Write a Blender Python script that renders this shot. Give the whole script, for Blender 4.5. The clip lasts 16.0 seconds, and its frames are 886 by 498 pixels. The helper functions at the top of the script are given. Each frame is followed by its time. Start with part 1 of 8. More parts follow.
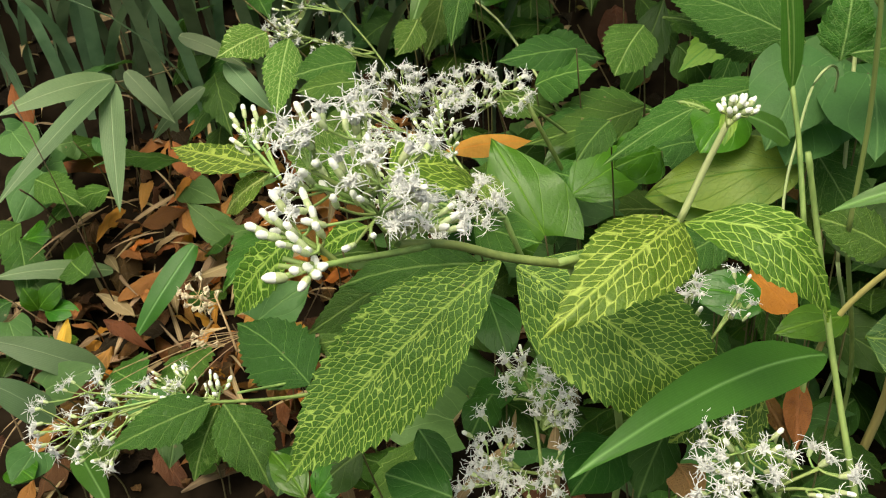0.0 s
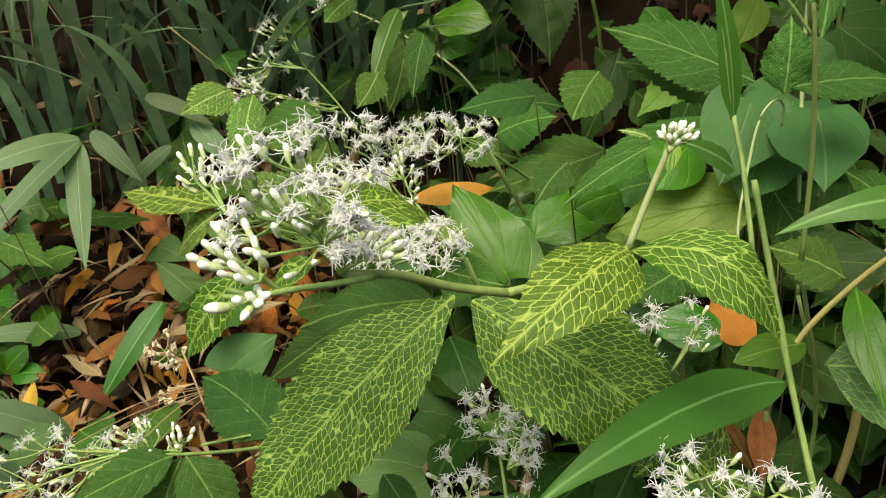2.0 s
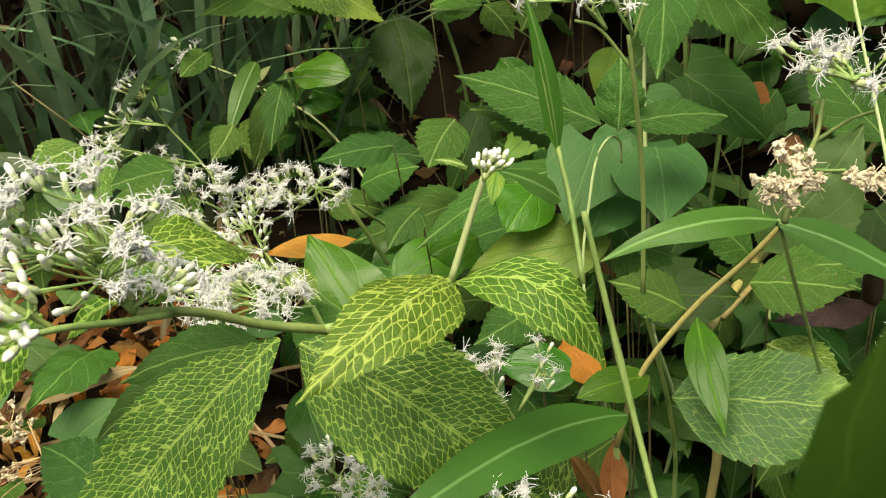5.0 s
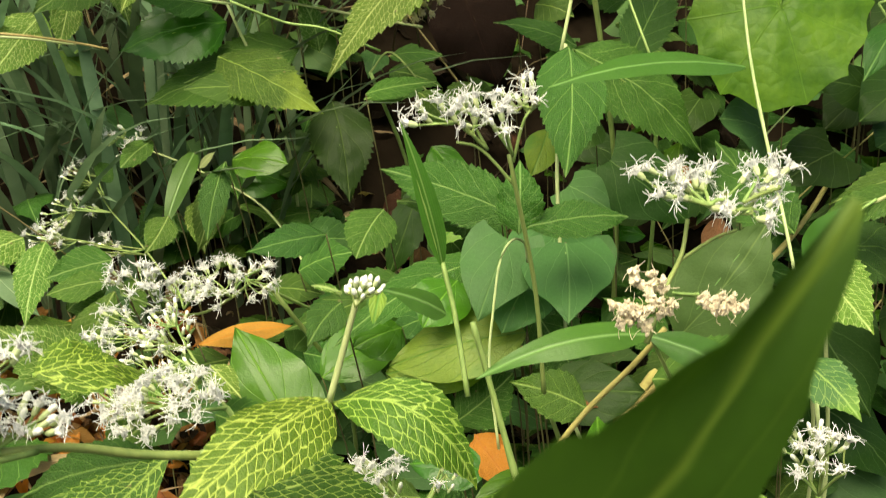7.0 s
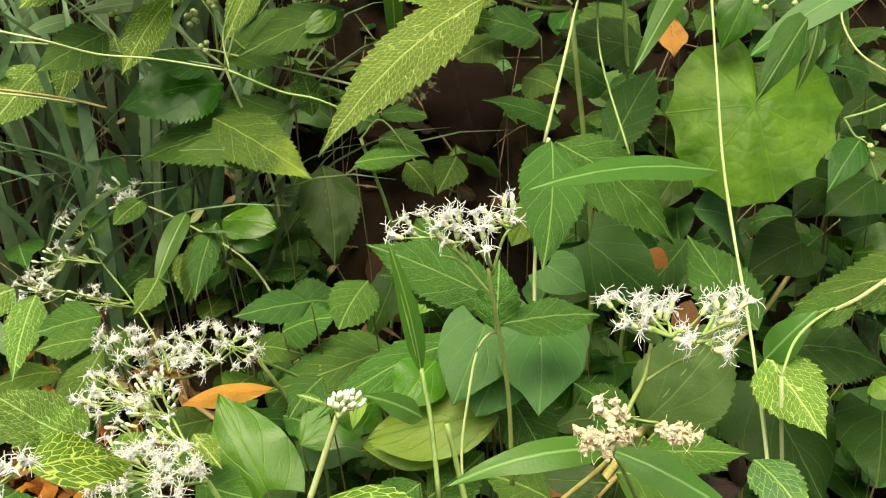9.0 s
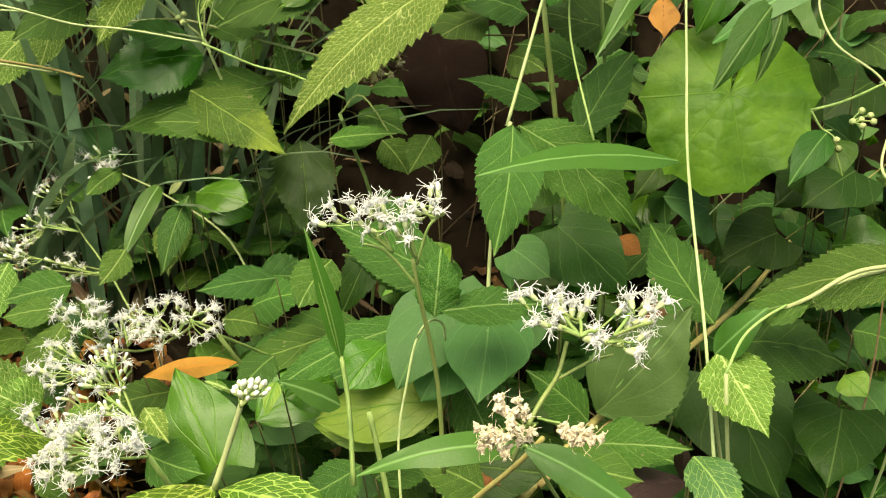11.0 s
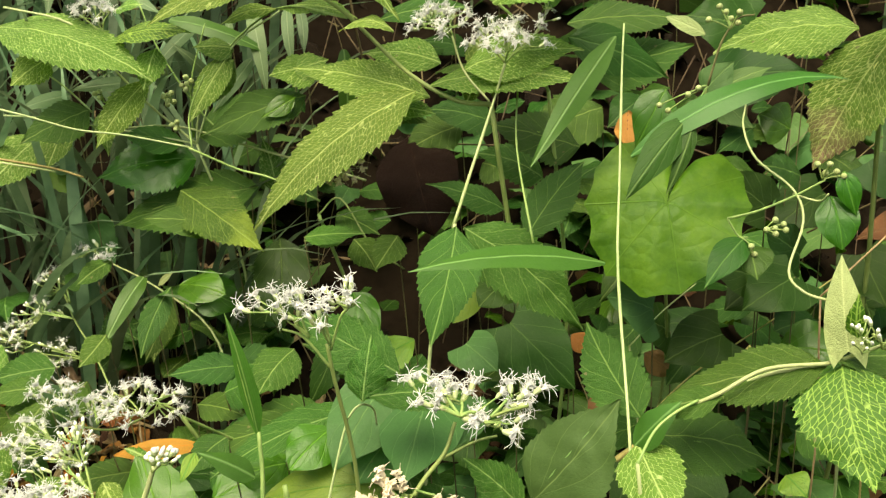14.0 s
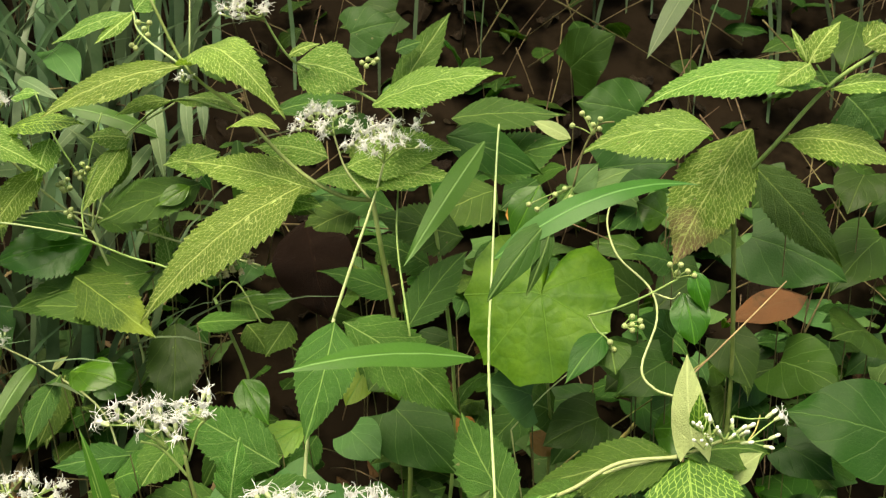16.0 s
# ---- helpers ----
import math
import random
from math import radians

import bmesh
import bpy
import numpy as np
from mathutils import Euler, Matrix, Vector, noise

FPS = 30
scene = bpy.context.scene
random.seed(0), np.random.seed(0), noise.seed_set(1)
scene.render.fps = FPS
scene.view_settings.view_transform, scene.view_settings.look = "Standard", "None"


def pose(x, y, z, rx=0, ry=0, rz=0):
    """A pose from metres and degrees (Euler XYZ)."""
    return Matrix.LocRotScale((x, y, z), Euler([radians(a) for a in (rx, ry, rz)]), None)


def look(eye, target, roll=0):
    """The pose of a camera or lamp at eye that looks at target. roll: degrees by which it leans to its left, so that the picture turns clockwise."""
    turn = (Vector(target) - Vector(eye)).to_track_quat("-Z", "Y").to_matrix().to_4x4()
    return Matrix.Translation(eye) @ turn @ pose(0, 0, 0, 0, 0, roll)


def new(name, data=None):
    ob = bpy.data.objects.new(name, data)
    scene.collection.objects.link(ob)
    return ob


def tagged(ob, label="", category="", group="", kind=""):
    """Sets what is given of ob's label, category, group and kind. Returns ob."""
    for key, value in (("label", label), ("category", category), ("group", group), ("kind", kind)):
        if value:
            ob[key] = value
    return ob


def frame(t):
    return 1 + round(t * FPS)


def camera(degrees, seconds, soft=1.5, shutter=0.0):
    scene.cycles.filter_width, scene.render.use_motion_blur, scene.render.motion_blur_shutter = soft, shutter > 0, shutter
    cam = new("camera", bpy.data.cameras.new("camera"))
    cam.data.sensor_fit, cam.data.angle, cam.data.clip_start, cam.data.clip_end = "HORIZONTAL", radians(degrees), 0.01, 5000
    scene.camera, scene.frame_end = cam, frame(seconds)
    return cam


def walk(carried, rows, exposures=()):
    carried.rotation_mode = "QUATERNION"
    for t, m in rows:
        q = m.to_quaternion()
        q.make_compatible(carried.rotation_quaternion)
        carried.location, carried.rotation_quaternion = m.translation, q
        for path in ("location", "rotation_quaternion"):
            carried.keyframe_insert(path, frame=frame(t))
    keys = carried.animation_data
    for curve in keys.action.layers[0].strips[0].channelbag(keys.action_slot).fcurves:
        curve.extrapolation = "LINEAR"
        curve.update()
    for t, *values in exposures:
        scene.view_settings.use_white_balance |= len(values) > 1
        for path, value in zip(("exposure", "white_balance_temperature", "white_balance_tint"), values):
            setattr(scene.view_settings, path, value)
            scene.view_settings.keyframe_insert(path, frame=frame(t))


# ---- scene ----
cam = camera(52.5, 16.0, soft=1.0, shutter=0.3)
cam.data.dof.use_dof, cam.data.dof.focus_distance, cam.data.dof.aperture_fstop = True, 0.45, 42.0
PATH = [
    (0, (0.004, 0.001, 0.623), (-0.209, 1.706, -0.401), -3.0),
    (0.5, (0.012, -0.004, 0.622), (-0.211, 1.705, -0.392), -3.7),
    (1, (0.015, -0.007, 0.624), (-0.213, 1.728, -0.344), -4.4),
    (1.5, (0.018, -0.007, 0.617), (-0.184, 1.763, -0.292), -4.3),
    (2, (0.018, -0.006, 0.612), (-0.158, 1.771, -0.29), -4.0),
    (2.5, (0.029, -0.007, 0.608), (-0.089, 1.779, -0.284), -3.2),
    (3, (0.035, -0.007, 0.609), (-0.064, 1.78, -0.284), -3.3),
    (3.5, (0.041, -0.004, 0.6), (-0.013, 1.794, -0.275), -2.8),
    (4, (0.04, -0.004, 0.596), (0.05, 1.83, -0.201), -1.8),
    (4.2, (0.04, -0.005, 0.595), (0.061, 1.832, -0.195), -2.3),
    (6.3, (0.097, 0.011, 0.588), (0.125, 1.881, -0.12), -3.6),
    (6.5, (0.1, 0.004, 0.588), (0.138, 1.879, -0.107), -3.4),
    (7, (0.108, -0.003, 0.624), (0.153, 1.877, -0.056), -3.8),
    (7.5, (0.102, -0.015, 0.647), (0.164, 1.87, -0.02), -3.1),
    (8, (0.095, -0.013, 0.664), (0.171, 1.876, 0.01), -1.8),
    (8.5, (0.098, -0.016, 0.677), (0.185, 1.875, 0.031), -0.9),
    (9, (0.11, -0.013, 0.676), (0.197, 1.878, 0.031), -0.8),
    (9.2, (0.113, -0.013, 0.676), (0.205, 1.877, 0.03), -0.5),
    (11.3, (0.177, -0.006, 0.689), (0.161, 1.86, -0.029), 0.1),
    (11.5, (0.185, -0.007, 0.692), (0.138, 1.859, -0.027), -0.3),
    (12, (0.206, -0.015, 0.694), (0.132, 1.853, -0.019), -0.4),
    (12.5, (0.216, -0.022, 0.698), (0.129, 1.85, 0.001), -0.1),
    (13, (0.227, -0.032, 0.699), (0.133, 1.855, 0.043), 0.0),
    (13.5, (0.233, -0.042, 0.7), (0.133, 1.866, 0.11), 0.1),
    (14, (0.236, -0.054, 0.695), (0.162, 1.882, 0.199), 0.7),
    (14.5, (0.252, -0.058, 0.701), (0.221, 1.889, 0.245), 0.6),
    (15, (0.258, -0.062, 0.716), (0.258, 1.892, 0.292), 1.0),
    (15.5, (0.276, -0.066, 0.722), (0.312, 1.891, 0.313), 1.0),
    (16, (0.288, -0.072, 0.741), (0.339, 1.888, 0.346), 1.3),
]
walk(cam, [(t, look(eye, target, roll)) for t, eye, target, roll in PATH],
     [(0, 1.32, 7350, 1), (4.2, 1.40, 7500, 2), (7, 1.72, 8000, -1), (13, 1.78, 8150, -1), (16, 1.74, 8150, 0)])
# ---- light ----
SUN_UP, SUN_TURN = radians(68), radians(205)
world = bpy.data.worlds.new("overcast_sky")
scene.world = world
world.use_nodes = True
wn = world.node_tree.nodes
sky = wn.new("ShaderNodeTexSky")
sky.sky_type, sky.sun_disc = "NISHITA", False
sky.sun_elevation, sky.sun_rotation = SUN_UP, SUN_TURN
sky.air_density, sky.dust_density, sky.ozone_density = 1.0, 6.0, 0.6
world.node_tree.links.new(sky.outputs[0], wn["Background"].inputs[0])
wn["Background"].inputs[1].default_value = 0.075
sun_data = bpy.data.lights.new("sun", "SUN")
sun_data.energy, sun_data.angle, sun_data.color = 1.5, radians(50), (1.0, 0.97, 0.90)
sun = new("sun", sun_data)
sun.matrix_world = look((-0.25, -0.45, 3.0), (0.2, 0.5, 0.4))


# ---- materials ----
def nodes_of(name):
    m = bpy.data.materials.new(name)
    m.use_nodes = True
    nt = m.node_tree
    nt.nodes.clear()

    def add(kind, **kw):
        n = nt.nodes.new("ShaderNode" + kind)
        for k, v in kw.items():
            if k == "op":
                n.operation = v
            elif k == "blend":
                n.blend_type = v
            elif k == "feature":
                n.feature = v
            else:
                n.inputs[int(k[1:])].default_value = v
        return n

    def link(a, b, i=0, o=0):
        nt.links.new(a.outputs[o], b.inputs[i])
        return b

    return m, nt, add, link


def math_chain(add, link, op, a, b=None, clamp=False):
    n = add("Math", op=op)
    n.use_clamp = clamp
    for i, v in enumerate((a, b)):
        if v is None:
            continue
        if isinstance(v, (int, float)):
            n.inputs[i].default_value = v
        elif isinstance(v, tuple):
            link(v[0], n, i, v[1])
        else:
            link(v, n, i)
    return n


def leaf_material(name, blade, vein, net=0.0, cell=230.0, thick=0.10, pairs=7.0, side=0.5, lean=0.30, mid=0.0009, rough=0.42, thin=0.3,
                  vary=0.25, blotch=None, parallel=0.0, relief=1.05, sheen=0.28, tipped=False):
    """A leaf's skin: midrib, side veins, a net of fine veins, and the light that comes through it."""
    m, nt, add, link = nodes_of(name)
    blade = [c * 0.84 for c in blade]
    M = lambda op, a, b=None, clamp=False: math_chain(add, link, op, a, b, clamp)
    uv = add("UVMap")
    uv.uv_map = "leaf"
    met = add("UVMap")
    met.uv_map = "metric"
    info = add("ObjectInfo")
    sep = link(uv, add("SeparateXYZ"))
    sem = link(met, add("SeparateXYZ"))
    au = M("ABSOLUTE", (sep, 0))
    aum = M("ABSOLUTE", (sem, 0))
    shift = add("CombineXYZ")
    geo = add("NewGeometry")
    rnd = M("FRACT", M("ADD", (info, 5), (geo, 8)))
    off = M("MULTIPLY", rnd, 37.0)
    link(off, shift, 0), link(off, shift, 1)
    place = add("VectorMath", op="ADD")
    link(met, place, 0), link(shift, place, 1)
    warp = link(place, add("TexNoise"))
    warp.inputs["Scale"].default_value = 90.0
    warp.inputs["Detail"].default_value = 2.0
    wv = add("VectorMath", op="SCALE")
    link(warp, wv, 0, 1)
    wv.inputs[3].default_value = 0.003
    placed0 = add("VectorMath", op="ADD")
    link(place, placed0, 0), link(wv, placed0, 1)
    ripple = link(place, add("TexNoise"))
    ripple.inputs["Scale"].default_value = 330.0
    wr = add("VectorMath", op="SCALE")
    link(ripple, wr, 0, 1)
    wr.inputs[3].default_value = 0.0012
    placed = add("VectorMath", op="ADD")
    link(placed0, placed, 0), link(wr, placed, 1)
    # veins
    mid_mask = M("SUBTRACT", 1.0, M("DIVIDE", aum, mid), True)
    slant = M("SUBTRACT", (sep, 1), M("MULTIPLY", M("POWER", au, 0.85), lean))
    wob = M("MULTIPLY", M("SUBTRACT", (warp, 0), 0.5), 0.05)
    bars = M("FRACT", M("MULTIPLY", M("ADD", slant, wob), pairs))
    near = M("ABSOLUTE", M("SUBTRACT", bars, 0.5))
    side_mask = M("MULTIPLY", M("DIVIDE", M("SUBTRACT", near, 0.466), 0.026, True), side)
    if parallel:
        lines = M("ABSOLUTE", M("SUBTRACT", M("FRACT", M("MULTIPLY", (sem, 0), parallel)), 0.5))
        side_mask = M("MULTIPLY", M("DIVIDE", M("SUBTRACT", lines, 0.36), 0.1, True), side)
    # the net lies along the side veins
    along = add("CombineXYZ")
    part_of = link(placed, add("SeparateXYZ"))
    link(part_of, along, 0, 0)
    link(M("SUBTRACT", (part_of, 1), M("MULTIPLY", aum, 0.85)), along, 1)
    cells = link(along, add("TexVoronoi", feature="DISTANCE_TO_EDGE"))
    cells.inputs["Randomness"].default_value = 0.5
    cells.inputs["Scale"].default_value = cell
    patch = link(place, add("TexNoise"))
    patch.inputs["Scale"].default_value = 26.0
    width = M("MULTIPLY", M("ADD", M("MULTIPLY", (patch, 0), 0.3), 0.85), thick)
    net_mask = M("MULTIPLY", M("SUBTRACT", 1.0, M("DIVIDE", cells, width), True), net)
    small = link(placed, add("TexVoronoi", feature="DISTANCE_TO_EDGE"))
    small.inputs["Scale"].default_value = cell * 2.6
    faint = M("MULTIPLY", M("SUBTRACT", 1.0, M("DIVIDE", small, 0.12), True), 0.07 * min(1.0, net + 0.3))
    net_soft = M("MAXIMUM", M("MINIMUM", M("MULTIPLY", net_mask, 1.15), max(net, 0.001)), faint)
    veins = M("MAXIMUM", M("MAXIMUM", mid_mask, side_mask), net_soft)
    # blade colour
    fine = link(place, add("TexNoise"))
    fine.inputs["Scale"].default_value = 420.0
    fine.inputs["Detail"].default_value = 3.0
    mix = add("MixRGB", blend="MIX")
    mix.inputs[1].default_value = (*[c * 0.72 for c in blade], 1)
    mix.inputs[2].default_value = (*[min(1, c * 1.3) for c in blade], 1)
    link(M("ADD", M("MULTIPLY", (patch, 0), 0.6), M("MULTIPLY", (fine, 0), 0.4)), mix, 0)
    tone = mix
    if blotch:
        big = link(place, add("TexNoise"))
        big.inputs["Scale"].default_value = 34.0
        big.inputs["Detail"].default_value = 4.0
        spots = M("MULTIPLY", M("SUBTRACT", (big, 0), 0.58), 7.0, True)
        if tipped:
            spots = M("MULTIPLY", M("SUBTRACT", M("ADD", (sep, 1), M("MULTIPLY", M("SUBTRACT", (big, 0), 0.5), 0.9)), 0.62), 4.0, True)
        tone = add("MixRGB")
        link(mix, tone, 1)
        tone.inputs[2].default_value = (*blotch, 1)
        link(spots, tone, 0)
    # small scars and pale flecks
    dots = link(place, add("TexVoronoi"))
    dots.inputs["Scale"].default_value = 62.0
    rare = link(place, add("TexNoise"))
    rare.inputs["Scale"].default_value = 17.0
    fleck = M("MULTIPLY", M("LESS_THAN", (dots, 0), 0.085), M("GREATER_THAN", (rare, 0), 0.56))
    scar = add("MixRGB")
    link(tone, scar, 1)
    scar.inputs[2].default_value = (0.20, 0.17, 0.09, 1)
    link(M("MULTIPLY", fleck, 0.7 if not parallel else 0.0), scar, 0)
    tone = scar
    veined = add("MixRGB")
    link(tone, veined, 1)
    veined.inputs[2].default_value = (*vein, 1)
    link(veins, veined, 0)
    hsv = add("HueSaturation")
    link(veined, hsv, 4)
    r2 = M("FRACT", M("MULTIPLY", rnd, 7.31))
    hsv_h = M("ADD", M("MULTIPLY", M("SUBTRACT", rnd, 0.5), 0.04), 0.5)
    link(hsv_h, hsv, 0)
    link(M("ADD", M("MULTIPLY", M("SUBTRACT", r2, 0.5), vary * 2), 1.0), hsv, 2)
    bump = add("Bump")
    bump.inputs["Strength"].default_value = relief
    bump.inputs["Distance"].default_value = 0.0012
    dome = M("MULTIPLY", M("MINIMUM", cells, 0.4), 0.9 * min(1.0, net * 0.8 + (0.12 if pairs > 4.5 and not parallel else 0.03)))
    swell = M("MULTIPLY", M("SUBTRACT", 0.25, M("MULTIPLY", near, near)), 0.0 if parallel else (0.9 if pairs > 4.5 else 0.5))
    crease = M("MULTIPLY", M("MINIMUM", M("DIVIDE", aum, 0.006), 1.0), 0.0 if parallel else 0.5)
    grain = M("MULTIPLY", M("MINIMUM", small, 0.3), 0.0 if parallel else (0.9 if pairs > 4.5 else 0.12))
    surface = M("ADD", M("ADD", M("ADD", M("MULTIPLY", (fine, 0), 0.16 + 0.2 * min(1.0, net)), grain), dome), M("ADD", M("MULTIPLY", swell, M("MINIMUM", M("MULTIPLY", au, 3.0), 1.0)), crease))
    link(M("SUBTRACT", surface, M("MULTIPLY", veins, 0.25)), bump, bump.inputs.find("Height"))
    bsdf = add("BsdfPrincipled")
    link(hsv, bsdf, 0)
    link(bump, bsdf, bsdf.inputs.find("Normal"))
    gloss = M("ADD", M("MULTIPLY", (patch, 0), 0.2), rough - 0.1)
    link(gloss, bsdf, bsdf.inputs.find("Roughness"))
    bsdf.inputs["Specular IOR Level"].default_value = sheen
    trans = add("BsdfTranslucent")
    glow = add("MixRGB", blend="MULTIPLY", i0=1.0)
    link(hsv, glow, 1)
    glow.inputs[2].default_value = (1.25, 1.35, 0.6, 1)
    link(glow, trans, 0)
    both = add("MixShader")
    both.inputs[0].default_value = thin
    link(bsdf, both, 1), link(trans, both, 2)
    out = add("OutputMaterial")
    link(both, out, 0)
    return m


def plain_material(name, dark, light, scale=200.0, rough=0.6, thin=0.0, relief=0.3, stretch=1.0, vary=0.2, sheen=0.3):
    m, nt, add, link = nodes_of(name)
    M = lambda op, a, b=None, clamp=False: math_chain(add, link, op, a, b, clamp)
    co = add("TexCoord")
    info = add("ObjectInfo")
    mp = add("Mapping")
    nt.links.new(co.outputs["Object"], mp.inputs[0])
    mp.inputs["Scale"].default_value = (1, 1, stretch)
    n = link(mp, add("TexNoise"))
    n.inputs["Scale"].default_value, n.inputs["Detail"].default_value = scale, 5.0
    n2 = link(mp, add("TexNoise"))
    n2.inputs["Scale"].default_value = scale * 0.13
    mix = add("MixRGB")
    mix.inputs[1].default_value, mix.inputs[2].default_value = (*dark, 1), (*light, 1)
    link(M("MULTIPLY", M("SUBTRACT", M("ADD", (n, 0), (n2, 0)), 0.6), 2.2, True), mix, 0)
    geo = add("NewGeometry")
    rnd = M("FRACT", M("ADD", (info, 5), (geo, 8)))
    hsv = add("HueSaturation")
    link(mix, hsv, 4)
    link(M("ADD", M("MULTIPLY", M("SUBTRACT", rnd, 0.5), vary * 2), 1.0), hsv, 2)
    link(M("ADD", M("MULTIPLY", M("SUBTRACT", rnd, 0.5), vary * 0.16), 0.5), hsv, 0)
    bump = add("Bump")
    bump.inputs["Strength"].default_value, bump.inputs["Distance"].default_value = relief, 0.002
    nt.links.new(n.outputs[0], bump.inputs["Height"])
    bsdf = add("BsdfPrincipled")
    link(hsv, bsdf, 0)
    nt.links.new(bump.outputs[0], bsdf.inputs["Normal"])
    bsdf.inputs["Roughness"].default_value = rough
    bsdf.inputs["Specular IOR Level"].default_value = sheen
    out = add("OutputMaterial")
    if thin:
        trans = add("BsdfTranslucent")
        link(hsv, trans, 0)
        both = add("MixShader")
        both.inputs[0].default_value = thin
        link(bsdf, both, 1), link(trans, both, 2), link(both, out, 0)
    else:
        link(bsdf, out, 0)
    return m


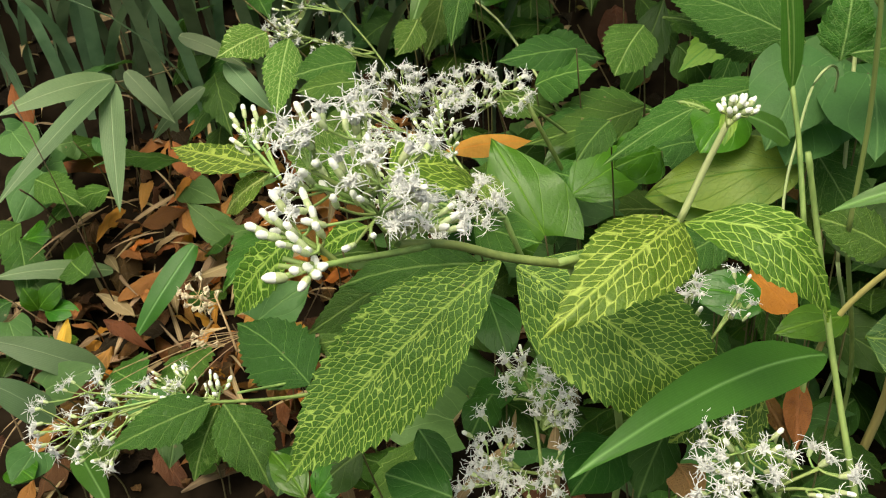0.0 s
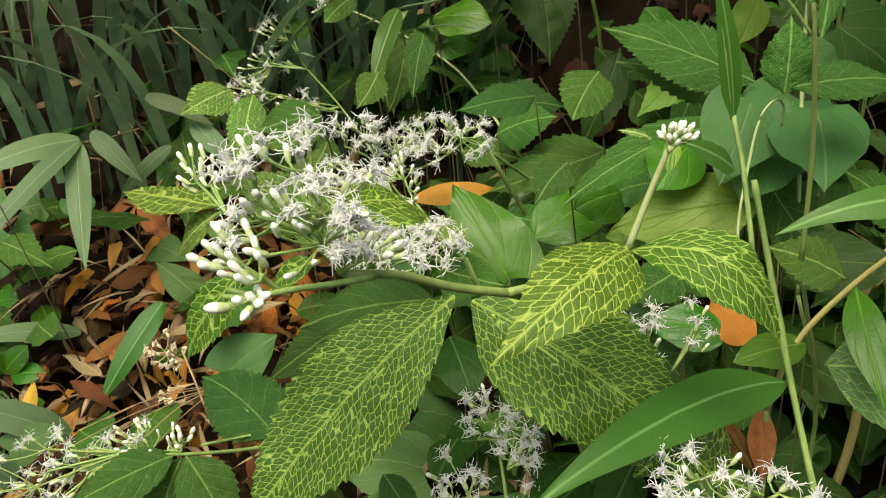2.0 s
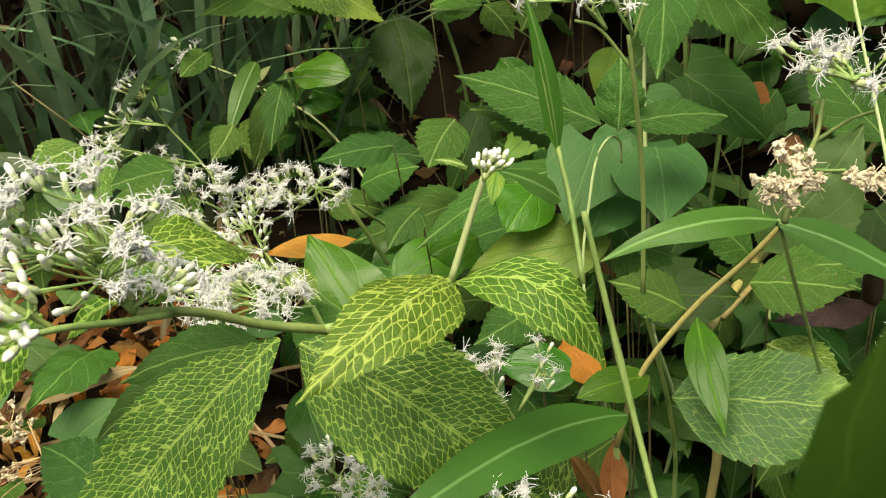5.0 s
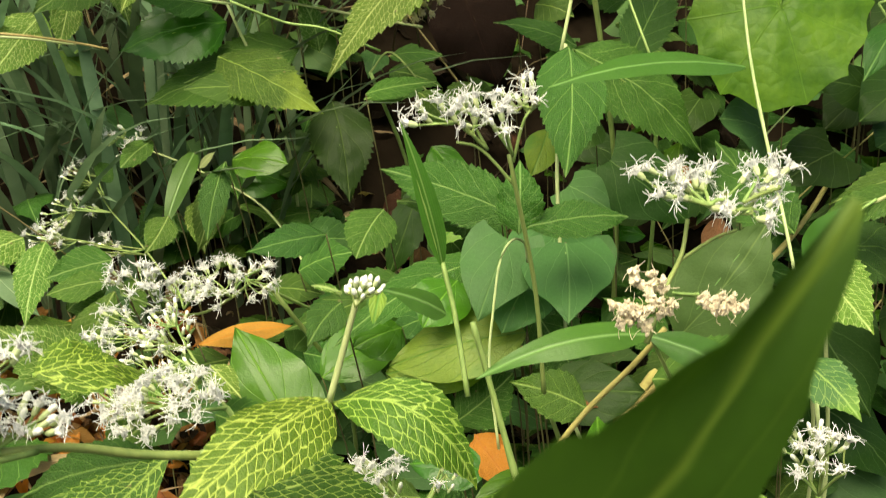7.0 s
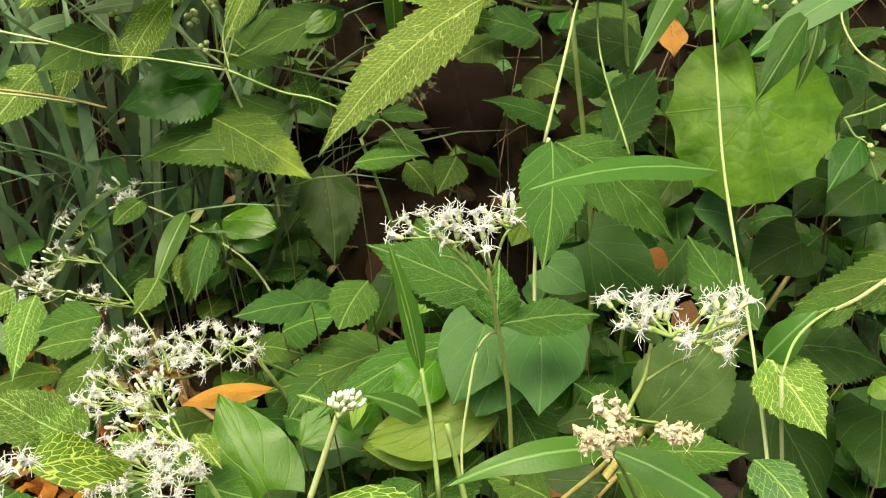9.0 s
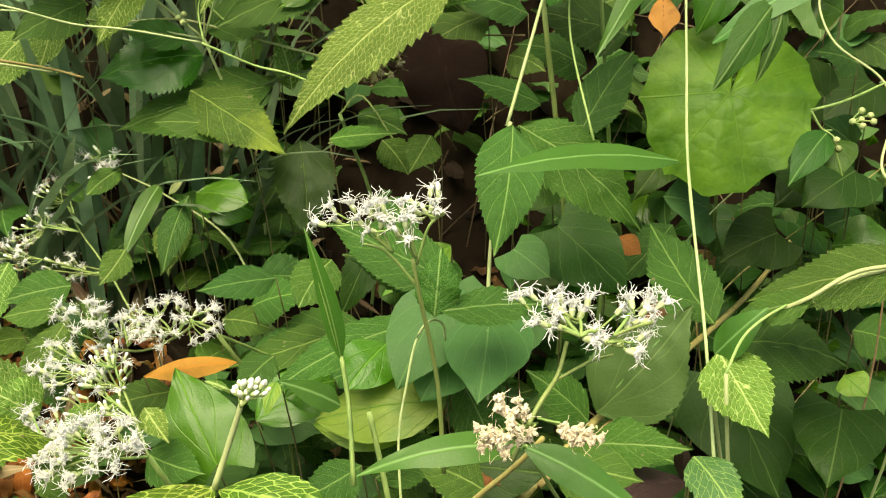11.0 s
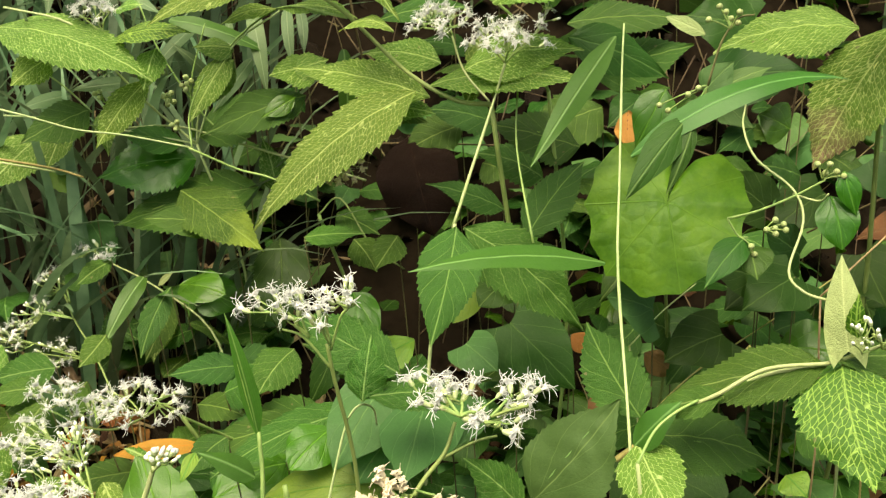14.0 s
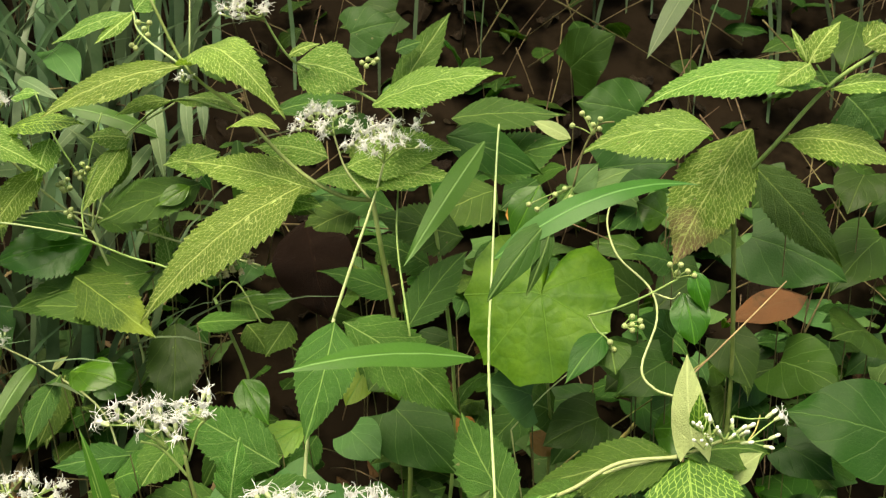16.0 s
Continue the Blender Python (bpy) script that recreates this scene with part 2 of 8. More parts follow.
MAT = {
    "vivid": leaf_material("yellow_netted_leaf", (0.076, 0.175, 0.016), (0.37, 0.51, 0.11), net=1.0, cell=215.0, thick=0.090, relief=0.6, pairs=5.0, side=0.4, vary=0.10),
    "vdark": leaf_material("dark_netted_leaf", (0.058, 0.150, 0.018), (0.33, 0.47, 0.10), net=1.0, cell=265.0, thick=0.085, relief=0.6, pairs=6.0, side=0.5, vary=0.10),
    "net": leaf_material("pale_netted_leaf", (0.135, 0.270, 0.036), (0.52, 0.64, 0.24), net=0.85, cell=245.0, thick=0.060, pairs=7.0, side=0.35, vary=0.2),
    "tipnet": leaf_material("yellow_tipped_leaf", (0.050, 0.135, 0.013), (0.26, 0.40, 0.10), net=0.35, cell=240.0, thick=0.06, pairs=6.0, side=0.5, vary=0.1,
                            blotch=(0.20, 0.32, 0.04), tipped=True),
    "edgenet": leaf_material("yellow_edged_leaf", (0.070, 0.165, 0.040), (0.33, 0.45, 0.12), net=0.65, cell=190.0, thick=0.05, pairs=5.0, side=0.5, vary=0.1,
                            blotch=(0.17, 0.29, 0.035), tipped=True, relief=0.5),
    "rust": leaf_material("rust_tipped_netted_leaf", (0.19, 0.33, 0.045), (0.64, 0.70, 0.26), net=0.95, cell=245.0, thick=0.07, pairs=7.0, side=0.6, vary=0.1,
                          blotch=(0.36, 0.24, 0.14), tipped=True),
    "green": leaf_material("serrate_green_leaf", (0.052, 0.136, 0.018), (0.21, 0.33, 0.09), net=0.14, cell=260.0, thick=0.05, pairs=6.0, side=0.55, vary=0.3),
    "greeny": leaf_material("faintly_netted_leaf", (0.060, 0.156, 0.017), (0.26, 0.38, 0.12), net=0.32, cell=260.0, thick=0.05, pairs=6.0, side=0.55, vary=0.22),
    "matte": leaf_material("matte_heart_leaf", (0.088, 0.190, 0.055), (0.17, 0.29, 0.10), net=0.1, cell=160.0, thick=0.05, pairs=2.3, side=0.4, lean=0.85, vary=0.2, rough=0.5, sheen=0.17),
    "shiny": leaf_material("smooth_bright_leaf", (0.050, 0.162, 0.011), (0.13, 0.29, 0.04), net=0.08, cell=140.0, thick=0.05, pairs=2.2, side=0.5, lean=0.8, vary=0.15, rough=0.30, sheen=0.35),
    # for dark leaves, and for shaded ones: their shade is in this colour
    "dim": leaf_material("dark_and_shaded_leaf", (0.028, 0.080, 0.011), (0.12, 0.20, 0.06), net=0.12, cell=220.0, thick=0.05, pairs=4.0, side=0.4, lean=0.5, vary=0.35, rough=0.42, sheen=0.15),
    "lime": leaf_material("yellowing_leaf", (0.19, 0.31, 0.040), (0.10, 0.24, 0.04), net=0.25, cell=170.0, thick=0.09, pairs=4.0, side=0.7, lean=0.6, vary=0.15,
                          blotch=(0.10, 0.23, 0.03)),
    "pale": leaf_material("pale_leaf_underside", (0.50, 0.59, 0.25), (0.58, 0.65, 0.32), net=0.25, cell=250.0, thick=0.05, pairs=5.0, side=0.6, vary=0.1, rough=0.6),
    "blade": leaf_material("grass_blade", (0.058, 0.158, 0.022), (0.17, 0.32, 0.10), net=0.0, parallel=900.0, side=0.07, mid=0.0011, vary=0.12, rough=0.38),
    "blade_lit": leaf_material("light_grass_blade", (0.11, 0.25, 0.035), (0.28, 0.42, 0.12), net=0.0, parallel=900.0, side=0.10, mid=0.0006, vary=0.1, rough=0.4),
    "blade_far": leaf_material("dull_grass_blade", (0.125, 0.205, 0.090), (0.22, 0.30, 0.16), net=0.0, parallel=700.0, side=0.25, mid=0.0008, vary=0.3, rough=0.5),
    "near": leaf_material("plain_green_leaf", (0.036, 0.100, 0.006), (0.11, 0.19, 0.022), net=0.0, cell=60.0, pairs=4.0, side=0.25, lean=0.4, mid=0.0011, vary=0.05, rough=0.6, thin=0.3, relief=0.3, sheen=0.35),
    "orange": leaf_material("orange_dead_leaf", (0.86, 0.50, 0.085), (0.80, 0.42, 0.06), net=0.12, cell=300.0, thick=0.05, pairs=8.0, side=0.25, vary=0.12, rough=0.5, blotch=(0.84, 0.50, 0.09)),
    "rusty": leaf_material("rusty_dead_leaf", (0.38, 0.165, 0.045), (0.34, 0.15, 0.05), net=0.2, cell=300.0, thick=0.05, pairs=7.0, side=0.4, vary=0.55, rough=0.55, blotch=(0.11, 0.05, 0.022)),
    "tan": leaf_material("pale_dry_leaf", (0.34, 0.24, 0.13), (0.42, 0.31, 0.18), net=0.1, cell=300.0, thick=0.05, parallel=600.0, side=0.3, vary=0.4, rough=0.65, blotch=(0.22, 0.14, 0.07)),
    # dead leaf made near-black, so its colour carries the bank's shade
    "shade_litter": leaf_material("shaded_dead_leaf", (0.020, 0.014, 0.008), (0.03, 0.021, 0.013), net=0.2, cell=300.0, thick=0.05, pairs=7.0, side=0.4, vary=0.5, rough=0.65, blotch=(0.009, 0.007, 0.005), thin=0.05, sheen=0.08),
    "brown": leaf_material("brown_dead_leaf", (0.27, 0.135, 0.055), (0.30, 0.14, 0.06), net=0.2, cell=300.0, thick=0.05, pairs=7.0, side=0.5, vary=0.35, rough=0.55, blotch=(0.11, 0.045, 0.020),
                           thin=0.15),
    "umber": leaf_material("umber_dead_leaf", (0.105, 0.052, 0.022), (0.14, 0.07, 0.03), net=0.2, cell=300.0, thick=0.05, pairs=7.0, side=0.4, vary=0.5, rough=0.6, blotch=(0.05, 0.026, 0.014),
                           thin=0.1, sheen=0.15),
    "dull": leaf_material("dull_brown_leaf", (0.190, 0.100, 0.034), (0.16, 0.10, 0.04), net=0.2, cell=300.0, thick=0.05, pairs=7.0, side=0.4, vary=0.2, rough=0.55, blotch=(0.06, 0.045, 0.018),
                          thin=0.1, sheen=0.2),
    "plum": leaf_material("purple_brown_leaf", (0.070, 0.043, 0.036), (0.09, 0.055, 0.045), net=0.15, cell=300.0, thick=0.05, pairs=6.0, side=0.3, vary=0.2, rough=0.5, blotch=(0.035, 0.020, 0.016),
                          thin=0.08, sheen=0.25),
    "amber": leaf_material("amber_dead_leaf", (0.62, 0.25, 0.040), (0.50, 0.20, 0.04), net=0.15, cell=300.0, thick=0.05, pairs=7.0, side=0.3, vary=0.15, rough=0.5, blotch=(0.34, 0.12, 0.030)),
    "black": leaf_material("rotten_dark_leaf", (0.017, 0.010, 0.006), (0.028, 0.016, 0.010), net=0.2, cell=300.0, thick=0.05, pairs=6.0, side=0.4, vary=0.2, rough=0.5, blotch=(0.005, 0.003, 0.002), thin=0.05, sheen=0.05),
    "stem": plain_material("green_stem", (0.11, 0.19, 0.05), (0.24, 0.33, 0.10), 240, 0.5, stretch=0.2),
    "pale_stem": plain_material("pale_stem", (0.28, 0.37, 0.14), (0.42, 0.49, 0.23), 240, 0.5, stretch=0.2),
    "brown_stem": plain_material("brown_stem", (0.22, 0.17, 0.06), (0.36, 0.30, 0.11), 260, 0.6, stretch=0.2),
    "dark_stem": plain_material("dark_stem", (0.05, 0.045, 0.02), (0.12, 0.11, 0.045), 260, 0.6),
    "dry_stem": plain_material("dry_straw", (0.20, 0.13, 0.07), (0.40, 0.28, 0.15), 260, 0.7),
    "petal": plain_material("white_floret", (0.86, 0.86, 0.83), (0.92, 0.92, 0.90), 500, 0.55, thin=0.35, vary=0.04),
    "bud": plain_material("cream_bud", (0.76, 0.79, 0.64), (0.90, 0.91, 0.84), 600, 0.5, thin=0.15, vary=0.06),
    "bract": plain_material("green_bract", (0.32, 0.42, 0.16), (0.56, 0.63, 0.35), 600, 0.5, thin=0.2, vary=0.1),
    "withered": plain_material("withered_floret", (0.46, 0.36, 0.20), (0.80, 0.70, 0.52), 500, 0.7, thin=0.15, vary=0.12),
    "berry": plain_material("pale_green_berry", (0.22, 0.30, 0.10), (0.40, 0.46, 0.20), 400, 0.35, vary=0.1),
    # kept near-black: shade of the gaps and the bank is in the soil colour
    "soil": plain_material("shade_dark_soil", (0.003, 0.0025, 0.0016), (0.017, 0.0125, 0.008), 60, 1.0, relief=0.8, sheen=0.0),
    "straw": plain_material("dead_stalk", (0.055, 0.040, 0.020), (0.15, 0.11, 0.055), 200, 0.8, vary=0.4),
    "far_grass": plain_material("far_grass_blade", (0.060, 0.120, 0.055), (0.17, 0.26, 0.14), 40, 0.36, thin=0.25, vary=0.35),
}


def broad_material(name, dark, light, vein):
    """A broad soft leaf: cloudy green with main veins that spread from the stalk."""
    m, nt, add, link = nodes_of(name)
    M = lambda op, a, b=None, clamp=False: math_chain(add, link, op, a, b, clamp)
    co, met = add("TexCoord"), add("UVMap")
    met.uv_map = "metric"
    sem = link(met, add("SeparateXYZ"))
    cloud, fine, crumple = add("TexNoise"), add("TexNoise"), add("TexVoronoi", feature="DISTANCE_TO_EDGE")
    for n, size, detail in ((cloud, 28.0, 4.0), (fine, 330.0, 3.0)):
        nt.links.new(co.outputs["Object"], n.inputs[0])
        n.inputs["Scale"].default_value, n.inputs["Detail"].default_value = size, detail
    nt.links.new(co.outputs["Object"], crumple.inputs[0])
    crumple.inputs["Scale"].default_value = 75.0
    tone = add("MixRGB")
    tone.inputs[1].default_value, tone.inputs[2].default_value = (*dark, 1), (*light, 1)
    link(M("MULTIPLY", M("SUBTRACT", M("ADD", M("MULTIPLY", (cloud, 0), 0.8), M("MULTIPLY", (fine, 0), 0.2)), 0.36), 3.6, True), tone, 0)
    line = M("MULTIPLY", M("SUBTRACT", 1.0, M("DIVIDE", (sem, 0), 0.0010), True), 0.45)
    veined = add("MixRGB")
    link(tone, veined, 1), link(line, veined, 0)
    veined.inputs[2].default_value = (*vein, 1)
    bump = add("Bump")
    bump.inputs["Strength"].default_value, bump.inputs["Distance"].default_value = 0.8, 0.002
    link(M("ADD", M("MULTIPLY", M("MINIMUM", crumple, 0.3), 0.8), M("SUBTRACT", M("MULTIPLY", (fine, 0), 0.12), M("MULTIPLY", line, 0.5))), bump, bump.inputs.find("Height"))
    bsdf, trans, both, out = add("BsdfPrincipled"), add("BsdfTranslucent"), add("MixShader", i0=0.35), add("OutputMaterial")
    link(veined, bsdf, 0), link(veined, trans, 0)
    link(bump, bsdf, bsdf.inputs.find("Normal"))
    bsdf.inputs["Roughness"].default_value, bsdf.inputs["Specular IOR Level"].default_value = 0.42, 0.2
    link(bsdf, both, 1), link(trans, both, 2), link(both, out, 0)
    return m


MAT["round"] = broad_material("lobed_round_leaf", (0.050, 0.140, 0.009), (0.118, 0.245, 0.018), (0.15, 0.30, 0.045))

# ---- shapes ----
OUTLINE = {
    "ovate": ((0, .03), (.04, .24), (.10, .58), (.18, .84), (.27, .97), (.35, 1), (.46, .97), (.58, .84), (.70, .62), (.80, .40), (.89, .18), (.95, .07), (1, 0)),
    "lance": ((0, .04), (.06, .24), (.14, .54), (.24, .80), (.34, .95), (.43, 1), (.55, .95), (.66, .80), (.77, .56), (.87, .29), (.94, .11), (1, 0)),
    "slim": ((0, .10), (.06, .45), (.16, .85), (.3, 1), (.5, .92), (.7, .62), (.85, .33), (.95, .12), (1, 0)),
    "heart": ((0, .72), (.06, .88), (.15, .98), (.25, 1), (.4, .93), (.55, .78), (.7, .56), (.83, .32), (.93, .12), (1, 0)),
    "oval": ((0, .05), (.05, .32), (.14, .66), (.28, .93), (.42, 1), (.57, .95), (.72, .75), (.86, .45), (.95, .18), (1, 0)),
    "strap": ((0, .30), (.05, .6), (.15, .92), (.3, 1), (.5, .95), (.7, .72), (.85, .42), (.95, .15), (1, 0)),
}


def leaf_grid(length, width, shape, teeth=0, bite=0.085, arch=0.08, fold=0.12, wave=0.03, curl=0.0, seed=0, half=4):
    """Rows and columns of a leaf that lies along y with its face to z: points, both sets of coordinates, and quads."""
    rng = random.Random(seed)
    prof = OUTLINE[shape]
    px, py = [p[0] for p in prof], [p[1] for p in prof]
    if teeth:
        vs = [0.0, 0.05]
        for k in range(teeth):
            a = 0.08 + 0.9 * (k / teeth) ** 0.95
            b = 0.08 + 0.9 * ((k + 1) / teeth) ** 0.95
            vs += [a, a + (b - a) * 0.72]
        vs.append(1.0)
        nick = [0, 0] + [-bite * rng.uniform(0.6, 1.2) if i % 2 == 0 else bite * rng.uniform(0.15, 0.5) for i in range(2 * teeth)] + [0]
    else:
        vs = [0, 0.04, 0.1] + [0.1 + 0.9 * (k / 11) for k in range(1, 12)]
        nick = [0] * len(vs)
    us = [i / half for i in range(-half, half + 1)]
    phase = [rng.uniform(0, 6.28) for _ in range(4)]
    co, uv, me = [], [], []
    twist, sway = rng.uniform(-0.3, 0.3), rng.uniform(-0.05, 0.05) * (1 if teeth else 0.5)
    lobe = 0.17 if shape == "heart" else 0.0
    for v, nk in zip(vs, nick):
        w = float(np.interp(v, px, py)) * width / 2
        for u in us:
            edge = abs(u) ** 6
            x = u * w * (1 + nk * edge)
            y = v * length - lobe * length * (1 - v) ** 4 * abs(u) ** 1.3
            if nk > 0:
                y += 0.010 * length * edge
            z = arch * length * 4 * v * (1 - v) - curl * length * v ** 3
            z -= fold * abs(x) * (1 - 0.3 * abs(u))
            z += wave * width * (math.sin(9 * v + phase[0]) * abs(u) ** 2 + 0.6 * math.sin(17 * v + phase[1] + 2 * u) * abs(u) + 0.35 * math.sin(31 * v + 5 * abs(u) + phase[2]) * (1 - abs(u)))
            z += twist * x * (v - 0.35)
            x += sway * length * 4 * v * (1 - v)
            if teeth:
                z += 0.013 * width * math.cos(6.283 * 6 * (v - 0.3 * abs(u))) * min(1, 3 * abs(u)) * (1 - u * u) * math.sin(math.pi * v)
            co.append((x, y, z))
            uv.append((u, v))
            me.append((u * w, v * length))
    n = len(us)
    quads = [(r * n + c, r * n + c + 1, (r + 1) * n + c + 1, (r + 1) * n + c) for r in range(len(vs) - 1) for c in range(n - 1)]
    return co, uv, me, quads


def mesh_from(name, co, faces, mats, uv=None, metric=None, index=None):
    me = bpy.data.meshes.new(name)
    me.from_pydata([tuple(c) for c in co], [], faces)
    if uv is not None:
        loops = np.empty(len(me.loops), dtype=np.int32)
        me.loops.foreach_get("vertex_index", loops)
        for key, vals in (("leaf", uv), ("metric", metric)):
            lay = me.uv_layers.new(name=key)
            lay.data.foreach_set("uv", np.array(vals, dtype=np.float32)[loops].ravel())
    for m in mats:
        me.materials.append(MAT[m])
    if index:
        me.polygons.foreach_set("material_index", index)
    me.polygons.foreach_set("use_smooth", [True] * len(me.polygons))
    me.update()
    return me


def frame_of(axis, face):
    y = Vector(axis).normalized()
    z = Vector(face)
    z = (z - y * z.dot(y)).normalized()
    x = y.cross(z)
    return Matrix((x, y, z)).transposed().to_4x4()


def tube_mesh(paths, sides=7):
    """Joined tubes. paths: lists of (point, radius)."""
    co, faces = [], []
    for path in paths:
        pts = [Vector(p) for p, _ in path]
        start = len(co)
        side = Vector((0.37, 0.21, 0.9))
        for i, (p, r) in enumerate(path):
            d = (pts[min(i + 1, len(pts) - 1)] - pts[max(i - 1, 0)]).normalized()
            a = d.cross(side)
            if a.length < 1e-3:
                a = d.cross(Vector((1, 0, 0)))
            a.normalize()
            b = d.cross(a)
            for k in range(sides):
                g = 2 * math.pi * k / sides
                co.append(pts[i] + (a * math.cos(g) + b * math.sin(g)) * r)
        for i in range(len(path) - 1):
            for k in range(sides):
                k2 = (k + 1) % sides
                faces.append((start + i * sides + k, start + i * sides + k2, start + (i + 1) * sides + k2, start + (i + 1) * sides + k))
        faces.append(tuple(start + k for k in reversed(range(sides))))
        faces.append(tuple(start + (len(path) - 1) * sides + k for k in range(sides)))
    return co, faces


def spline(pts, steps=5):
    """A smooth line through the points."""
    p = [Vector(q) for q in pts]
    p = [2 * p[0] - p[1]] + p + [2 * p[-1] - p[-2]]
    out = []
    for i in range(1, len(p) - 2):
        for k in range(steps):
            t = k / steps
            out.append(0.5 * (2 * p[i] + (p[i + 1] - p[i - 1]) * t + (2 * p[i - 1] - 5 * p[i] + 4 * p[i + 1] - p[i + 2]) * t * t
                              + (3 * p[i] - p[i - 1] - 3 * p[i + 1] + p[i + 2]) * t ** 3))
    out.append(p[-2])
    return out


def ground_z(x, y):
    """The height of the bank: a gentle foot that steepens behind."""
    z = float(np.interp(y, (-6, -1, 0, 0.4, 0.75, 0.98, 1.25, 1.7, 2.6, 6, 40), (-0.75, -0.25, -0.05, 0.06, 0.16, 0.30, 0.62, 1.10, 1.75, 3.2, 6.0)))
    return z + 0.012 * math.sin(7 * x + 3 * y) + 0.02 * noise.noise(Vector((3 * x, 3 * y, 0.3)))


# ---- things ----
count = [0]


def part(name, data, parent, label="", m=None):
    ob = new(name, data)
    ob.parent = parent
    up = parent.matrix_basis if parent.parent is None else parent.parent.matrix_basis @ parent.matrix_basis
    ob.matrix_basis = up.inverted() @ (m or Matrix.Identity(4))
    return tagged(ob, label) if label else ob


def plant(name, foot, label, category="plant", group=""):
    """An Empty on the ground, at the foot of a plant."""
    ob = new(name)
    ob.empty_display_size = 0.02
    x, y = foot
    ob.location = (x, y, ground_z(x, y))
    return tagged(ob, label, category, group)


def stem(owner, pts, r0=0.0018, r1=0.0012, mat="stem", knots=0):
    line = spline(pts)
    n = len(line) - 1
    path = []
    for i, p in enumerate(line):
        r = r0 + (r1 - r0) * i / n
        if knots and i % knots == 0 and 0 < i < n:
            r *= 1.25
        path.append((p, r))
    co, faces = tube_mesh([path])
    return part("stem", mesh_from("stem", co, faces, [mat]), owner)


def rooted(owner, top, r=0.0018, mat="stem", sway=0.02):
    """The lower stem, from a point of the plant down to its foot."""
    foot = owner.location
    top = Vector(top)
    mid = foot.lerp(top, 0.5) + Vector((sway, 0.012, 0))
    return stem(owner, (foot - Vector((0, 0, 0.01)), mid, top), r * 1.15, r, mat)


def leaf(owner, base, tip, width, face, mat, shape="ovate", teeth=0, arch=0.08, fold=0.14, wave=0.03, curl=0.0, bite=0.085, stalk=0.0, label=""):
    count[0] += 1
    base, tip = Vector(base), Vector(tip)
    length = (tip - base).length
    co, uv, me, quads = leaf_grid(length, width, shape, teeth, bite, arch, fold, wave, curl, count[0])
    mats, index = [mat], [0] * len(quads)
    # the short stalk and the raised midrib beneath
    rib = []
    for k in range(7):
        v = k / 6 * 0.9
        z = arch * length * 4 * v * (1 - v) - curl * length * v ** 3
        rib.append(((0, v * length, z - 0.0014), 0.0009 * (1 - v) + 0.0002))
    if stalk:
        rib = [((0, -stalk, -stalk * 0.35), 0.0010), ((0, -stalk * 0.5, -stalk * 0.12), 0.0010)] + rib
    tc, tf = tube_mesh([rib], 5)
    n = len(co)
    co = co + [tuple(c) for c in tc]
    uv = uv + [(0, 0.1)] * len(tc)
    me = me + [(0, 0.01)] * len(tc)
    quads = quads + [tuple(n + i for i in f) for f in tf]
    data = mesh_from("leaf", co, quads, mats, uv, me)
    return part("leaf", data, owner, label, Matrix.Translation(base) @ frame_of(tip - base, face))


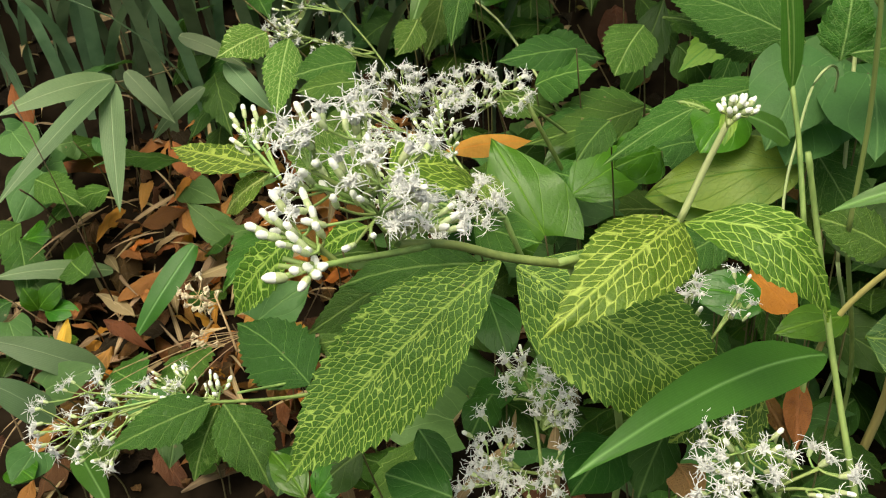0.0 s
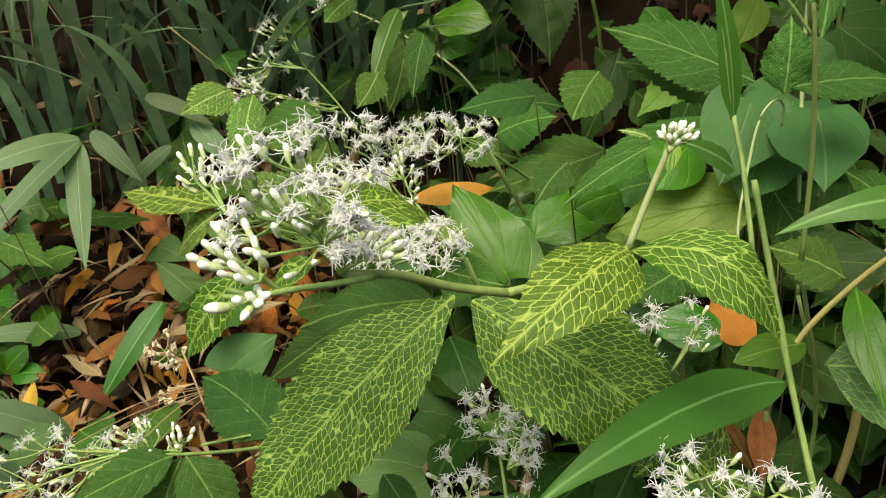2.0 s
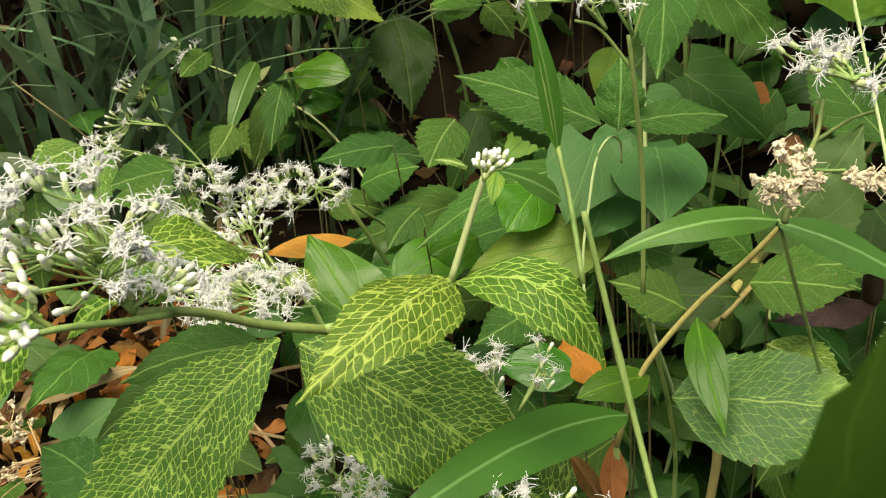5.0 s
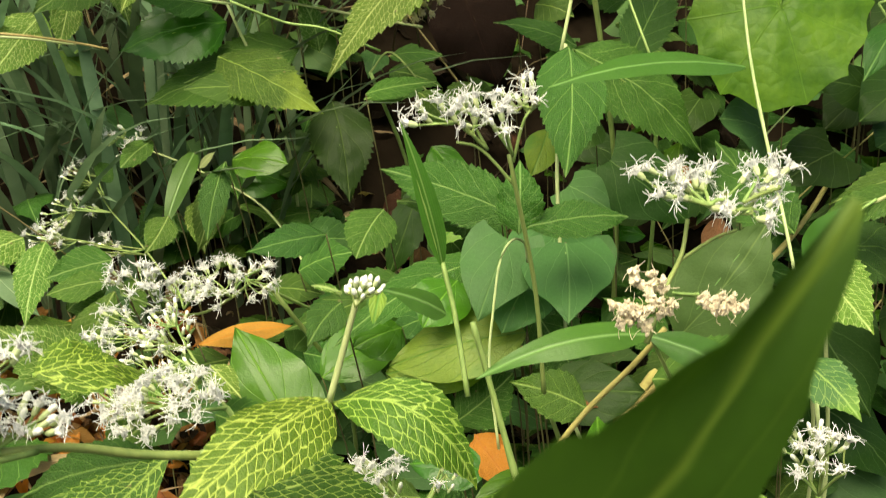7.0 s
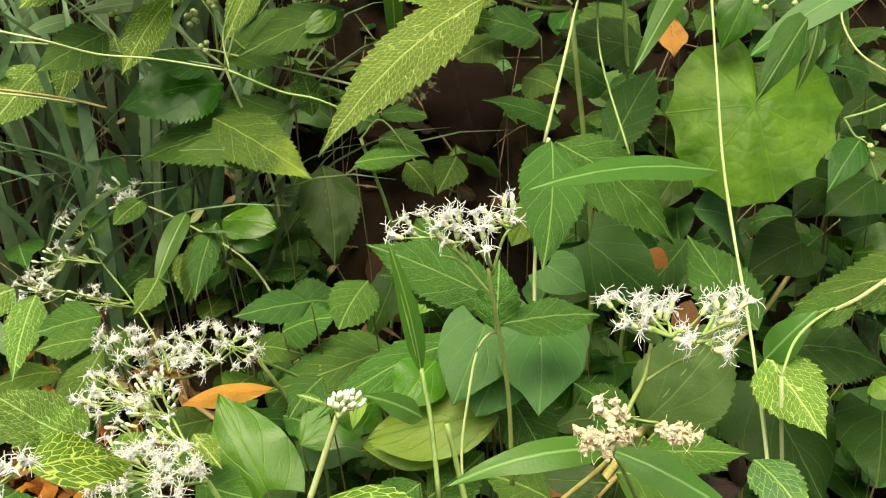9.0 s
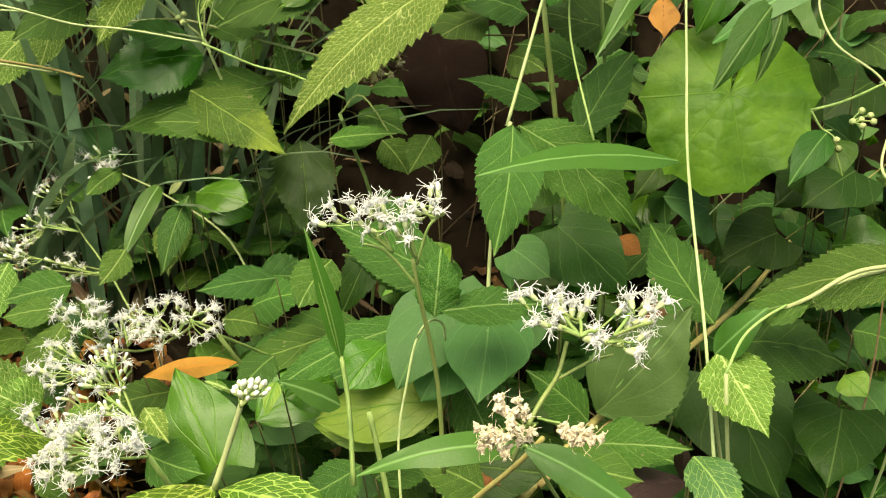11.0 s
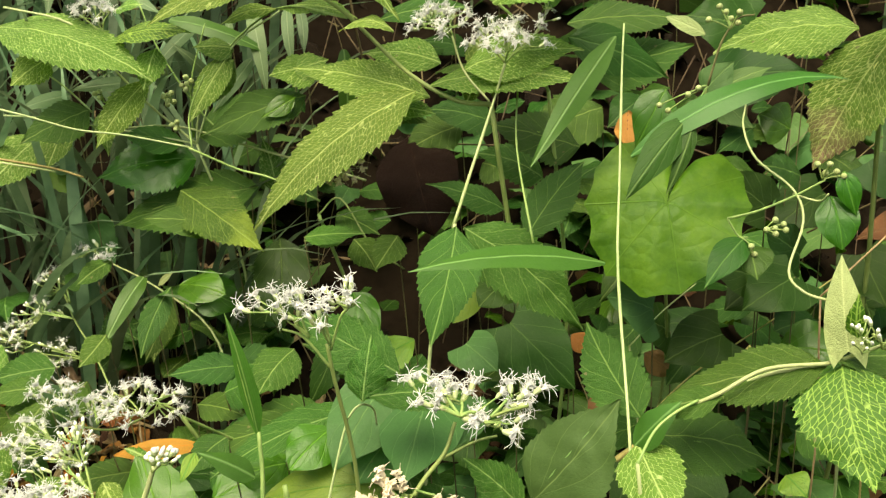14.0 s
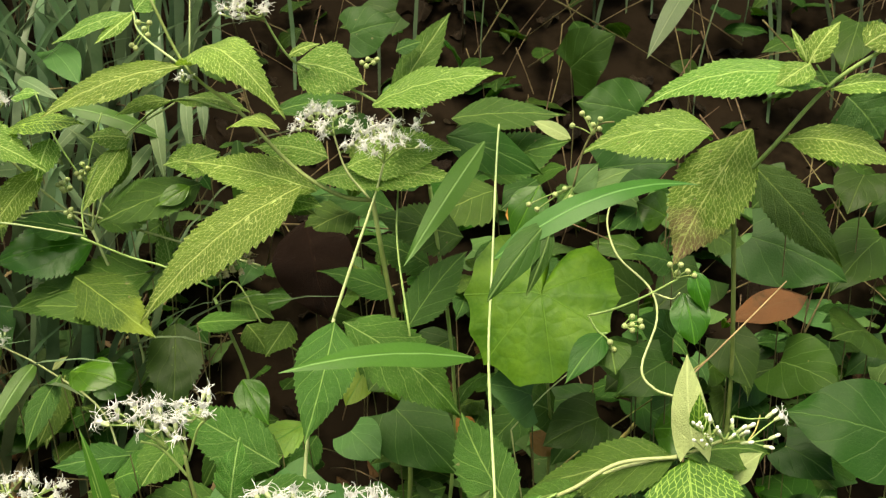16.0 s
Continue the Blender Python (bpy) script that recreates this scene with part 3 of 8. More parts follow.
def floret_data(kind, seed):
    """One flower head: green bracts, a white tube or bud, and the long white threads of an open one."""
    rng = random.Random(seed)
    co, faces, index = [], [], []

    def turned(rings, mat, sides=6):
        start = len(co)
        for r, z in rings:
            for k in range(sides):
                g = 2 * math.pi * k / sides
                co.append((r * math.cos(g), r * math.sin(g), z))
        for i in range(len(rings) - 1):
            for k in range(sides):
                k2 = (k + 1) % sides
                faces.append((start + i * sides + k, start + i * sides + k2, start + (i + 1) * sides + k2, start + (i + 1) * sides + k))
                index.append(mat)

    def thread(p0, d, length, r, mat):
        p, path = Vector(p0), []
        d = Vector(d).normalized()
        bend = Vector((rng.uniform(-1, 1), rng.uniform(-1, 1), rng.uniform(-0.9, 0.4))) * 0.5
        for k in range(7):
            path.append((p.copy(), r * (1.0 if k < 6 else 0.75)))
            p += d * length / 6
            d = (d + bend * (1.0 if k < 4 else -0.8) + Vector((rng.uniform(-.22, .22), rng.uniform(-.22, .22), rng.uniform(-.22, .22)))).normalized()
        tc, tf = tube_mesh([path], 3)
        n = len(co)
        co.extend(tuple(c) for c in tc)
        faces.extend(tuple(n + i for i in f) for f in tf)
        index.extend([mat] * len(tf))

    mm = 0.001
    if kind == "bud":
        long = rng.uniform(0.85, 1.15)
        turned([(0.5 * mm, 0), (1.15 * mm, 1 * mm), (1.3 * mm, 3.2 * mm * long), (1.1 * mm, 4.6 * mm * long)], 1)
        turned([(1.0 * mm, 4.2 * mm * long), (1.25 * mm, 5.4 * mm * long), (1.3 * mm, 6.6 * mm * long), (0.8 * mm, 7.6 * mm * long), (0.05 * mm, 8.0 * mm * long)], 2)
        mats = ["petal", "bract", "bud"]
    elif kind == "young":
        long = rng.uniform(0.85, 1.15)
        turned([(0.5 * mm, 0), (1.2 * mm, 0.8 * mm), (1.5 * mm, 2.0 * mm * long), (1.4 * mm, 2.8 * mm * long)], 1)
        turned([(1.4 * mm, 2.7 * mm * long), (1.5 * mm, 3.5 * mm * long), (1.2 * mm, 4.6 * mm * long), (0.6 * mm, 5.4 * mm * long), (0.05 * mm, 5.7 * mm * long)], 2)
        mats = ["petal", "bract", "bud"]
    else:
        mats = ["petal", "bract", "bud"] if kind == "open" else ["withered", "withered", "withered"]
        turned([(0.5 * mm, 0), (1.1 * mm, 0.8 * mm), (1.35 * mm, 2.6 * mm), (1.25 * mm, 3.6 * mm)], 1)
        dry = kind == "dry"
        for k in range(7 if dry else 5):
            g = k * (0.8976 if dry else 1.2566) + rng.uniform(-.4, .4)
            lean = Vector((math.cos(g), math.sin(g), 0))
            spread = rng.uniform(1.1, 2.3) if k else 0.3
            top = lean * spread * mm + Vector((0, 0, rng.uniform(4.8, 6.6) * mm))
            low = lean * 0.55 * mm + Vector((0, 0, 3.2 * mm))
            thick = 1.35 if dry else 1.0
            bend = Vector((rng.uniform(-1, 1), rng.uniform(-1, 1), 0)) * (0.7 * mm if dry else 0.0)
            tc, tf = tube_mesh([[(low, 0.45 * thick * mm), (low.lerp(top, 0.55) + bend, 0.55 * thick * mm), (low.lerp(top, 0.9) + bend * 0.5, 0.66 * thick * mm), (top, 0.9 * thick * mm)]], 6)
            n = len(co)
            co.extend(tuple(c) for c in tc)
            faces.extend(tuple(n + i for i in f) for f in tf)
            index.extend([0] * len(tf))
            for j in range(5):
                h = 2 * math.pi * j / 5 + g
                out = Vector((math.cos(h), math.sin(h), 0.25)) + lean * 0.2
                thread(top, out, (1.9 if not dry else 1.5) * mm, (0.29 if not dry else 0.42) * mm, 0)
            for j in range(3 if not dry else k % 3 // 2):
                out = lean * rng.uniform(0.5, 1.4) + Vector((rng.uniform(-.8, .8), rng.uniform(-.8, .8), rng.uniform(0.1, 0.9)))
                thread(top, out, rng.uniform(4.6, 7.8) * mm, (0.18 if not dry else 0.16) * mm, 0)
    return mesh_from("floret", co, faces, mats, index=index)


FLORETS = {"open": [floret_data("open", i) for i in range(6)], "bud": [floret_data("bud", i) for i in range(4)], "young": [floret_data("young", i) for i in range(4)], "dry": [floret_data("dry", i) for i in range(4)]}


def flower_cluster(owner, node, centre, right, up, number, opened=0.8, size=1.0, kind="open", dome=0.35, seed=1, label="", mat="stem"):
    """A flat-topped cluster: forked stalks from one node to heads spread over a shallow dome."""
    rng = random.Random(seed)
    node, centre, right, up = Vector(node), Vector(centre), Vector(right), Vector(up)
    out = (centre - node).normalized()
    third = right.cross(up)
    if third.dot(out) < 0:
        third = -third
    third = third.normalized() * 0.45 * min(right.length, up.length)
    heads = []
    tries = 0
    while len(heads) < number and tries < 4000:
        tries += 1
        a, b = rng.uniform(-1, 1), rng.uniform(-1, 1)
        if a * a + b * b > 1:
            continue
        p = centre + right * a + up * b + third * (dome * 2 * (1 - a * a - b * b) - 0.3 + rng.uniform(-0.5, 0.5))
        if any((p - q).length < (0.0030 if kind == "dry" else 0.0042) * size for q, _ in heads):
            continue
        d = ((p - node).normalized() * 1.1 + right.normalized() * a * 0.35 + up.normalized() * b * 0.35 + Vector((rng.uniform(-.35, .35), rng.uniform(-.35, .35), rng.uniform(0, .5)))).normalized()
        heads.append((p, d))
    heads = [(p - d * 0.0055 * size, d) for p, d in heads]
    holder = part("flower_cluster", None, owner, label, Matrix.Translation(node))
    holder.empty_display_size = 0.01
    paths = []
    forks = [node.lerp(centre, rng.uniform(0.55, 0.75)) + right * rng.uniform(-.62, .62) + up * rng.uniform(-.55, .5) for _ in range(max(3, number // 5))]
    for f in forks:
        line = spline((node, node.lerp(f, 0.5) + out * 0.002, f), 3)
        paths.append([(q, 0.00075 * size) for q in line])
    for p, d in heads:
        foot = p - d * 0.004 * size
        f = min(forks, key=lambda q: (q - foot).length)
        line = spline((f, f.lerp(foot, 0.55) + out * 0.001, foot + d * 0.0045 * size), 3)
        paths.append([(q, 0.00046 * size) for q in line])
    co, faces = tube_mesh(paths, 5)
    up_m = owner.matrix_basis @ holder.matrix_basis
    stalks = new("branching_stalk", mesh_from("branching_stalk", co, faces, [mat]))
    stalks.parent, stalks.matrix_basis = holder, up_m.inverted()
    for p, d in heads:
        k = kind if kind != "open" else ("open" if rng.random() < opened else "bud" if opened > 0 else "young")
        s = size * rng.uniform(0.85, 1.12) * (0.9 if k == "bud" else 1)
        m = Matrix.Translation(p) @ d.to_track_quat("Z", "Y").to_matrix().to_4x4() @ Matrix.Rotation(rng.uniform(0, 6.28), 4, "Z") @ Matrix.Scale(s, 4)
        f = new("floret" if k in ("open", "dry") else "flower_bud", rng.choice(FLORETS[k]))
        f.parent, f.matrix_basis = holder, up_m.inverted() @ m
    return holder


BERRY = None


def berries(owner, node, centres, r=0.0022, mat="stem"):
    """A spray of small round berries on thin stalks."""
    global BERRY
    if BERRY is None:
        bm = bmesh.new()
        bmesh.ops.create_icosphere(bm, subdivisions=2, radius=1.0)
        for v in bm.verts:
            if v.co.z > 0.8:
                v.co.z = 0.8 + (v.co.z - 0.8) * 0.3
        BERRY = bpy.data.meshes.new("berry")
        bm.to_mesh(BERRY)
        bm.free()
        BERRY.materials.append(MAT["berry"])
        BERRY.polygons.foreach_set("use_smooth", [True] * len(BERRY.polygons))
    holder = part("berry_spray", None, owner, "", Matrix.Translation(node))
    holder.empty_display_size = 0.01
    inv = (owner.matrix_basis @ holder.matrix_basis).inverted()
    node = Vector(node)
    paths = [[(q, 0.0006) for q in spline((node, node.lerp(Vector(c), 0.5) + Vector((0, 0, 0.001)), c), 3)] for c in centres]
    co, faces = tube_mesh(paths, 5)
    st = new("branching_stalk", mesh_from("branching_stalk", co, faces, [mat]))
    st.parent, st.matrix_basis = holder, inv
    for c in centres:
        d = (Vector(c) - node).normalized()
        b = new("berry", BERRY)
        b.parent, b.matrix_basis = holder, inv @ Matrix.Translation(c) @ d.to_track_quat("Z", "Y").to_matrix().to_4x4() @ Matrix.Scale(r, 4)
    return holder


def round_leaf(owner, base, tip, width, face, mat="round"):
    """A broad leaf with a sinus at its stalk, main veins that spread from there, and angular shallow lobes."""
    base, tip = Vector(base), Vector(tip)
    length = (tip - base).length
    reach = ((0, 0.585), (0.5, 0.545), (1.0, 0.53), (1.6, 0.53), (2.1, 0.55), (2.6, 0.52), (2.9, 0.42), (3.07, 0.22), (3.1416, 0.03))
    ga, gr = [p[0] for p in reach], [p[1] for p in reach]
    rng = random.Random(5)
    jag = [rng.uniform(0.035, 0.075) for _ in range(14)]
    sway = [rng.uniform(-0.03, 0.03) for _ in range(14)]
    co, uv, me, faces = [(0, 0, 0)], [(0, 0)], [(0, 0)], []
    rings, spokes = 9, 84
    for r in range(1, rings + 1):
        f = r / rings
        for s in range(spokes + 1):
            g = -math.pi + 2 * math.pi * s / spokes
            k, h = min(13, s // 6), (s % 6) / 6
            rad = float(np.interp(abs(g), ga, gr)) * (1 + (0.04 + sway[k] - jag[k] * (1 - (2 * h - 1) ** 2)) * f ** 2)
            near = abs((s % 12) - (12 if s % 12 > 6 else 0)) / 6
            rad *= f
            x, y = rad * math.sin(g) * width * 0.95, rad * math.cos(g) * length
            z = 0.020 * width * (near - 0.5) * f + 0.05 * width * (1 - f) ** 2 - 0.10 * width * f ** 3 * (0.5 + 0.5 * math.sin(2 * g + 0.8)) + 0.012 * width * math.sin(11 * g + 4 * f) * f * f
            co.append((x, y, z))
            uv.append((near, f))
            me.append((near * rad * length * 0.45, rad * length))
    n = spokes + 1
    for s in range(spokes):
        faces.append((0, 1 + s, 2 + s))
        for r in range(rings - 1):
            a = 1 + r * n + s
            faces.append((a, a + n, a + n + 1, a + 1))
    data = mesh_from("leaf", co, faces, [mat], uv, me)
    return part("leaf", data, owner, "", Matrix.Translation(base.lerp(tip, 0.415)) @ frame_of(tip - base, face))


def shoot(name, base, tip, width, face, mat, shape, teeth=0, label="", category="leaf", group="", foot=(0.01, 0.02), arch=0.08, fold=0.14, wave=0.03, curl=0.0, bite=0.085, stalk_mat="dark_stem"):
    """A single leaf on its own thin stalk that comes up from the ground."""
    p = plant(name, (base[0] + foot[0], base[1] + foot[1]), label, category, group)
    rooted(p, base, 0.0006, stalk_mat, 0.006)
    leaf(p, base, tip, width, face, mat, shape, teeth, arch, fold, wave, curl, bite)
    return p


def joined(name, pieces, mat, label, kind="stuff", category=""):
    """Many loose pieces in one mesh."""
    co, faces, uv, met, n = [], [], [], [], 0
    for c, f, *coords in pieces:
        if coords:
            uv.append(coords[0])
            met.append(coords[1])
        co.append(c)
        faces.extend(tuple(n + i for i in q) for q in f)
        n += len(c)
    me = mesh_from(name, np.concatenate(co).tolist(), faces, [mat], np.concatenate(uv) if uv else None, np.concatenate(met) if met else None)
    return tagged(new(name, me), label, category, "", kind)


# ---- ground ----
xs = np.concatenate([np.linspace(-40, -2.2, 12), np.linspace(-2, 2.6, 70), np.linspace(3, 40, 12)])
ys = np.concatenate([np.linspace(-40, -1.2, 10), np.linspace(-1, 2.6, 70), np.linspace(3, 40, 14)])
verts = [(float(x), float(y), ground_z(x, y)) for y in ys for x in xs]
nx = len(xs)
faces = [(j * nx + i, j * nx + i + 1, (j + 1) * nx + i + 1, (j + 1) * nx + i) for j in range(len(ys) - 1) for i in range(nx - 1)]
tagged(new("ground", mesh_from("ground", verts, faces, ["soil"])), "dark bare soil of a steep overgrown bank, shade in its colour", "ground", "", "structure")

# ---- plants ----
p = plant('boneset_plant', (0.048, 0.440), 'boneset with yellow-netted leaves and a large white flower cluster', 'plant', 'boneset plants')
rooted(p, (0.018, 0.340, 0.412), 0.0021, 'stem')
stem(p, ((0.018, 0.340, 0.412), (0.011, 0.317, 0.427), (-0.010, 0.307, 0.436), (-0.029, 0.294, 0.449), (-0.047, 0.279, 0.458)), 0.0021, 0.0017, 'stem')
stem(p, ((-0.047, 0.279, 0.458), (-0.052, 0.275, 0.469), (-0.056, 0.276, 0.476)), 0.0016, 0.0012, 'stem')
stem(p, ((-0.037, 0.286, 0.453), (-0.049, 0.272, 0.458), (-0.060, 0.256, 0.465), (-0.070, 0.249, 0.467), (-0.081, 0.250, 0.469)), 0.0014, 0.0010, 'stem')
stem(p, ((0.011, 0.317, 0.427), (0.039, 0.337, 0.423), (0.063, 0.341, 0.434)), 0.0020, 0.0018, 'stem')
stem(p, ((0.063, 0.341, 0.434), (0.072, 0.344, 0.459), (0.079, 0.344, 0.479)), 0.0016, 0.0013, 'pale_stem')
leaf(p, (-0.014, 0.352, 0.406), (-0.119, 0.313, 0.300), 0.0594, (-0.238, -0.811, 0.534), 'vdark', 'lance', teeth=20, arch=0.06, bite=0.08)
leaf(p, (-0.006, 0.359, 0.399), (0.107, 0.330, 0.315), 0.0680, (0.150, -0.800, 0.580), 'vdark', 'ovate', teeth=20, arch=0.07, fold=0.2, bite=0.05)
leaf(p, (0.063, 0.341, 0.434), (0.005, 0.270, 0.423), 0.0400, (0.020, -0.480, 0.880), 'vivid', 'ovate', teeth=16, arch=0.16, fold=0.25, bite=0.04)
leaf(p, (0.065, 0.342, 0.433), (0.123, 0.318, 0.399), 0.0370, (0.300, -0.500, 0.810), 'vivid', 'lance', teeth=12, arch=0.33, fold=0.25, bite=0.05)
leaf(p, (0.113, 0.377, 0.328), (0.073, 0.362, 0.289), 0.0534, (-0.357, -0.682, 0.639), 'vdark', 'ovate', teeth=10)
leaf(p, (-0.104, 0.321, 0.468), (-0.162, 0.359, 0.460), 0.0205, (-0.244, -0.171, 0.955), 'vivid', 'lance', teeth=12, arch=0.04)
leaf(p, (-0.105, 0.320, 0.466), (-0.133, 0.337, 0.438), 0.0149, (-0.744, -0.503, 0.439), 'net', 'lance', teeth=9)
leaf(p, (-0.094, 0.308, 0.445), (-0.131, 0.318, 0.396), 0.0226, (-0.567, -0.778, 0.271), 'vivid', 'lance', teeth=11)
leaf(p, (-0.063, 0.304, 0.451), (-0.088, 0.314, 0.431), 0.0125, (-0.645, -0.543, 0.537), 'vivid', 'lance', teeth=9)
leaf(p, (-0.060, 0.345, 0.456), (-0.028, 0.384, 0.432), 0.0382, (0.563, 0.058, 0.824), 'vivid', 'ovate', teeth=10, arch=0.15)
leaf(p, (-0.024, 0.364, 0.397), (-0.098, 0.378, 0.373), 0.0309, (-0.351, -0.547, 0.760), 'green', 'ovate', teeth=14)
leaf(p, (-0.060, 0.387, 0.381), (-0.124, 0.398, 0.328), 0.0291, (-0.550, -0.640, 0.536), 'green', 'ovate', teeth=15)
leaf(p, (0.072, 0.351, 0.480), (0.059, 0.356, 0.482), 0.0044, (-0.119, -0.544, 0.831), 'net', 'lance', teeth=5)
flower_cluster(p, (-0.049, 0.275, 0.463), (-0.062, 0.268, 0.485), (0.0286, 0.0028, -0.0013), (-0.0020, 0.0233, 0.0072), 22, 0.42, 1.14, seed=11)
flower_cluster(p, (-0.056, 0.277, 0.474), (-0.070, 0.272, 0.504), (0.0150, 0.0015, -0.0007), (-0.0011, 0.0145, 0.0078), 10, 0.70, 1.16, seed=12)
flower_cluster(p, (-0.055, 0.279, 0.477), (-0.045, 0.276, 0.492), (0.0211, 0.0021, -0.0010), (-0.0012, 0.0150, 0.0056), 13, 0.50, 1.12, seed=13)
flower_cluster(p, (-0.048, 0.277, 0.460), (-0.035, 0.281, 0.470), (0.0161, 0.0016, -0.0007), (-0.0008, 0.0097, 0.0036), 13, 0.75, 1.10, seed=14)
flower_cluster(p, (-0.063, 0.254, 0.465), (-0.080, 0.251, 0.481), (0.0110, 0.0011, -0.0005), (-0.0009, 0.0123, 0.0066), 13, 0.12, 1.20, seed=15)
flower_cluster(p, (-0.070, 0.249, 0.467), (-0.074, 0.243, 0.469), (0.0147, 0.0014, -0.0007), (-0.0003, 0.0055, 0.0042), 7, 0.00, 1.25, seed=16)
flower_cluster(p, (-0.091, 0.291, 0.478), (-0.108, 0.314, 0.488), (0.0098, 0.0010, -0.0004), (-0.0004, 0.0071, 0.0054), 15, 0.05, 0.85, seed=17)
flower_cluster(p, (-0.057, 0.293, 0.474), (-0.062, 0.309, 0.501), (0.0062, 0.0006, -0.0003), (-0.0005, 0.0071, 0.0055), 4, 1.00, 1.25, seed=18)
flower_cluster(p, (0.078, 0.343, 0.476), (0.082, 0.347, 0.485), (0.0101, 0.0010, -0.0005), (-0.0005, 0.0055, 0.0014), 20, 0.00, 0.80, dome=0.6, seed=19)

p = plant('boneset_plant', (0.035, 0.684), 'boneset with a flat white flower cluster behind the large one', 'plant', 'boneset plants')
rooted(p, (-0.005, 0.624, 0.373), 0.0018, 'stem')
stem(p, ((-0.005, 0.624, 0.373), (-0.020, 0.627, 0.381), (-0.036, 0.620, 0.373), (-0.061, 0.612, 0.365), (-0.092, 0.602, 0.374)), 0.0012, 0.0010, 'stem')
stem(p, ((-0.005, 0.624, 0.373), (0.012, 0.648, 0.350), (0.028, 0.671, 0.328)), 0.0013, 0.0013, 'stem')
flower_cluster(p, (-0.036, 0.620, 0.373), (-0.040, 0.624, 0.389), (0.0410, 0.0040, -0.0019), (-0.0023, 0.0270, 0.0068), 34, 0.95, 1.10, seed=20)
flower_cluster(p, (-0.084, 0.603, 0.374), (-0.100, 0.596, 0.404), (0.0197, 0.0019, -0.0009), (-0.0015, 0.0190, 0.0071), 14, 0.95, 1.10, seed=21)
flower_cluster(p, (-0.068, 0.604, 0.373), (-0.072, 0.612, 0.387), (0.0183, 0.0018, -0.0008), (-0.0010, 0.0122, 0.0046), 9, 0.95, 1.10, seed=22)

p = plant('boneset_plant', (0.003, 0.530), 'boneset with small half-open white flower clusters', 'plant', 'boneset plants')
rooted(p, (-0.017, 0.480, 0.358), 0.0018, 'stem')
stem(p, ((-0.017, 0.480, 0.358), (-0.036, 0.471, 0.363), (-0.054, 0.464, 0.371)), 0.0012, 0.0010, 'stem')
stem(p, ((-0.017, 0.480, 0.358), (-0.039, 0.523, 0.359), (-0.054, 0.548, 0.368)), 0.0011, 0.0009, 'stem')
flower_cluster(p, (-0.039, 0.472, 0.365), (-0.048, 0.465, 0.375), (0.0322, -0.0016, -0.0012), (0.0018, 0.0259, 0.0125), 36, 0.97, 1.20, seed=23)
flower_cluster(p, (-0.054, 0.548, 0.368), (-0.065, 0.554, 0.383), (0.0214, -0.0011, -0.0008), (0.0013, 0.0169, 0.0106), 18, 0.30, 1.15, seed=24)
flower_cluster(p, (-0.061, 0.557, 0.363), (-0.099, 0.573, 0.373), (0.0321, -0.0016, -0.0012), (0.0014, 0.0183, 0.0115), 20, 0.95, 1.20, seed=25)
flower_cluster(p, (-0.039, 0.523, 0.359), (-0.072, 0.537, 0.366), (0.0211, -0.0011, -0.0008), (0.0011, 0.0145, 0.0091), 16, 0.40, 1.05, seed=26)
flower_cluster(p, (-0.046, 0.472, 0.365), (-0.085, 0.487, 0.371), (0.0211, -0.0011, -0.0008), (0.0013, 0.0168, 0.0105), 22, 0.95, 1.20, seed=27)
leaf(p, (-0.039, 0.543, 0.356), (-0.016, 0.517, 0.344), 0.0197, (-0.015, -0.437, 0.899), 'net', 'ovate', teeth=8)
leaf(p, (-0.080, 0.563, 0.348), (-0.099, 0.536, 0.329), 0.0249, (0.154, -0.637, 0.755), 'net', 'ovate', teeth=8)

p = plant('boneset_plant', (0.067, 0.773), 'boneset with a long pale stem and fading white clusters', 'plant', 'boneset plants')
rooted(p, (0.017, 0.723, 0.332), 0.0018, 'stem')
stem(p, ((0.017, 0.723, 0.332), (-0.037, 0.817, 0.380), (-0.103, 0.843, 0.418), (-0.152, 0.852, 0.440)), 0.0013, 0.0009, 'pale_stem')
flower_cluster(p, (-0.149, 0.852, 0.439), (-0.172, 0.857, 0.450), (0.0232, -0.0012, -0.0009), (0.0015, 0.0178, 0.0149), 18, 0.60, 1.10, seed=28)
leaf(p, (-0.087, 0.846, 0.412), (-0.105, 0.807, 0.346), 0.0322, (0.138, -0.873, 0.468), 'greeny', 'lance', teeth=14)
leaf(p, (-0.101, 0.848, 0.417), (-0.083, 0.847, 0.433), 0.0087, (-0.343, -0.861, 0.375), 'pale', 'lance')
stem(p, ((-0.111, 0.747, 0.323), (-0.145, 0.782, 0.361), (-0.179, 0.814, 0.389), (-0.195, 0.832, 0.407)), 0.0011, 0.0008, 'stem')
flower_cluster(p, (-0.189, 0.830, 0.401), (-0.213, 0.839, 0.424), (0.0186, -0.0009, -0.0007), (0.0011, 0.0137, 0.0114), 12, 0.30, 1.00, seed=29)
flower_cluster(p, (-0.179, 0.814, 0.389), (-0.225, 0.817, 0.393), (0.0270, -0.0014, -0.0010), (0.0017, 0.0203, 0.0169), 20, 0.70, 1.10, seed=30)
flower_cluster(p, (-0.145, 0.782, 0.361), (-0.187, 0.775, 0.367), (0.0234, -0.0012, -0.0009), (0.0013, 0.0170, 0.0106), 14, 0.70, 1.00, seed=31)
flower_cluster(p, (-0.143, 0.780, 0.356), (-0.224, 0.752, 0.388), (0.0171, -0.0009, -0.0007), (0.0008, 0.0099, 0.0083), 12, 0.20, 1.00, seed=32)
leaf(p, (-0.194, 0.835, 0.417), (-0.180, 0.839, 0.429), 0.0243, (-0.141, -0.889, 0.436), 'greeny', 'oval')
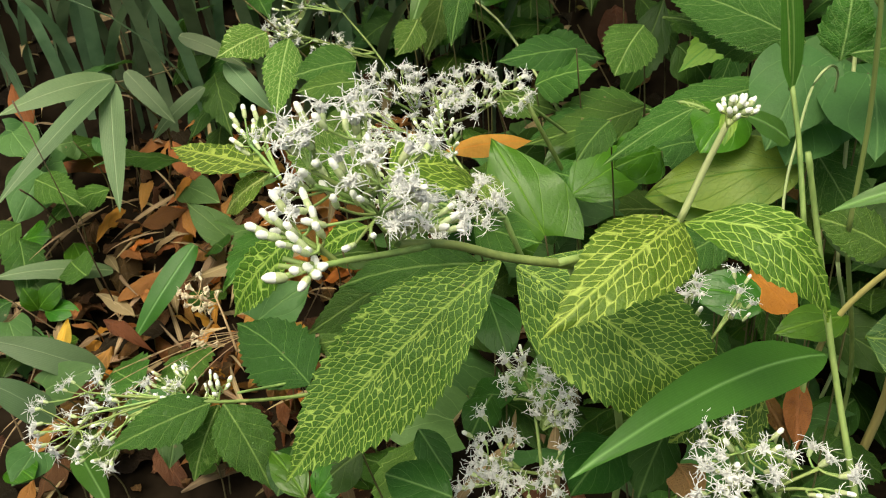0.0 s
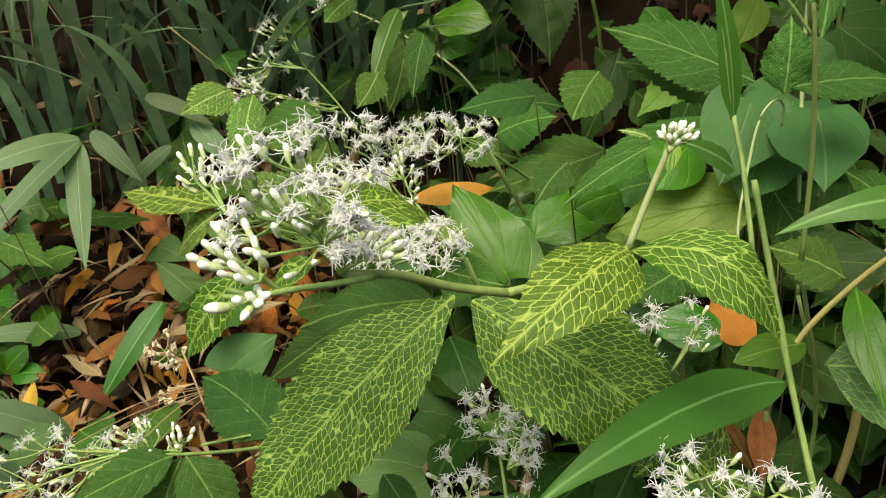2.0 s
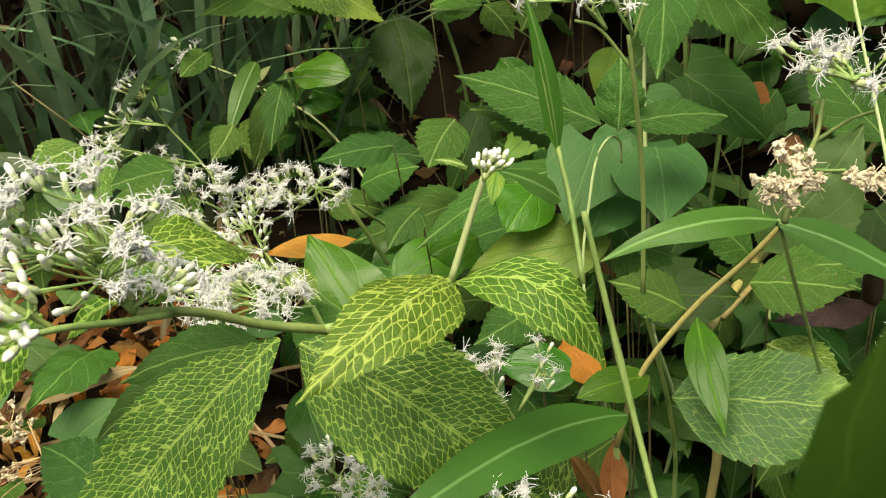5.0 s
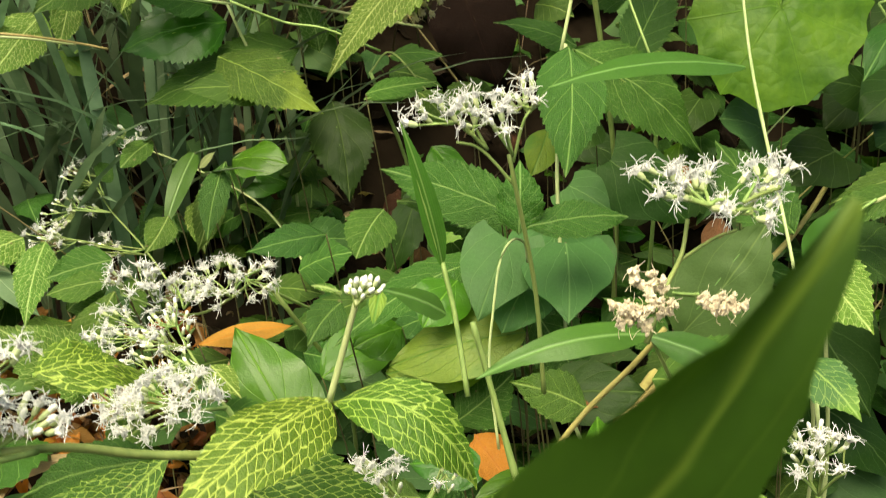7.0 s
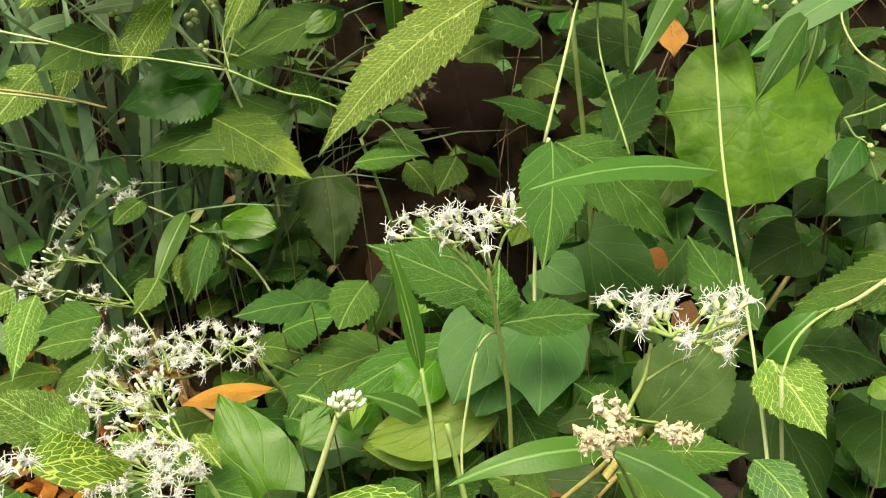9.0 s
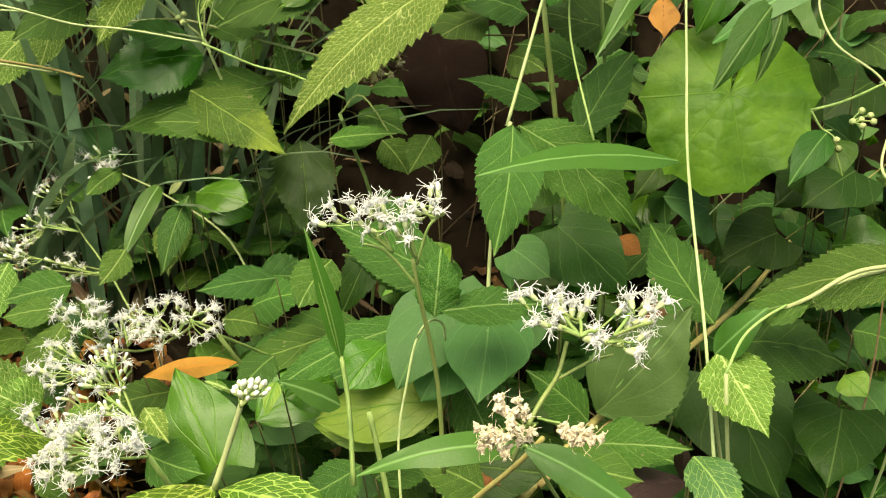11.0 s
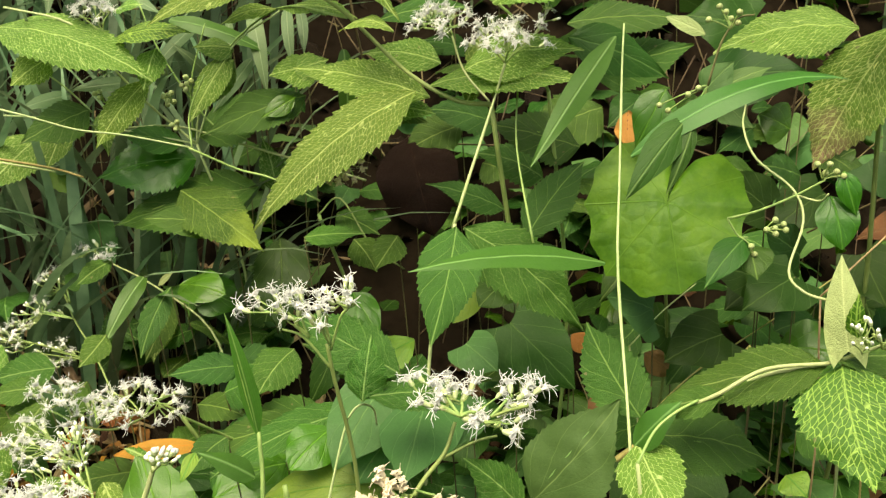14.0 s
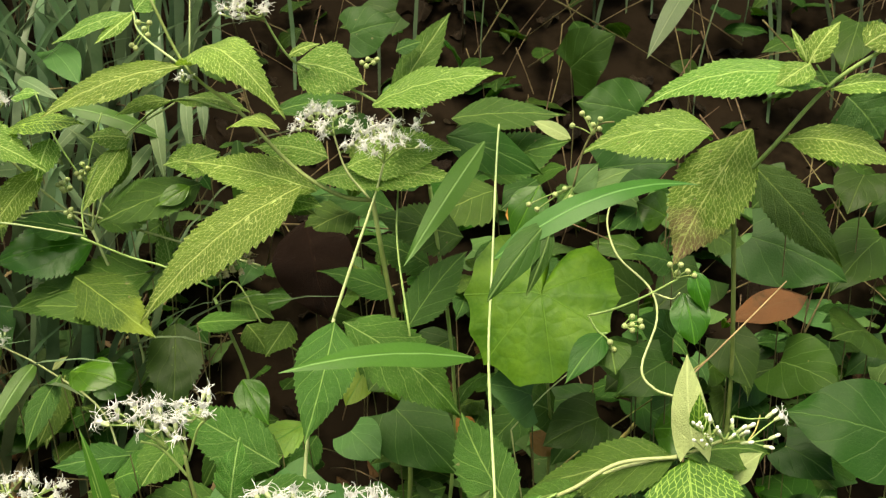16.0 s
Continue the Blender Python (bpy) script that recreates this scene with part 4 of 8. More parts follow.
leaf(p, (-0.230, 0.734, 0.396), (-0.261, 0.690, 0.389), 0.0376, (0.454, -0.442, 0.774), 'net', 'ovate', teeth=9)
leaf(p, (-0.207, 0.722, 0.394), (-0.207, 0.652, 0.347), 0.0321, (0.314, -0.527, 0.790), 'net', 'ovate', teeth=15)
leaf(p, (-0.137, 0.661, 0.379), (-0.189, 0.660, 0.370), 0.0310, (-0.124, -0.563, 0.817), 'greeny', 'lance', teeth=9)
leaf(p, (-0.144, 0.675, 0.358), (-0.174, 0.643, 0.325), 0.0291, (0.107, -0.766, 0.634), 'greeny', 'lance', teeth=9)

p = plant('boneset_plant', (-0.090, 0.525), 'boneset with loose white clusters leaning over dead leaves', 'plant', 'boneset plants')
rooted(p, (-0.130, 0.465, 0.232), 0.0018, 'stem')
stem(p, ((-0.130, 0.465, 0.232), (-0.160, 0.436, 0.248), (-0.191, 0.410, 0.266), (-0.227, 0.406, 0.271)), 0.0014, 0.0010, 'stem')
stem(p, ((-0.136, 0.478, 0.236), (-0.165, 0.456, 0.243), (-0.185, 0.427, 0.259)), 0.0012, 0.0009, 'stem')
flower_cluster(p, (-0.223, 0.406, 0.271), (-0.278, 0.396, 0.264), (0.0241, 0.0024, -0.0011), (-0.0020, 0.0266, 0.0143), 30, 0.85, 0.95, seed=33)
flower_cluster(p, (-0.220, 0.407, 0.271), (-0.242, 0.399, 0.263), (0.0241, 0.0024, -0.0011), (-0.0016, 0.0213, 0.0114), 28, 0.60, 0.95, seed=34)
flower_cluster(p, (-0.198, 0.412, 0.265), (-0.217, 0.420, 0.273), (0.0263, 0.0026, -0.0012), (-0.0012, 0.0147, 0.0055), 24, 0.30, 0.85, seed=35)
flower_cluster(p, (-0.191, 0.410, 0.266), (-0.189, 0.414, 0.277), (0.0103, 0.0010, -0.0005), (-0.0004, 0.0065, 0.0050), 6, 0.00, 1.00, seed=36)
flower_cluster(p, (-0.234, 0.403, 0.267), (-0.256, 0.377, 0.248), (0.0169, 0.0017, -0.0008), (-0.0005, 0.0073, 0.0055), 7, 0.80, 1.05, seed=37)
leaf(p, (-0.187, 0.408, 0.266), (-0.157, 0.384, 0.219), 0.0364, (0.406, -0.675, 0.616), 'green', 'ovate', teeth=11)
leaf(p, (-0.192, 0.411, 0.262), (-0.208, 0.389, 0.219), 0.0319, (0.118, -0.901, 0.418), 'greeny', 'ovate', teeth=9)
leaf(p, (-0.195, 0.408, 0.267), (-0.249, 0.372, 0.258), 0.0307, (0.185, -0.500, 0.846), 'green', 'ovate', teeth=11)
leaf(p, (-0.147, 0.457, 0.242), (-0.213, 0.513, 0.251), 0.0544, (-0.124, -0.302, 0.945), 'green', 'ovate', teeth=15)
leaf(p, (-0.098, 0.494, 0.254), (-0.158, 0.493, 0.246), 0.0360, (-0.107, -0.542, 0.833), 'green', 'ovate', teeth=11)
leaf(p, (-0.117, 0.472, 0.221), (-0.131, 0.443, 0.216), 0.0278, (0.236, -0.302, 0.924), 'green', 'ovate', teeth=9)

p = plant('boneset_plant', (-0.226, 0.620), 'dry boneset stalk with a withered flower cluster', 'plant', 'boneset plants')
rooted(p, (-0.246, 0.580, 0.174), 0.0012, 'dry_stem')
stem(p, ((-0.246, 0.580, 0.174), (-0.255, 0.591, 0.195), (-0.269, 0.611, 0.210)), 0.0010, 0.0008, 'dry_stem')
flower_cluster(p, (-0.266, 0.606, 0.202), (-0.283, 0.609, 0.210), (0.0166, 0.0016, -0.0008), (-0.0010, 0.0155, 0.0119), 16, 1.00, 1.00, kind='dry', mat='dry_stem', seed=38)
flower_cluster(p, (-0.255, 0.589, 0.191), (-0.274, 0.582, 0.184), (0.0150, 0.0015, -0.0007), (-0.0006, 0.0101, 0.0077), 6, 1.00, 0.90, kind='dry', mat='dry_stem', seed=39)
shoot('heart_leaf', (-0.211, 0.547, 0.228), (-0.170, 0.566, 0.252), 0.0479, (-0.049, -0.734, 0.677), 'matte', 'heart', label='grey-green heart-shaped leaf on a thin stalk', group='heart leaves', category='leaf')

p = plant('bamboo_grass', (-0.393, 0.831), 'drooping bamboo-grass shoot with long grey-green blades', 'grass', 'bamboo grass')
rooted(p, (-0.373, 0.731, 0.354), 0.0010, 'dark_stem')
stem(p, ((-0.373, 0.731, 0.354), (-0.350, 0.735, 0.356), (-0.326, 0.762, 0.356)), 0.0008, 0.0006, 'dark_stem')
leaf(p, (-0.375, 0.732, 0.357), (-0.447, 0.661, 0.351), 0.0276, (0.370, -0.438, 0.820), 'blade_far', 'strap', arch=0.1)
leaf(p, (-0.375, 0.732, 0.356), (-0.433, 0.595, 0.296), 0.0175, (0.387, -0.500, 0.775), 'blade_far', 'strap', arch=0.12)
leaf(p, (-0.377, 0.731, 0.355), (-0.349, 0.638, 0.272), 0.0216, (0.349, -0.563, 0.749), 'blade_far', 'strap', arch=0.05)
leaf(p, (-0.364, 0.737, 0.362), (-0.319, 0.717, 0.320), 0.0184, (0.308, -0.692, 0.653), 'blade_far', 'strap')
leaf(p, (-0.325, 0.777, 0.381), (-0.262, 0.768, 0.353), 0.0169, (0.226, -0.654, 0.722), 'blade_far', 'strap')
leaf(p, (-0.286, 0.778, 0.355), (-0.238, 0.749, 0.317), 0.0212, (0.163, -0.682, 0.713), 'blade_far', 'strap')
leaf(p, (-0.306, 0.764, 0.336), (-0.361, 0.751, 0.288), 0.0145, (-0.094, -0.933, 0.346), 'blade_far', 'strap')
shoot('grass_blade', (-0.309, 0.680, 0.217), (-0.355, 0.613, 0.154), 0.0229, (0.223, -0.745, 0.629), 'blade', 'strap', label='yellowish grass blade arching over dead leaves', category='grass', group='grass blades')
shoot('grass_blade', (-0.351, 0.552, 0.169), (-0.438, 0.542, 0.209), 0.0299, (0.421, -0.376, 0.825), 'blade_far', 'strap', label='broad dull grass blade near the ground', category='grass', group='grass blades')
shoot('grass_blade', (-0.360, 0.486, 0.178), (-0.405, 0.481, 0.219), 0.0267, (0.642, -0.363, 0.676), 'blade_far', 'strap', label='broad dull grass blade near the ground', category='grass', group='grass blades')
shoot('grass_blade', (-0.411, 0.709, 0.169), (-0.507, 0.661, 0.188), 0.0213, (0.360, -0.391, 0.847), 'blade_far', 'strap', label='thin dull grass blade near the ground', category='grass', group='grass blades')
shoot('grass_blade', (-0.320, 0.447, 0.183), (-0.269, 0.388, 0.192), 0.0192, (-0.119, 0.050, 0.992), 'blade', 'strap', label='broad grass blade near the ground', category='grass', group='grass blades')
shoot('heart_leaf', (-0.470, 0.735, 0.263), (-0.484, 0.690, 0.230), 0.0525, (0.378, -0.622, 0.686), 'matte', 'heart', label='grey-green heart-shaped leaf on a thin stalk', group='heart leaves', category='leaf')
shoot('heart_leaf', (-0.511, 0.769, 0.289), (-0.478, 0.739, 0.273), 0.0443, (0.119, -0.383, 0.916), 'matte', 'heart', label='grey-green heart-shaped leaf on a thin stalk', group='heart leaves', category='leaf')
shoot('heart_leaf', (-0.451, 0.770, 0.279), (-0.465, 0.757, 0.280), 0.0359, (0.498, -0.509, 0.702), 'matte', 'heart', label='grey-green heart-shaped leaf on a thin stalk', group='heart leaves', category='leaf')
shoot('heart_leaf', (-0.427, 0.792, 0.273), (-0.409, 0.763, 0.259), 0.0336, (0.161, -0.339, 0.927), 'matte', 'heart', label='grey-green heart-shaped leaf on a thin stalk', group='heart leaves', category='leaf')
shoot('heart_leaf', (-0.465, 0.612, 0.175), (-0.441, 0.580, 0.156), 0.0348, (0.260, -0.338, 0.905), 'matte', 'heart', label='grey-green heart-shaped leaf on a thin stalk', group='heart leaves', category='leaf')
shoot('heart_leaf', (-0.388, 0.526, 0.172), (-0.344, 0.540, 0.186), 0.0338, (-0.026, -0.657, 0.753), 'matte', 'heart', label='grey-green heart-shaped leaf on a thin stalk', group='heart leaves', category='leaf')
shoot('heart_leaf', (-0.363, 0.458, 0.171), (-0.368, 0.430, 0.164), 0.0337, (0.394, -0.264, 0.880), 'matte', 'heart', label='grey-green heart-shaped leaf on a thin stalk', group='heart leaves', category='leaf')
shoot('heart_leaf', (-0.244, 0.451, 0.212), (-0.240, 0.419, 0.198), 0.0309, (0.254, -0.365, 0.896), 'matte', 'heart', label='grey-green heart-shaped leaf on a thin stalk', group='heart leaves', category='leaf')
shoot('heart_leaf', (-0.252, 0.481, 0.187), (-0.294, 0.504, 0.194), 0.0259, (-0.038, -0.353, 0.935), 'matte', 'heart', label='grey-green heart-shaped leaf on a thin stalk', group='heart leaves', category='leaf')
shoot('heart_leaf', (-0.477, 0.680, 0.173), (-0.439, 0.650, 0.155), 0.0377, (0.147, -0.369, 0.918), 'matte', 'heart', label='grey-green heart-shaped leaf on a thin stalk', group='heart leaves', category='leaf')
shoot('heart_leaf', (-0.475, 0.636, 0.139), (-0.448, 0.598, 0.110), 0.0365, (0.321, -0.422, 0.848), 'matte', 'heart', label='grey-green heart-shaped leaf on a thin stalk', group='heart leaves', category='leaf')
shoot('heart_leaf', (-0.348, 0.775, 0.228), (-0.307, 0.753, 0.221), 0.0354, (-0.107, -0.466, 0.878), 'matte', 'heart', label='grey-green heart-shaped leaf on a thin stalk', group='heart leaves', category='leaf')
shoot('heart_leaf', (-0.294, 0.720, 0.202), (-0.332, 0.733, 0.231), 0.0333, (0.328, -0.633, 0.701), 'matte', 'heart', label='grey-green heart-shaped leaf on a thin stalk', group='heart leaves', category='leaf')
shoot('heart_leaf', (-0.091, 0.479, 0.266), (-0.055, 0.456, 0.261), 0.0270, (-0.141, -0.439, 0.887), 'dim', 'oval', label='dark green leaf half hidden in the undergrowth', group='undergrowth leaves', category='leaf')
shoot('heart_leaf', (-0.093, 0.365, 0.272), (-0.118, 0.351, 0.254), 0.0260, (-0.135, -0.683, 0.718), 'dim', 'oval', label='dark green leaf half hidden in the undergrowth', group='undergrowth leaves', category='leaf')
shoot('heart_leaf', (-0.038, 0.321, 0.286), (-0.075, 0.338, 0.283), 0.0285, (-0.242, -0.361, 0.901), 'dim', 'oval', label='dark green leaf half hidden in the undergrowth', group='undergrowth leaves', category='leaf')
shoot('heart_leaf', (-0.144, 0.399, 0.242), (-0.148, 0.368, 0.231), 0.0240, (0.204, -0.365, 0.909), 'dim', 'oval', label='dark green leaf half hidden in the undergrowth', group='undergrowth leaves', category='leaf')
shoot('heart_leaf', (-0.064, 0.389, 0.268), (-0.043, 0.362, 0.256), 0.0194, (-0.013, -0.392, 0.920), 'dim', 'oval', label='dark green leaf half hidden in the undergrowth', group='undergrowth leaves', category='leaf')
shoot('heart_leaf', (-0.030, 0.483, 0.300), (-0.014, 0.438, 0.281), 0.0321, (-0.034, -0.409, 0.912), 'dim', 'oval', label='dark green leaf half hidden in the undergrowth', group='undergrowth leaves', category='leaf')
shoot('heart_leaf', (-0.024, 0.427, 0.263), (-0.035, 0.389, 0.261), 0.0238, (0.189, -0.113, 0.975), 'dim', 'oval', label='dark green leaf half hidden in the undergrowth', group='undergrowth leaves', category='leaf')
shoot('heart_leaf', (0.051, 0.382, 0.271), (0.021, 0.334, 0.276), 0.0369, (0.262, -0.070, 0.963), 'dim', 'oval', label='dark green leaf half hidden in the undergrowth', group='undergrowth leaves', category='leaf')
shoot('heart_leaf', (0.076, 0.388, 0.275), (0.057, 0.345, 0.266), 0.0275, (0.043, -0.221, 0.974), 'dim', 'oval', label='dark green leaf half hidden in the undergrowth', group='undergrowth leaves', category='leaf')
shoot('heart_leaf', (-0.138, 0.924, 0.334), (-0.175, 0.851, 0.317), 0.0624, (0.370, -0.381, 0.847), 'dim', 'oval', label='dark green leaf half hidden in the undergrowth', group='undergrowth leaves', category='leaf')
shoot('heart_leaf', (-0.155, 0.743, 0.329), (-0.195, 0.732, 0.318), 0.0489, (0.032, -0.745, 0.667), 'dim', 'oval', label='dark green leaf half hidden in the undergrowth', group='undergrowth leaves', category='leaf')
shoot('heart_leaf', (-0.175, 0.736, 0.322), (-0.168, 0.661, 0.292), 0.0440, (0.148, -0.348, 0.926), 'dim', 'oval', label='dark green leaf half hidden in the undergrowth', group='undergrowth leaves', category='leaf')

p = plant('boneset_plant', (0.027, 0.421), 'boneset with loose white clusters low in the shade', 'plant', 'boneset plants')
rooted(p, (0.007, 0.361, 0.264), 0.0018, 'stem')
stem(p, ((0.007, 0.361, 0.264), (0.004, 0.377, 0.282), (0.000, 0.392, 0.298)), 0.0011, 0.0008, 'stem')
stem(p, ((0.007, 0.361, 0.264), (-0.011, 0.357, 0.271)), 0.0010, 0.0008, 'stem')
flower_cluster(p, (0.004, 0.386, 0.291), (-0.004, 0.395, 0.309), (0.0140, 0.0014, -0.0006), (-0.0009, 0.0147, 0.0113), 12, 0.95, 1.00, seed=40)
flower_cluster(p, (0.007, 0.373, 0.285), (0.014, 0.382, 0.298), (0.0123, 0.0012, -0.0006), (-0.0008, 0.0132, 0.0101), 12, 0.95, 1.00, seed=41)
flower_cluster(p, (-0.005, 0.360, 0.269), (-0.022, 0.363, 0.284), (0.0167, 0.0016, -0.0008), (-0.0010, 0.0156, 0.0120), 18, 0.95, 1.00, seed=42)
flower_cluster(p, (-0.002, 0.357, 0.268), (-0.014, 0.345, 0.272), (0.0238, 0.0023, -0.0011), (-0.0006, 0.0102, 0.0078), 16, 0.95, 1.00, seed=43)
flower_cluster(p, (0.010, 0.363, 0.267), (0.016, 0.356, 0.274), (0.0105, 0.0010, -0.0005), (-0.0007, 0.0103, 0.0079), 8, 0.95, 1.00, seed=44)

p = plant('boneset_plant', (0.130, 0.365), 'boneset with a few long slender white florets', 'plant', 'boneset plants')
rooted(p, (0.120, 0.305, 0.304), 0.0018, 'stem')
stem(p, ((0.120, 0.305, 0.304), (0.099, 0.304, 0.326), (0.091, 0.306, 0.340)), 0.0012, 0.0009, 'stem')
flower_cluster(p, (0.097, 0.305, 0.328), (0.093, 0.297, 0.345), (0.0229, 0.0022, -0.0010), (-0.0014, 0.0186, 0.0100), 13, 0.75, 1.15, seed=45)
flower_cluster(p, (0.107, 0.301, 0.319), (0.124, 0.300, 0.334), (0.0207, 0.0020, -0.0009), (-0.0009, 0.0126, 0.0068), 9, 0.90, 1.15, seed=46)
flower_cluster(p, (0.102, 0.299, 0.317), (0.085, 0.285, 0.337), (0.0143, 0.0014, -0.0006), (-0.0007, 0.0098, 0.0053), 8, 0.90, 1.10, seed=47)
leaf(p, (0.099, 0.318, 0.330), (0.122, 0.307, 0.327), 0.0135, (-0.120, -0.479, 0.869), 'vdark', 'lance', teeth=8)

p = plant('boneset_plant', (0.118, 0.451), 'boneset with a sparse white cluster between broad leaves', 'plant', 'boneset plants')
rooted(p, (0.098, 0.401, 0.313), 0.0018, 'stem')
stem(p, ((0.098, 0.401, 0.313), (0.086, 0.399, 0.341), (0.080, 0.401, 0.350)), 0.0010, 0.0008, 'stem')
flower_cluster(p, (0.083, 0.400, 0.343), (0.077, 0.406, 0.361), (0.0162, 0.0016, -0.0007), (-0.0005, 0.0076, 0.0058), 8, 0.95, 1.00, seed=48)
flower_cluster(p, (0.085, 0.399, 0.341), (0.077, 0.391, 0.350), (0.0116, 0.0011, -0.0005), (-0.0008, 0.0125, 0.0096), 9, 0.80, 1.00, seed=49)
flower_cluster(p, (0.096, 0.399, 0.330), (0.114, 0.412, 0.347), (0.0090, 0.0009, -0.0004), (-0.0010, 0.0155, 0.0118), 6, 0.70, 0.90, seed=50)
shoot('smooth_leaf', (0.008, 0.541, 0.310), (-0.031, 0.595, 0.359), 0.0621, (-0.030, -0.684, 0.729), 'shiny', 'heart', fold=0.25, label='smooth glossy bright green leaf on a thin stalk', group='smooth leaves', category='leaf')
shoot('smooth_leaf', (0.027, 0.593, 0.315), (0.083, 0.644, 0.329), 0.0478, (0.182, -0.450, 0.874), 'shiny', 'oval', label='smooth glossy bright green leaf on a thin stalk', group='smooth leaves', category='leaf')
shoot('smooth_leaf', (0.156, 0.555, 0.342), (0.076, 0.561, 0.330), 0.0476, (-0.166, -0.561, 0.811), 'lime', 'oval', label='yellowing green leaf with dark vein edges', group='smooth leaves', category='leaf')
shoot('smooth_leaf', (0.136, 0.446, 0.321), (0.091, 0.455, 0.325), 0.0311, (-0.014, -0.535, 0.845), 'shiny', 'oval', label='smooth glossy bright green leaf on a thin stalk', group='smooth leaves', category='leaf')
shoot('smooth_leaf', (0.165, 0.404, 0.343), (0.124, 0.387, 0.343), 0.0224, (0.160, -0.379, 0.911), 'shiny', 'oval', label='smooth glossy bright green leaf on a thin stalk', group='smooth leaves', category='leaf')
shoot('dead_leaf', (-0.071, 0.636, 0.329), (0.000, 0.680, 0.319), 0.0204, (0.406, -0.475, 0.781), 'orange', 'lance', fold=0.5, label='bright orange curled dead leaf lying on the foliage', category='dead leaf')
shoot('dead_leaf', (0.131, 0.474, 0.330), (0.150, 0.426, 0.323), 0.0269, (-0.380, -0.269, 0.885), 'amber', 'ovate', fold=0.4, wave=0.08, label='orange-brown dead leaf caught among stems', category='dead leaf')
shoot('dead_leaf', (0.149, 0.411, 0.299), (0.142, 0.373, 0.276), 0.0154, (-0.202, -0.482, 0.853), 'rusty', 'lance', fold=1.3, wave=0.08, label='rusty brown dead leaf hanging rolled up', category='dead leaf')
shoot('dead_leaf', (0.125, 0.415, 0.291), (0.142, 0.382, 0.271), 0.0114, (-0.228, -0.582, 0.781), 'rusty', 'lance', fold=1.3, wave=0.08, label='rusty brown dead leaf hanging rolled up', category='dead leaf')
shoot('dead_leaf', (0.079, 0.364, 0.273), (0.088, 0.338, 0.268), 0.0209, (-0.210, -0.280, 0.937), 'brown', 'ovate', label='brown dead leaf in the shade', category='dead leaf')
shoot('toothed_leaf', (-0.002, 0.760, 0.364), (0.058, 0.764, 0.359), 0.0471, (0.110, -0.734, 0.670), 'green', 'ovate', teeth=10, label='dull green toothed leaf on a thin stalk', group='toothed leaves', category='leaf')
shoot('toothed_leaf', (0.109, 0.796, 0.401), (0.073, 0.766, 0.320), 0.0380, (-0.215, -0.883, 0.418), 'dim', 'lance', teeth=10, label='dull green toothed leaf on a thin stalk', group='toothed leaves', category='leaf')
shoot('toothed_leaf', (0.086, 0.689, 0.345), (-0.009, 0.664, 0.323), 0.0378, (0.012, -0.690, 0.724), 'green', 'ovate', teeth=10, label='dull green toothed leaf on a thin stalk', group='toothed leaves', category='leaf')
shoot('toothed_leaf', (-0.108, 0.895, 0.377), (-0.103, 0.825, 0.337), 0.0388, (0.076, -0.489, 0.869), 'net', 'ovate', teeth=10, label='dull green toothed leaf on a thin stalk', group='toothed leaves', category='leaf')
shoot('toothed_leaf', (0.178, 0.765, 0.394), (0.116, 0.725, 0.360), 0.0393, (0.003, -0.652, 0.758), 'lime', 'ovate', teeth=10, label='dull green toothed leaf on a thin stalk', group='toothed leaves', category='leaf')
shoot('toothed_leaf', (0.129, 0.624, 0.344), (0.077, 0.621, 0.332), 0.0448, (-0.141, -0.685, 0.715), 'green', 'ovate', teeth=10, label='dull green toothed leaf on a thin stalk', group='toothed leaves', category='leaf')
shoot('toothed_leaf', (0.182, 0.573, 0.367), (0.213, 0.526, 0.320), 0.0458, (-0.166, -0.743, 0.649), 'greeny', 'ovate', teeth=10, label='dull green toothed leaf on a thin stalk', group='toothed leaves', category='leaf')
shoot('toothed_leaf', (-0.035, 0.755, 0.324), (0.020, 0.736, 0.321), 0.0323, (-0.181, -0.662, 0.728), 'green', 'ovate', teeth=10, label='dull green toothed leaf on a thin stalk', group='toothed leaves', category='leaf')
shoot('toothed_leaf', (-0.053, 0.650, 0.308), (-0.108, 0.619, 0.308), 0.0336, (0.313, -0.569, 0.761), 'green', 'ovate', teeth=10, label='dull green toothed leaf on a thin stalk', group='toothed leaves', category='leaf')
shoot('toothed_leaf', (0.006, 0.655, 0.306), (0.050, 0.635, 0.301), 0.0287, (-0.205, -0.602, 0.772), 'green', 'ovate', teeth=10, label='dull green toothed leaf on a thin stalk', group='toothed leaves', category='leaf')
shoot('toothed_leaf', (-0.041, 0.541, 0.320), (0.006, 0.521, 0.316), 0.0367, (-0.180, -0.569, 0.802), 'green', 'ovate', teeth=10, label='dull green toothed leaf on a thin stalk', group='toothed leaves', category='leaf')
shoot('toothed_leaf', (0.116, 0.492, 0.343), (0.077, 0.469, 0.332), 0.0322, (0.077, -0.525, 0.848), 'green', 'ovate', teeth=10, label='dull green toothed leaf on a thin stalk', group='toothed leaves', category='leaf')
shoot('toothed_leaf', (0.061, 0.445, 0.335), (0.081, 0.411, 0.313), 0.0294, (-0.097, -0.581, 0.808), 'green', 'ovate', teeth=10, label='dull green toothed leaf on a thin stalk', group='toothed leaves', category='leaf')

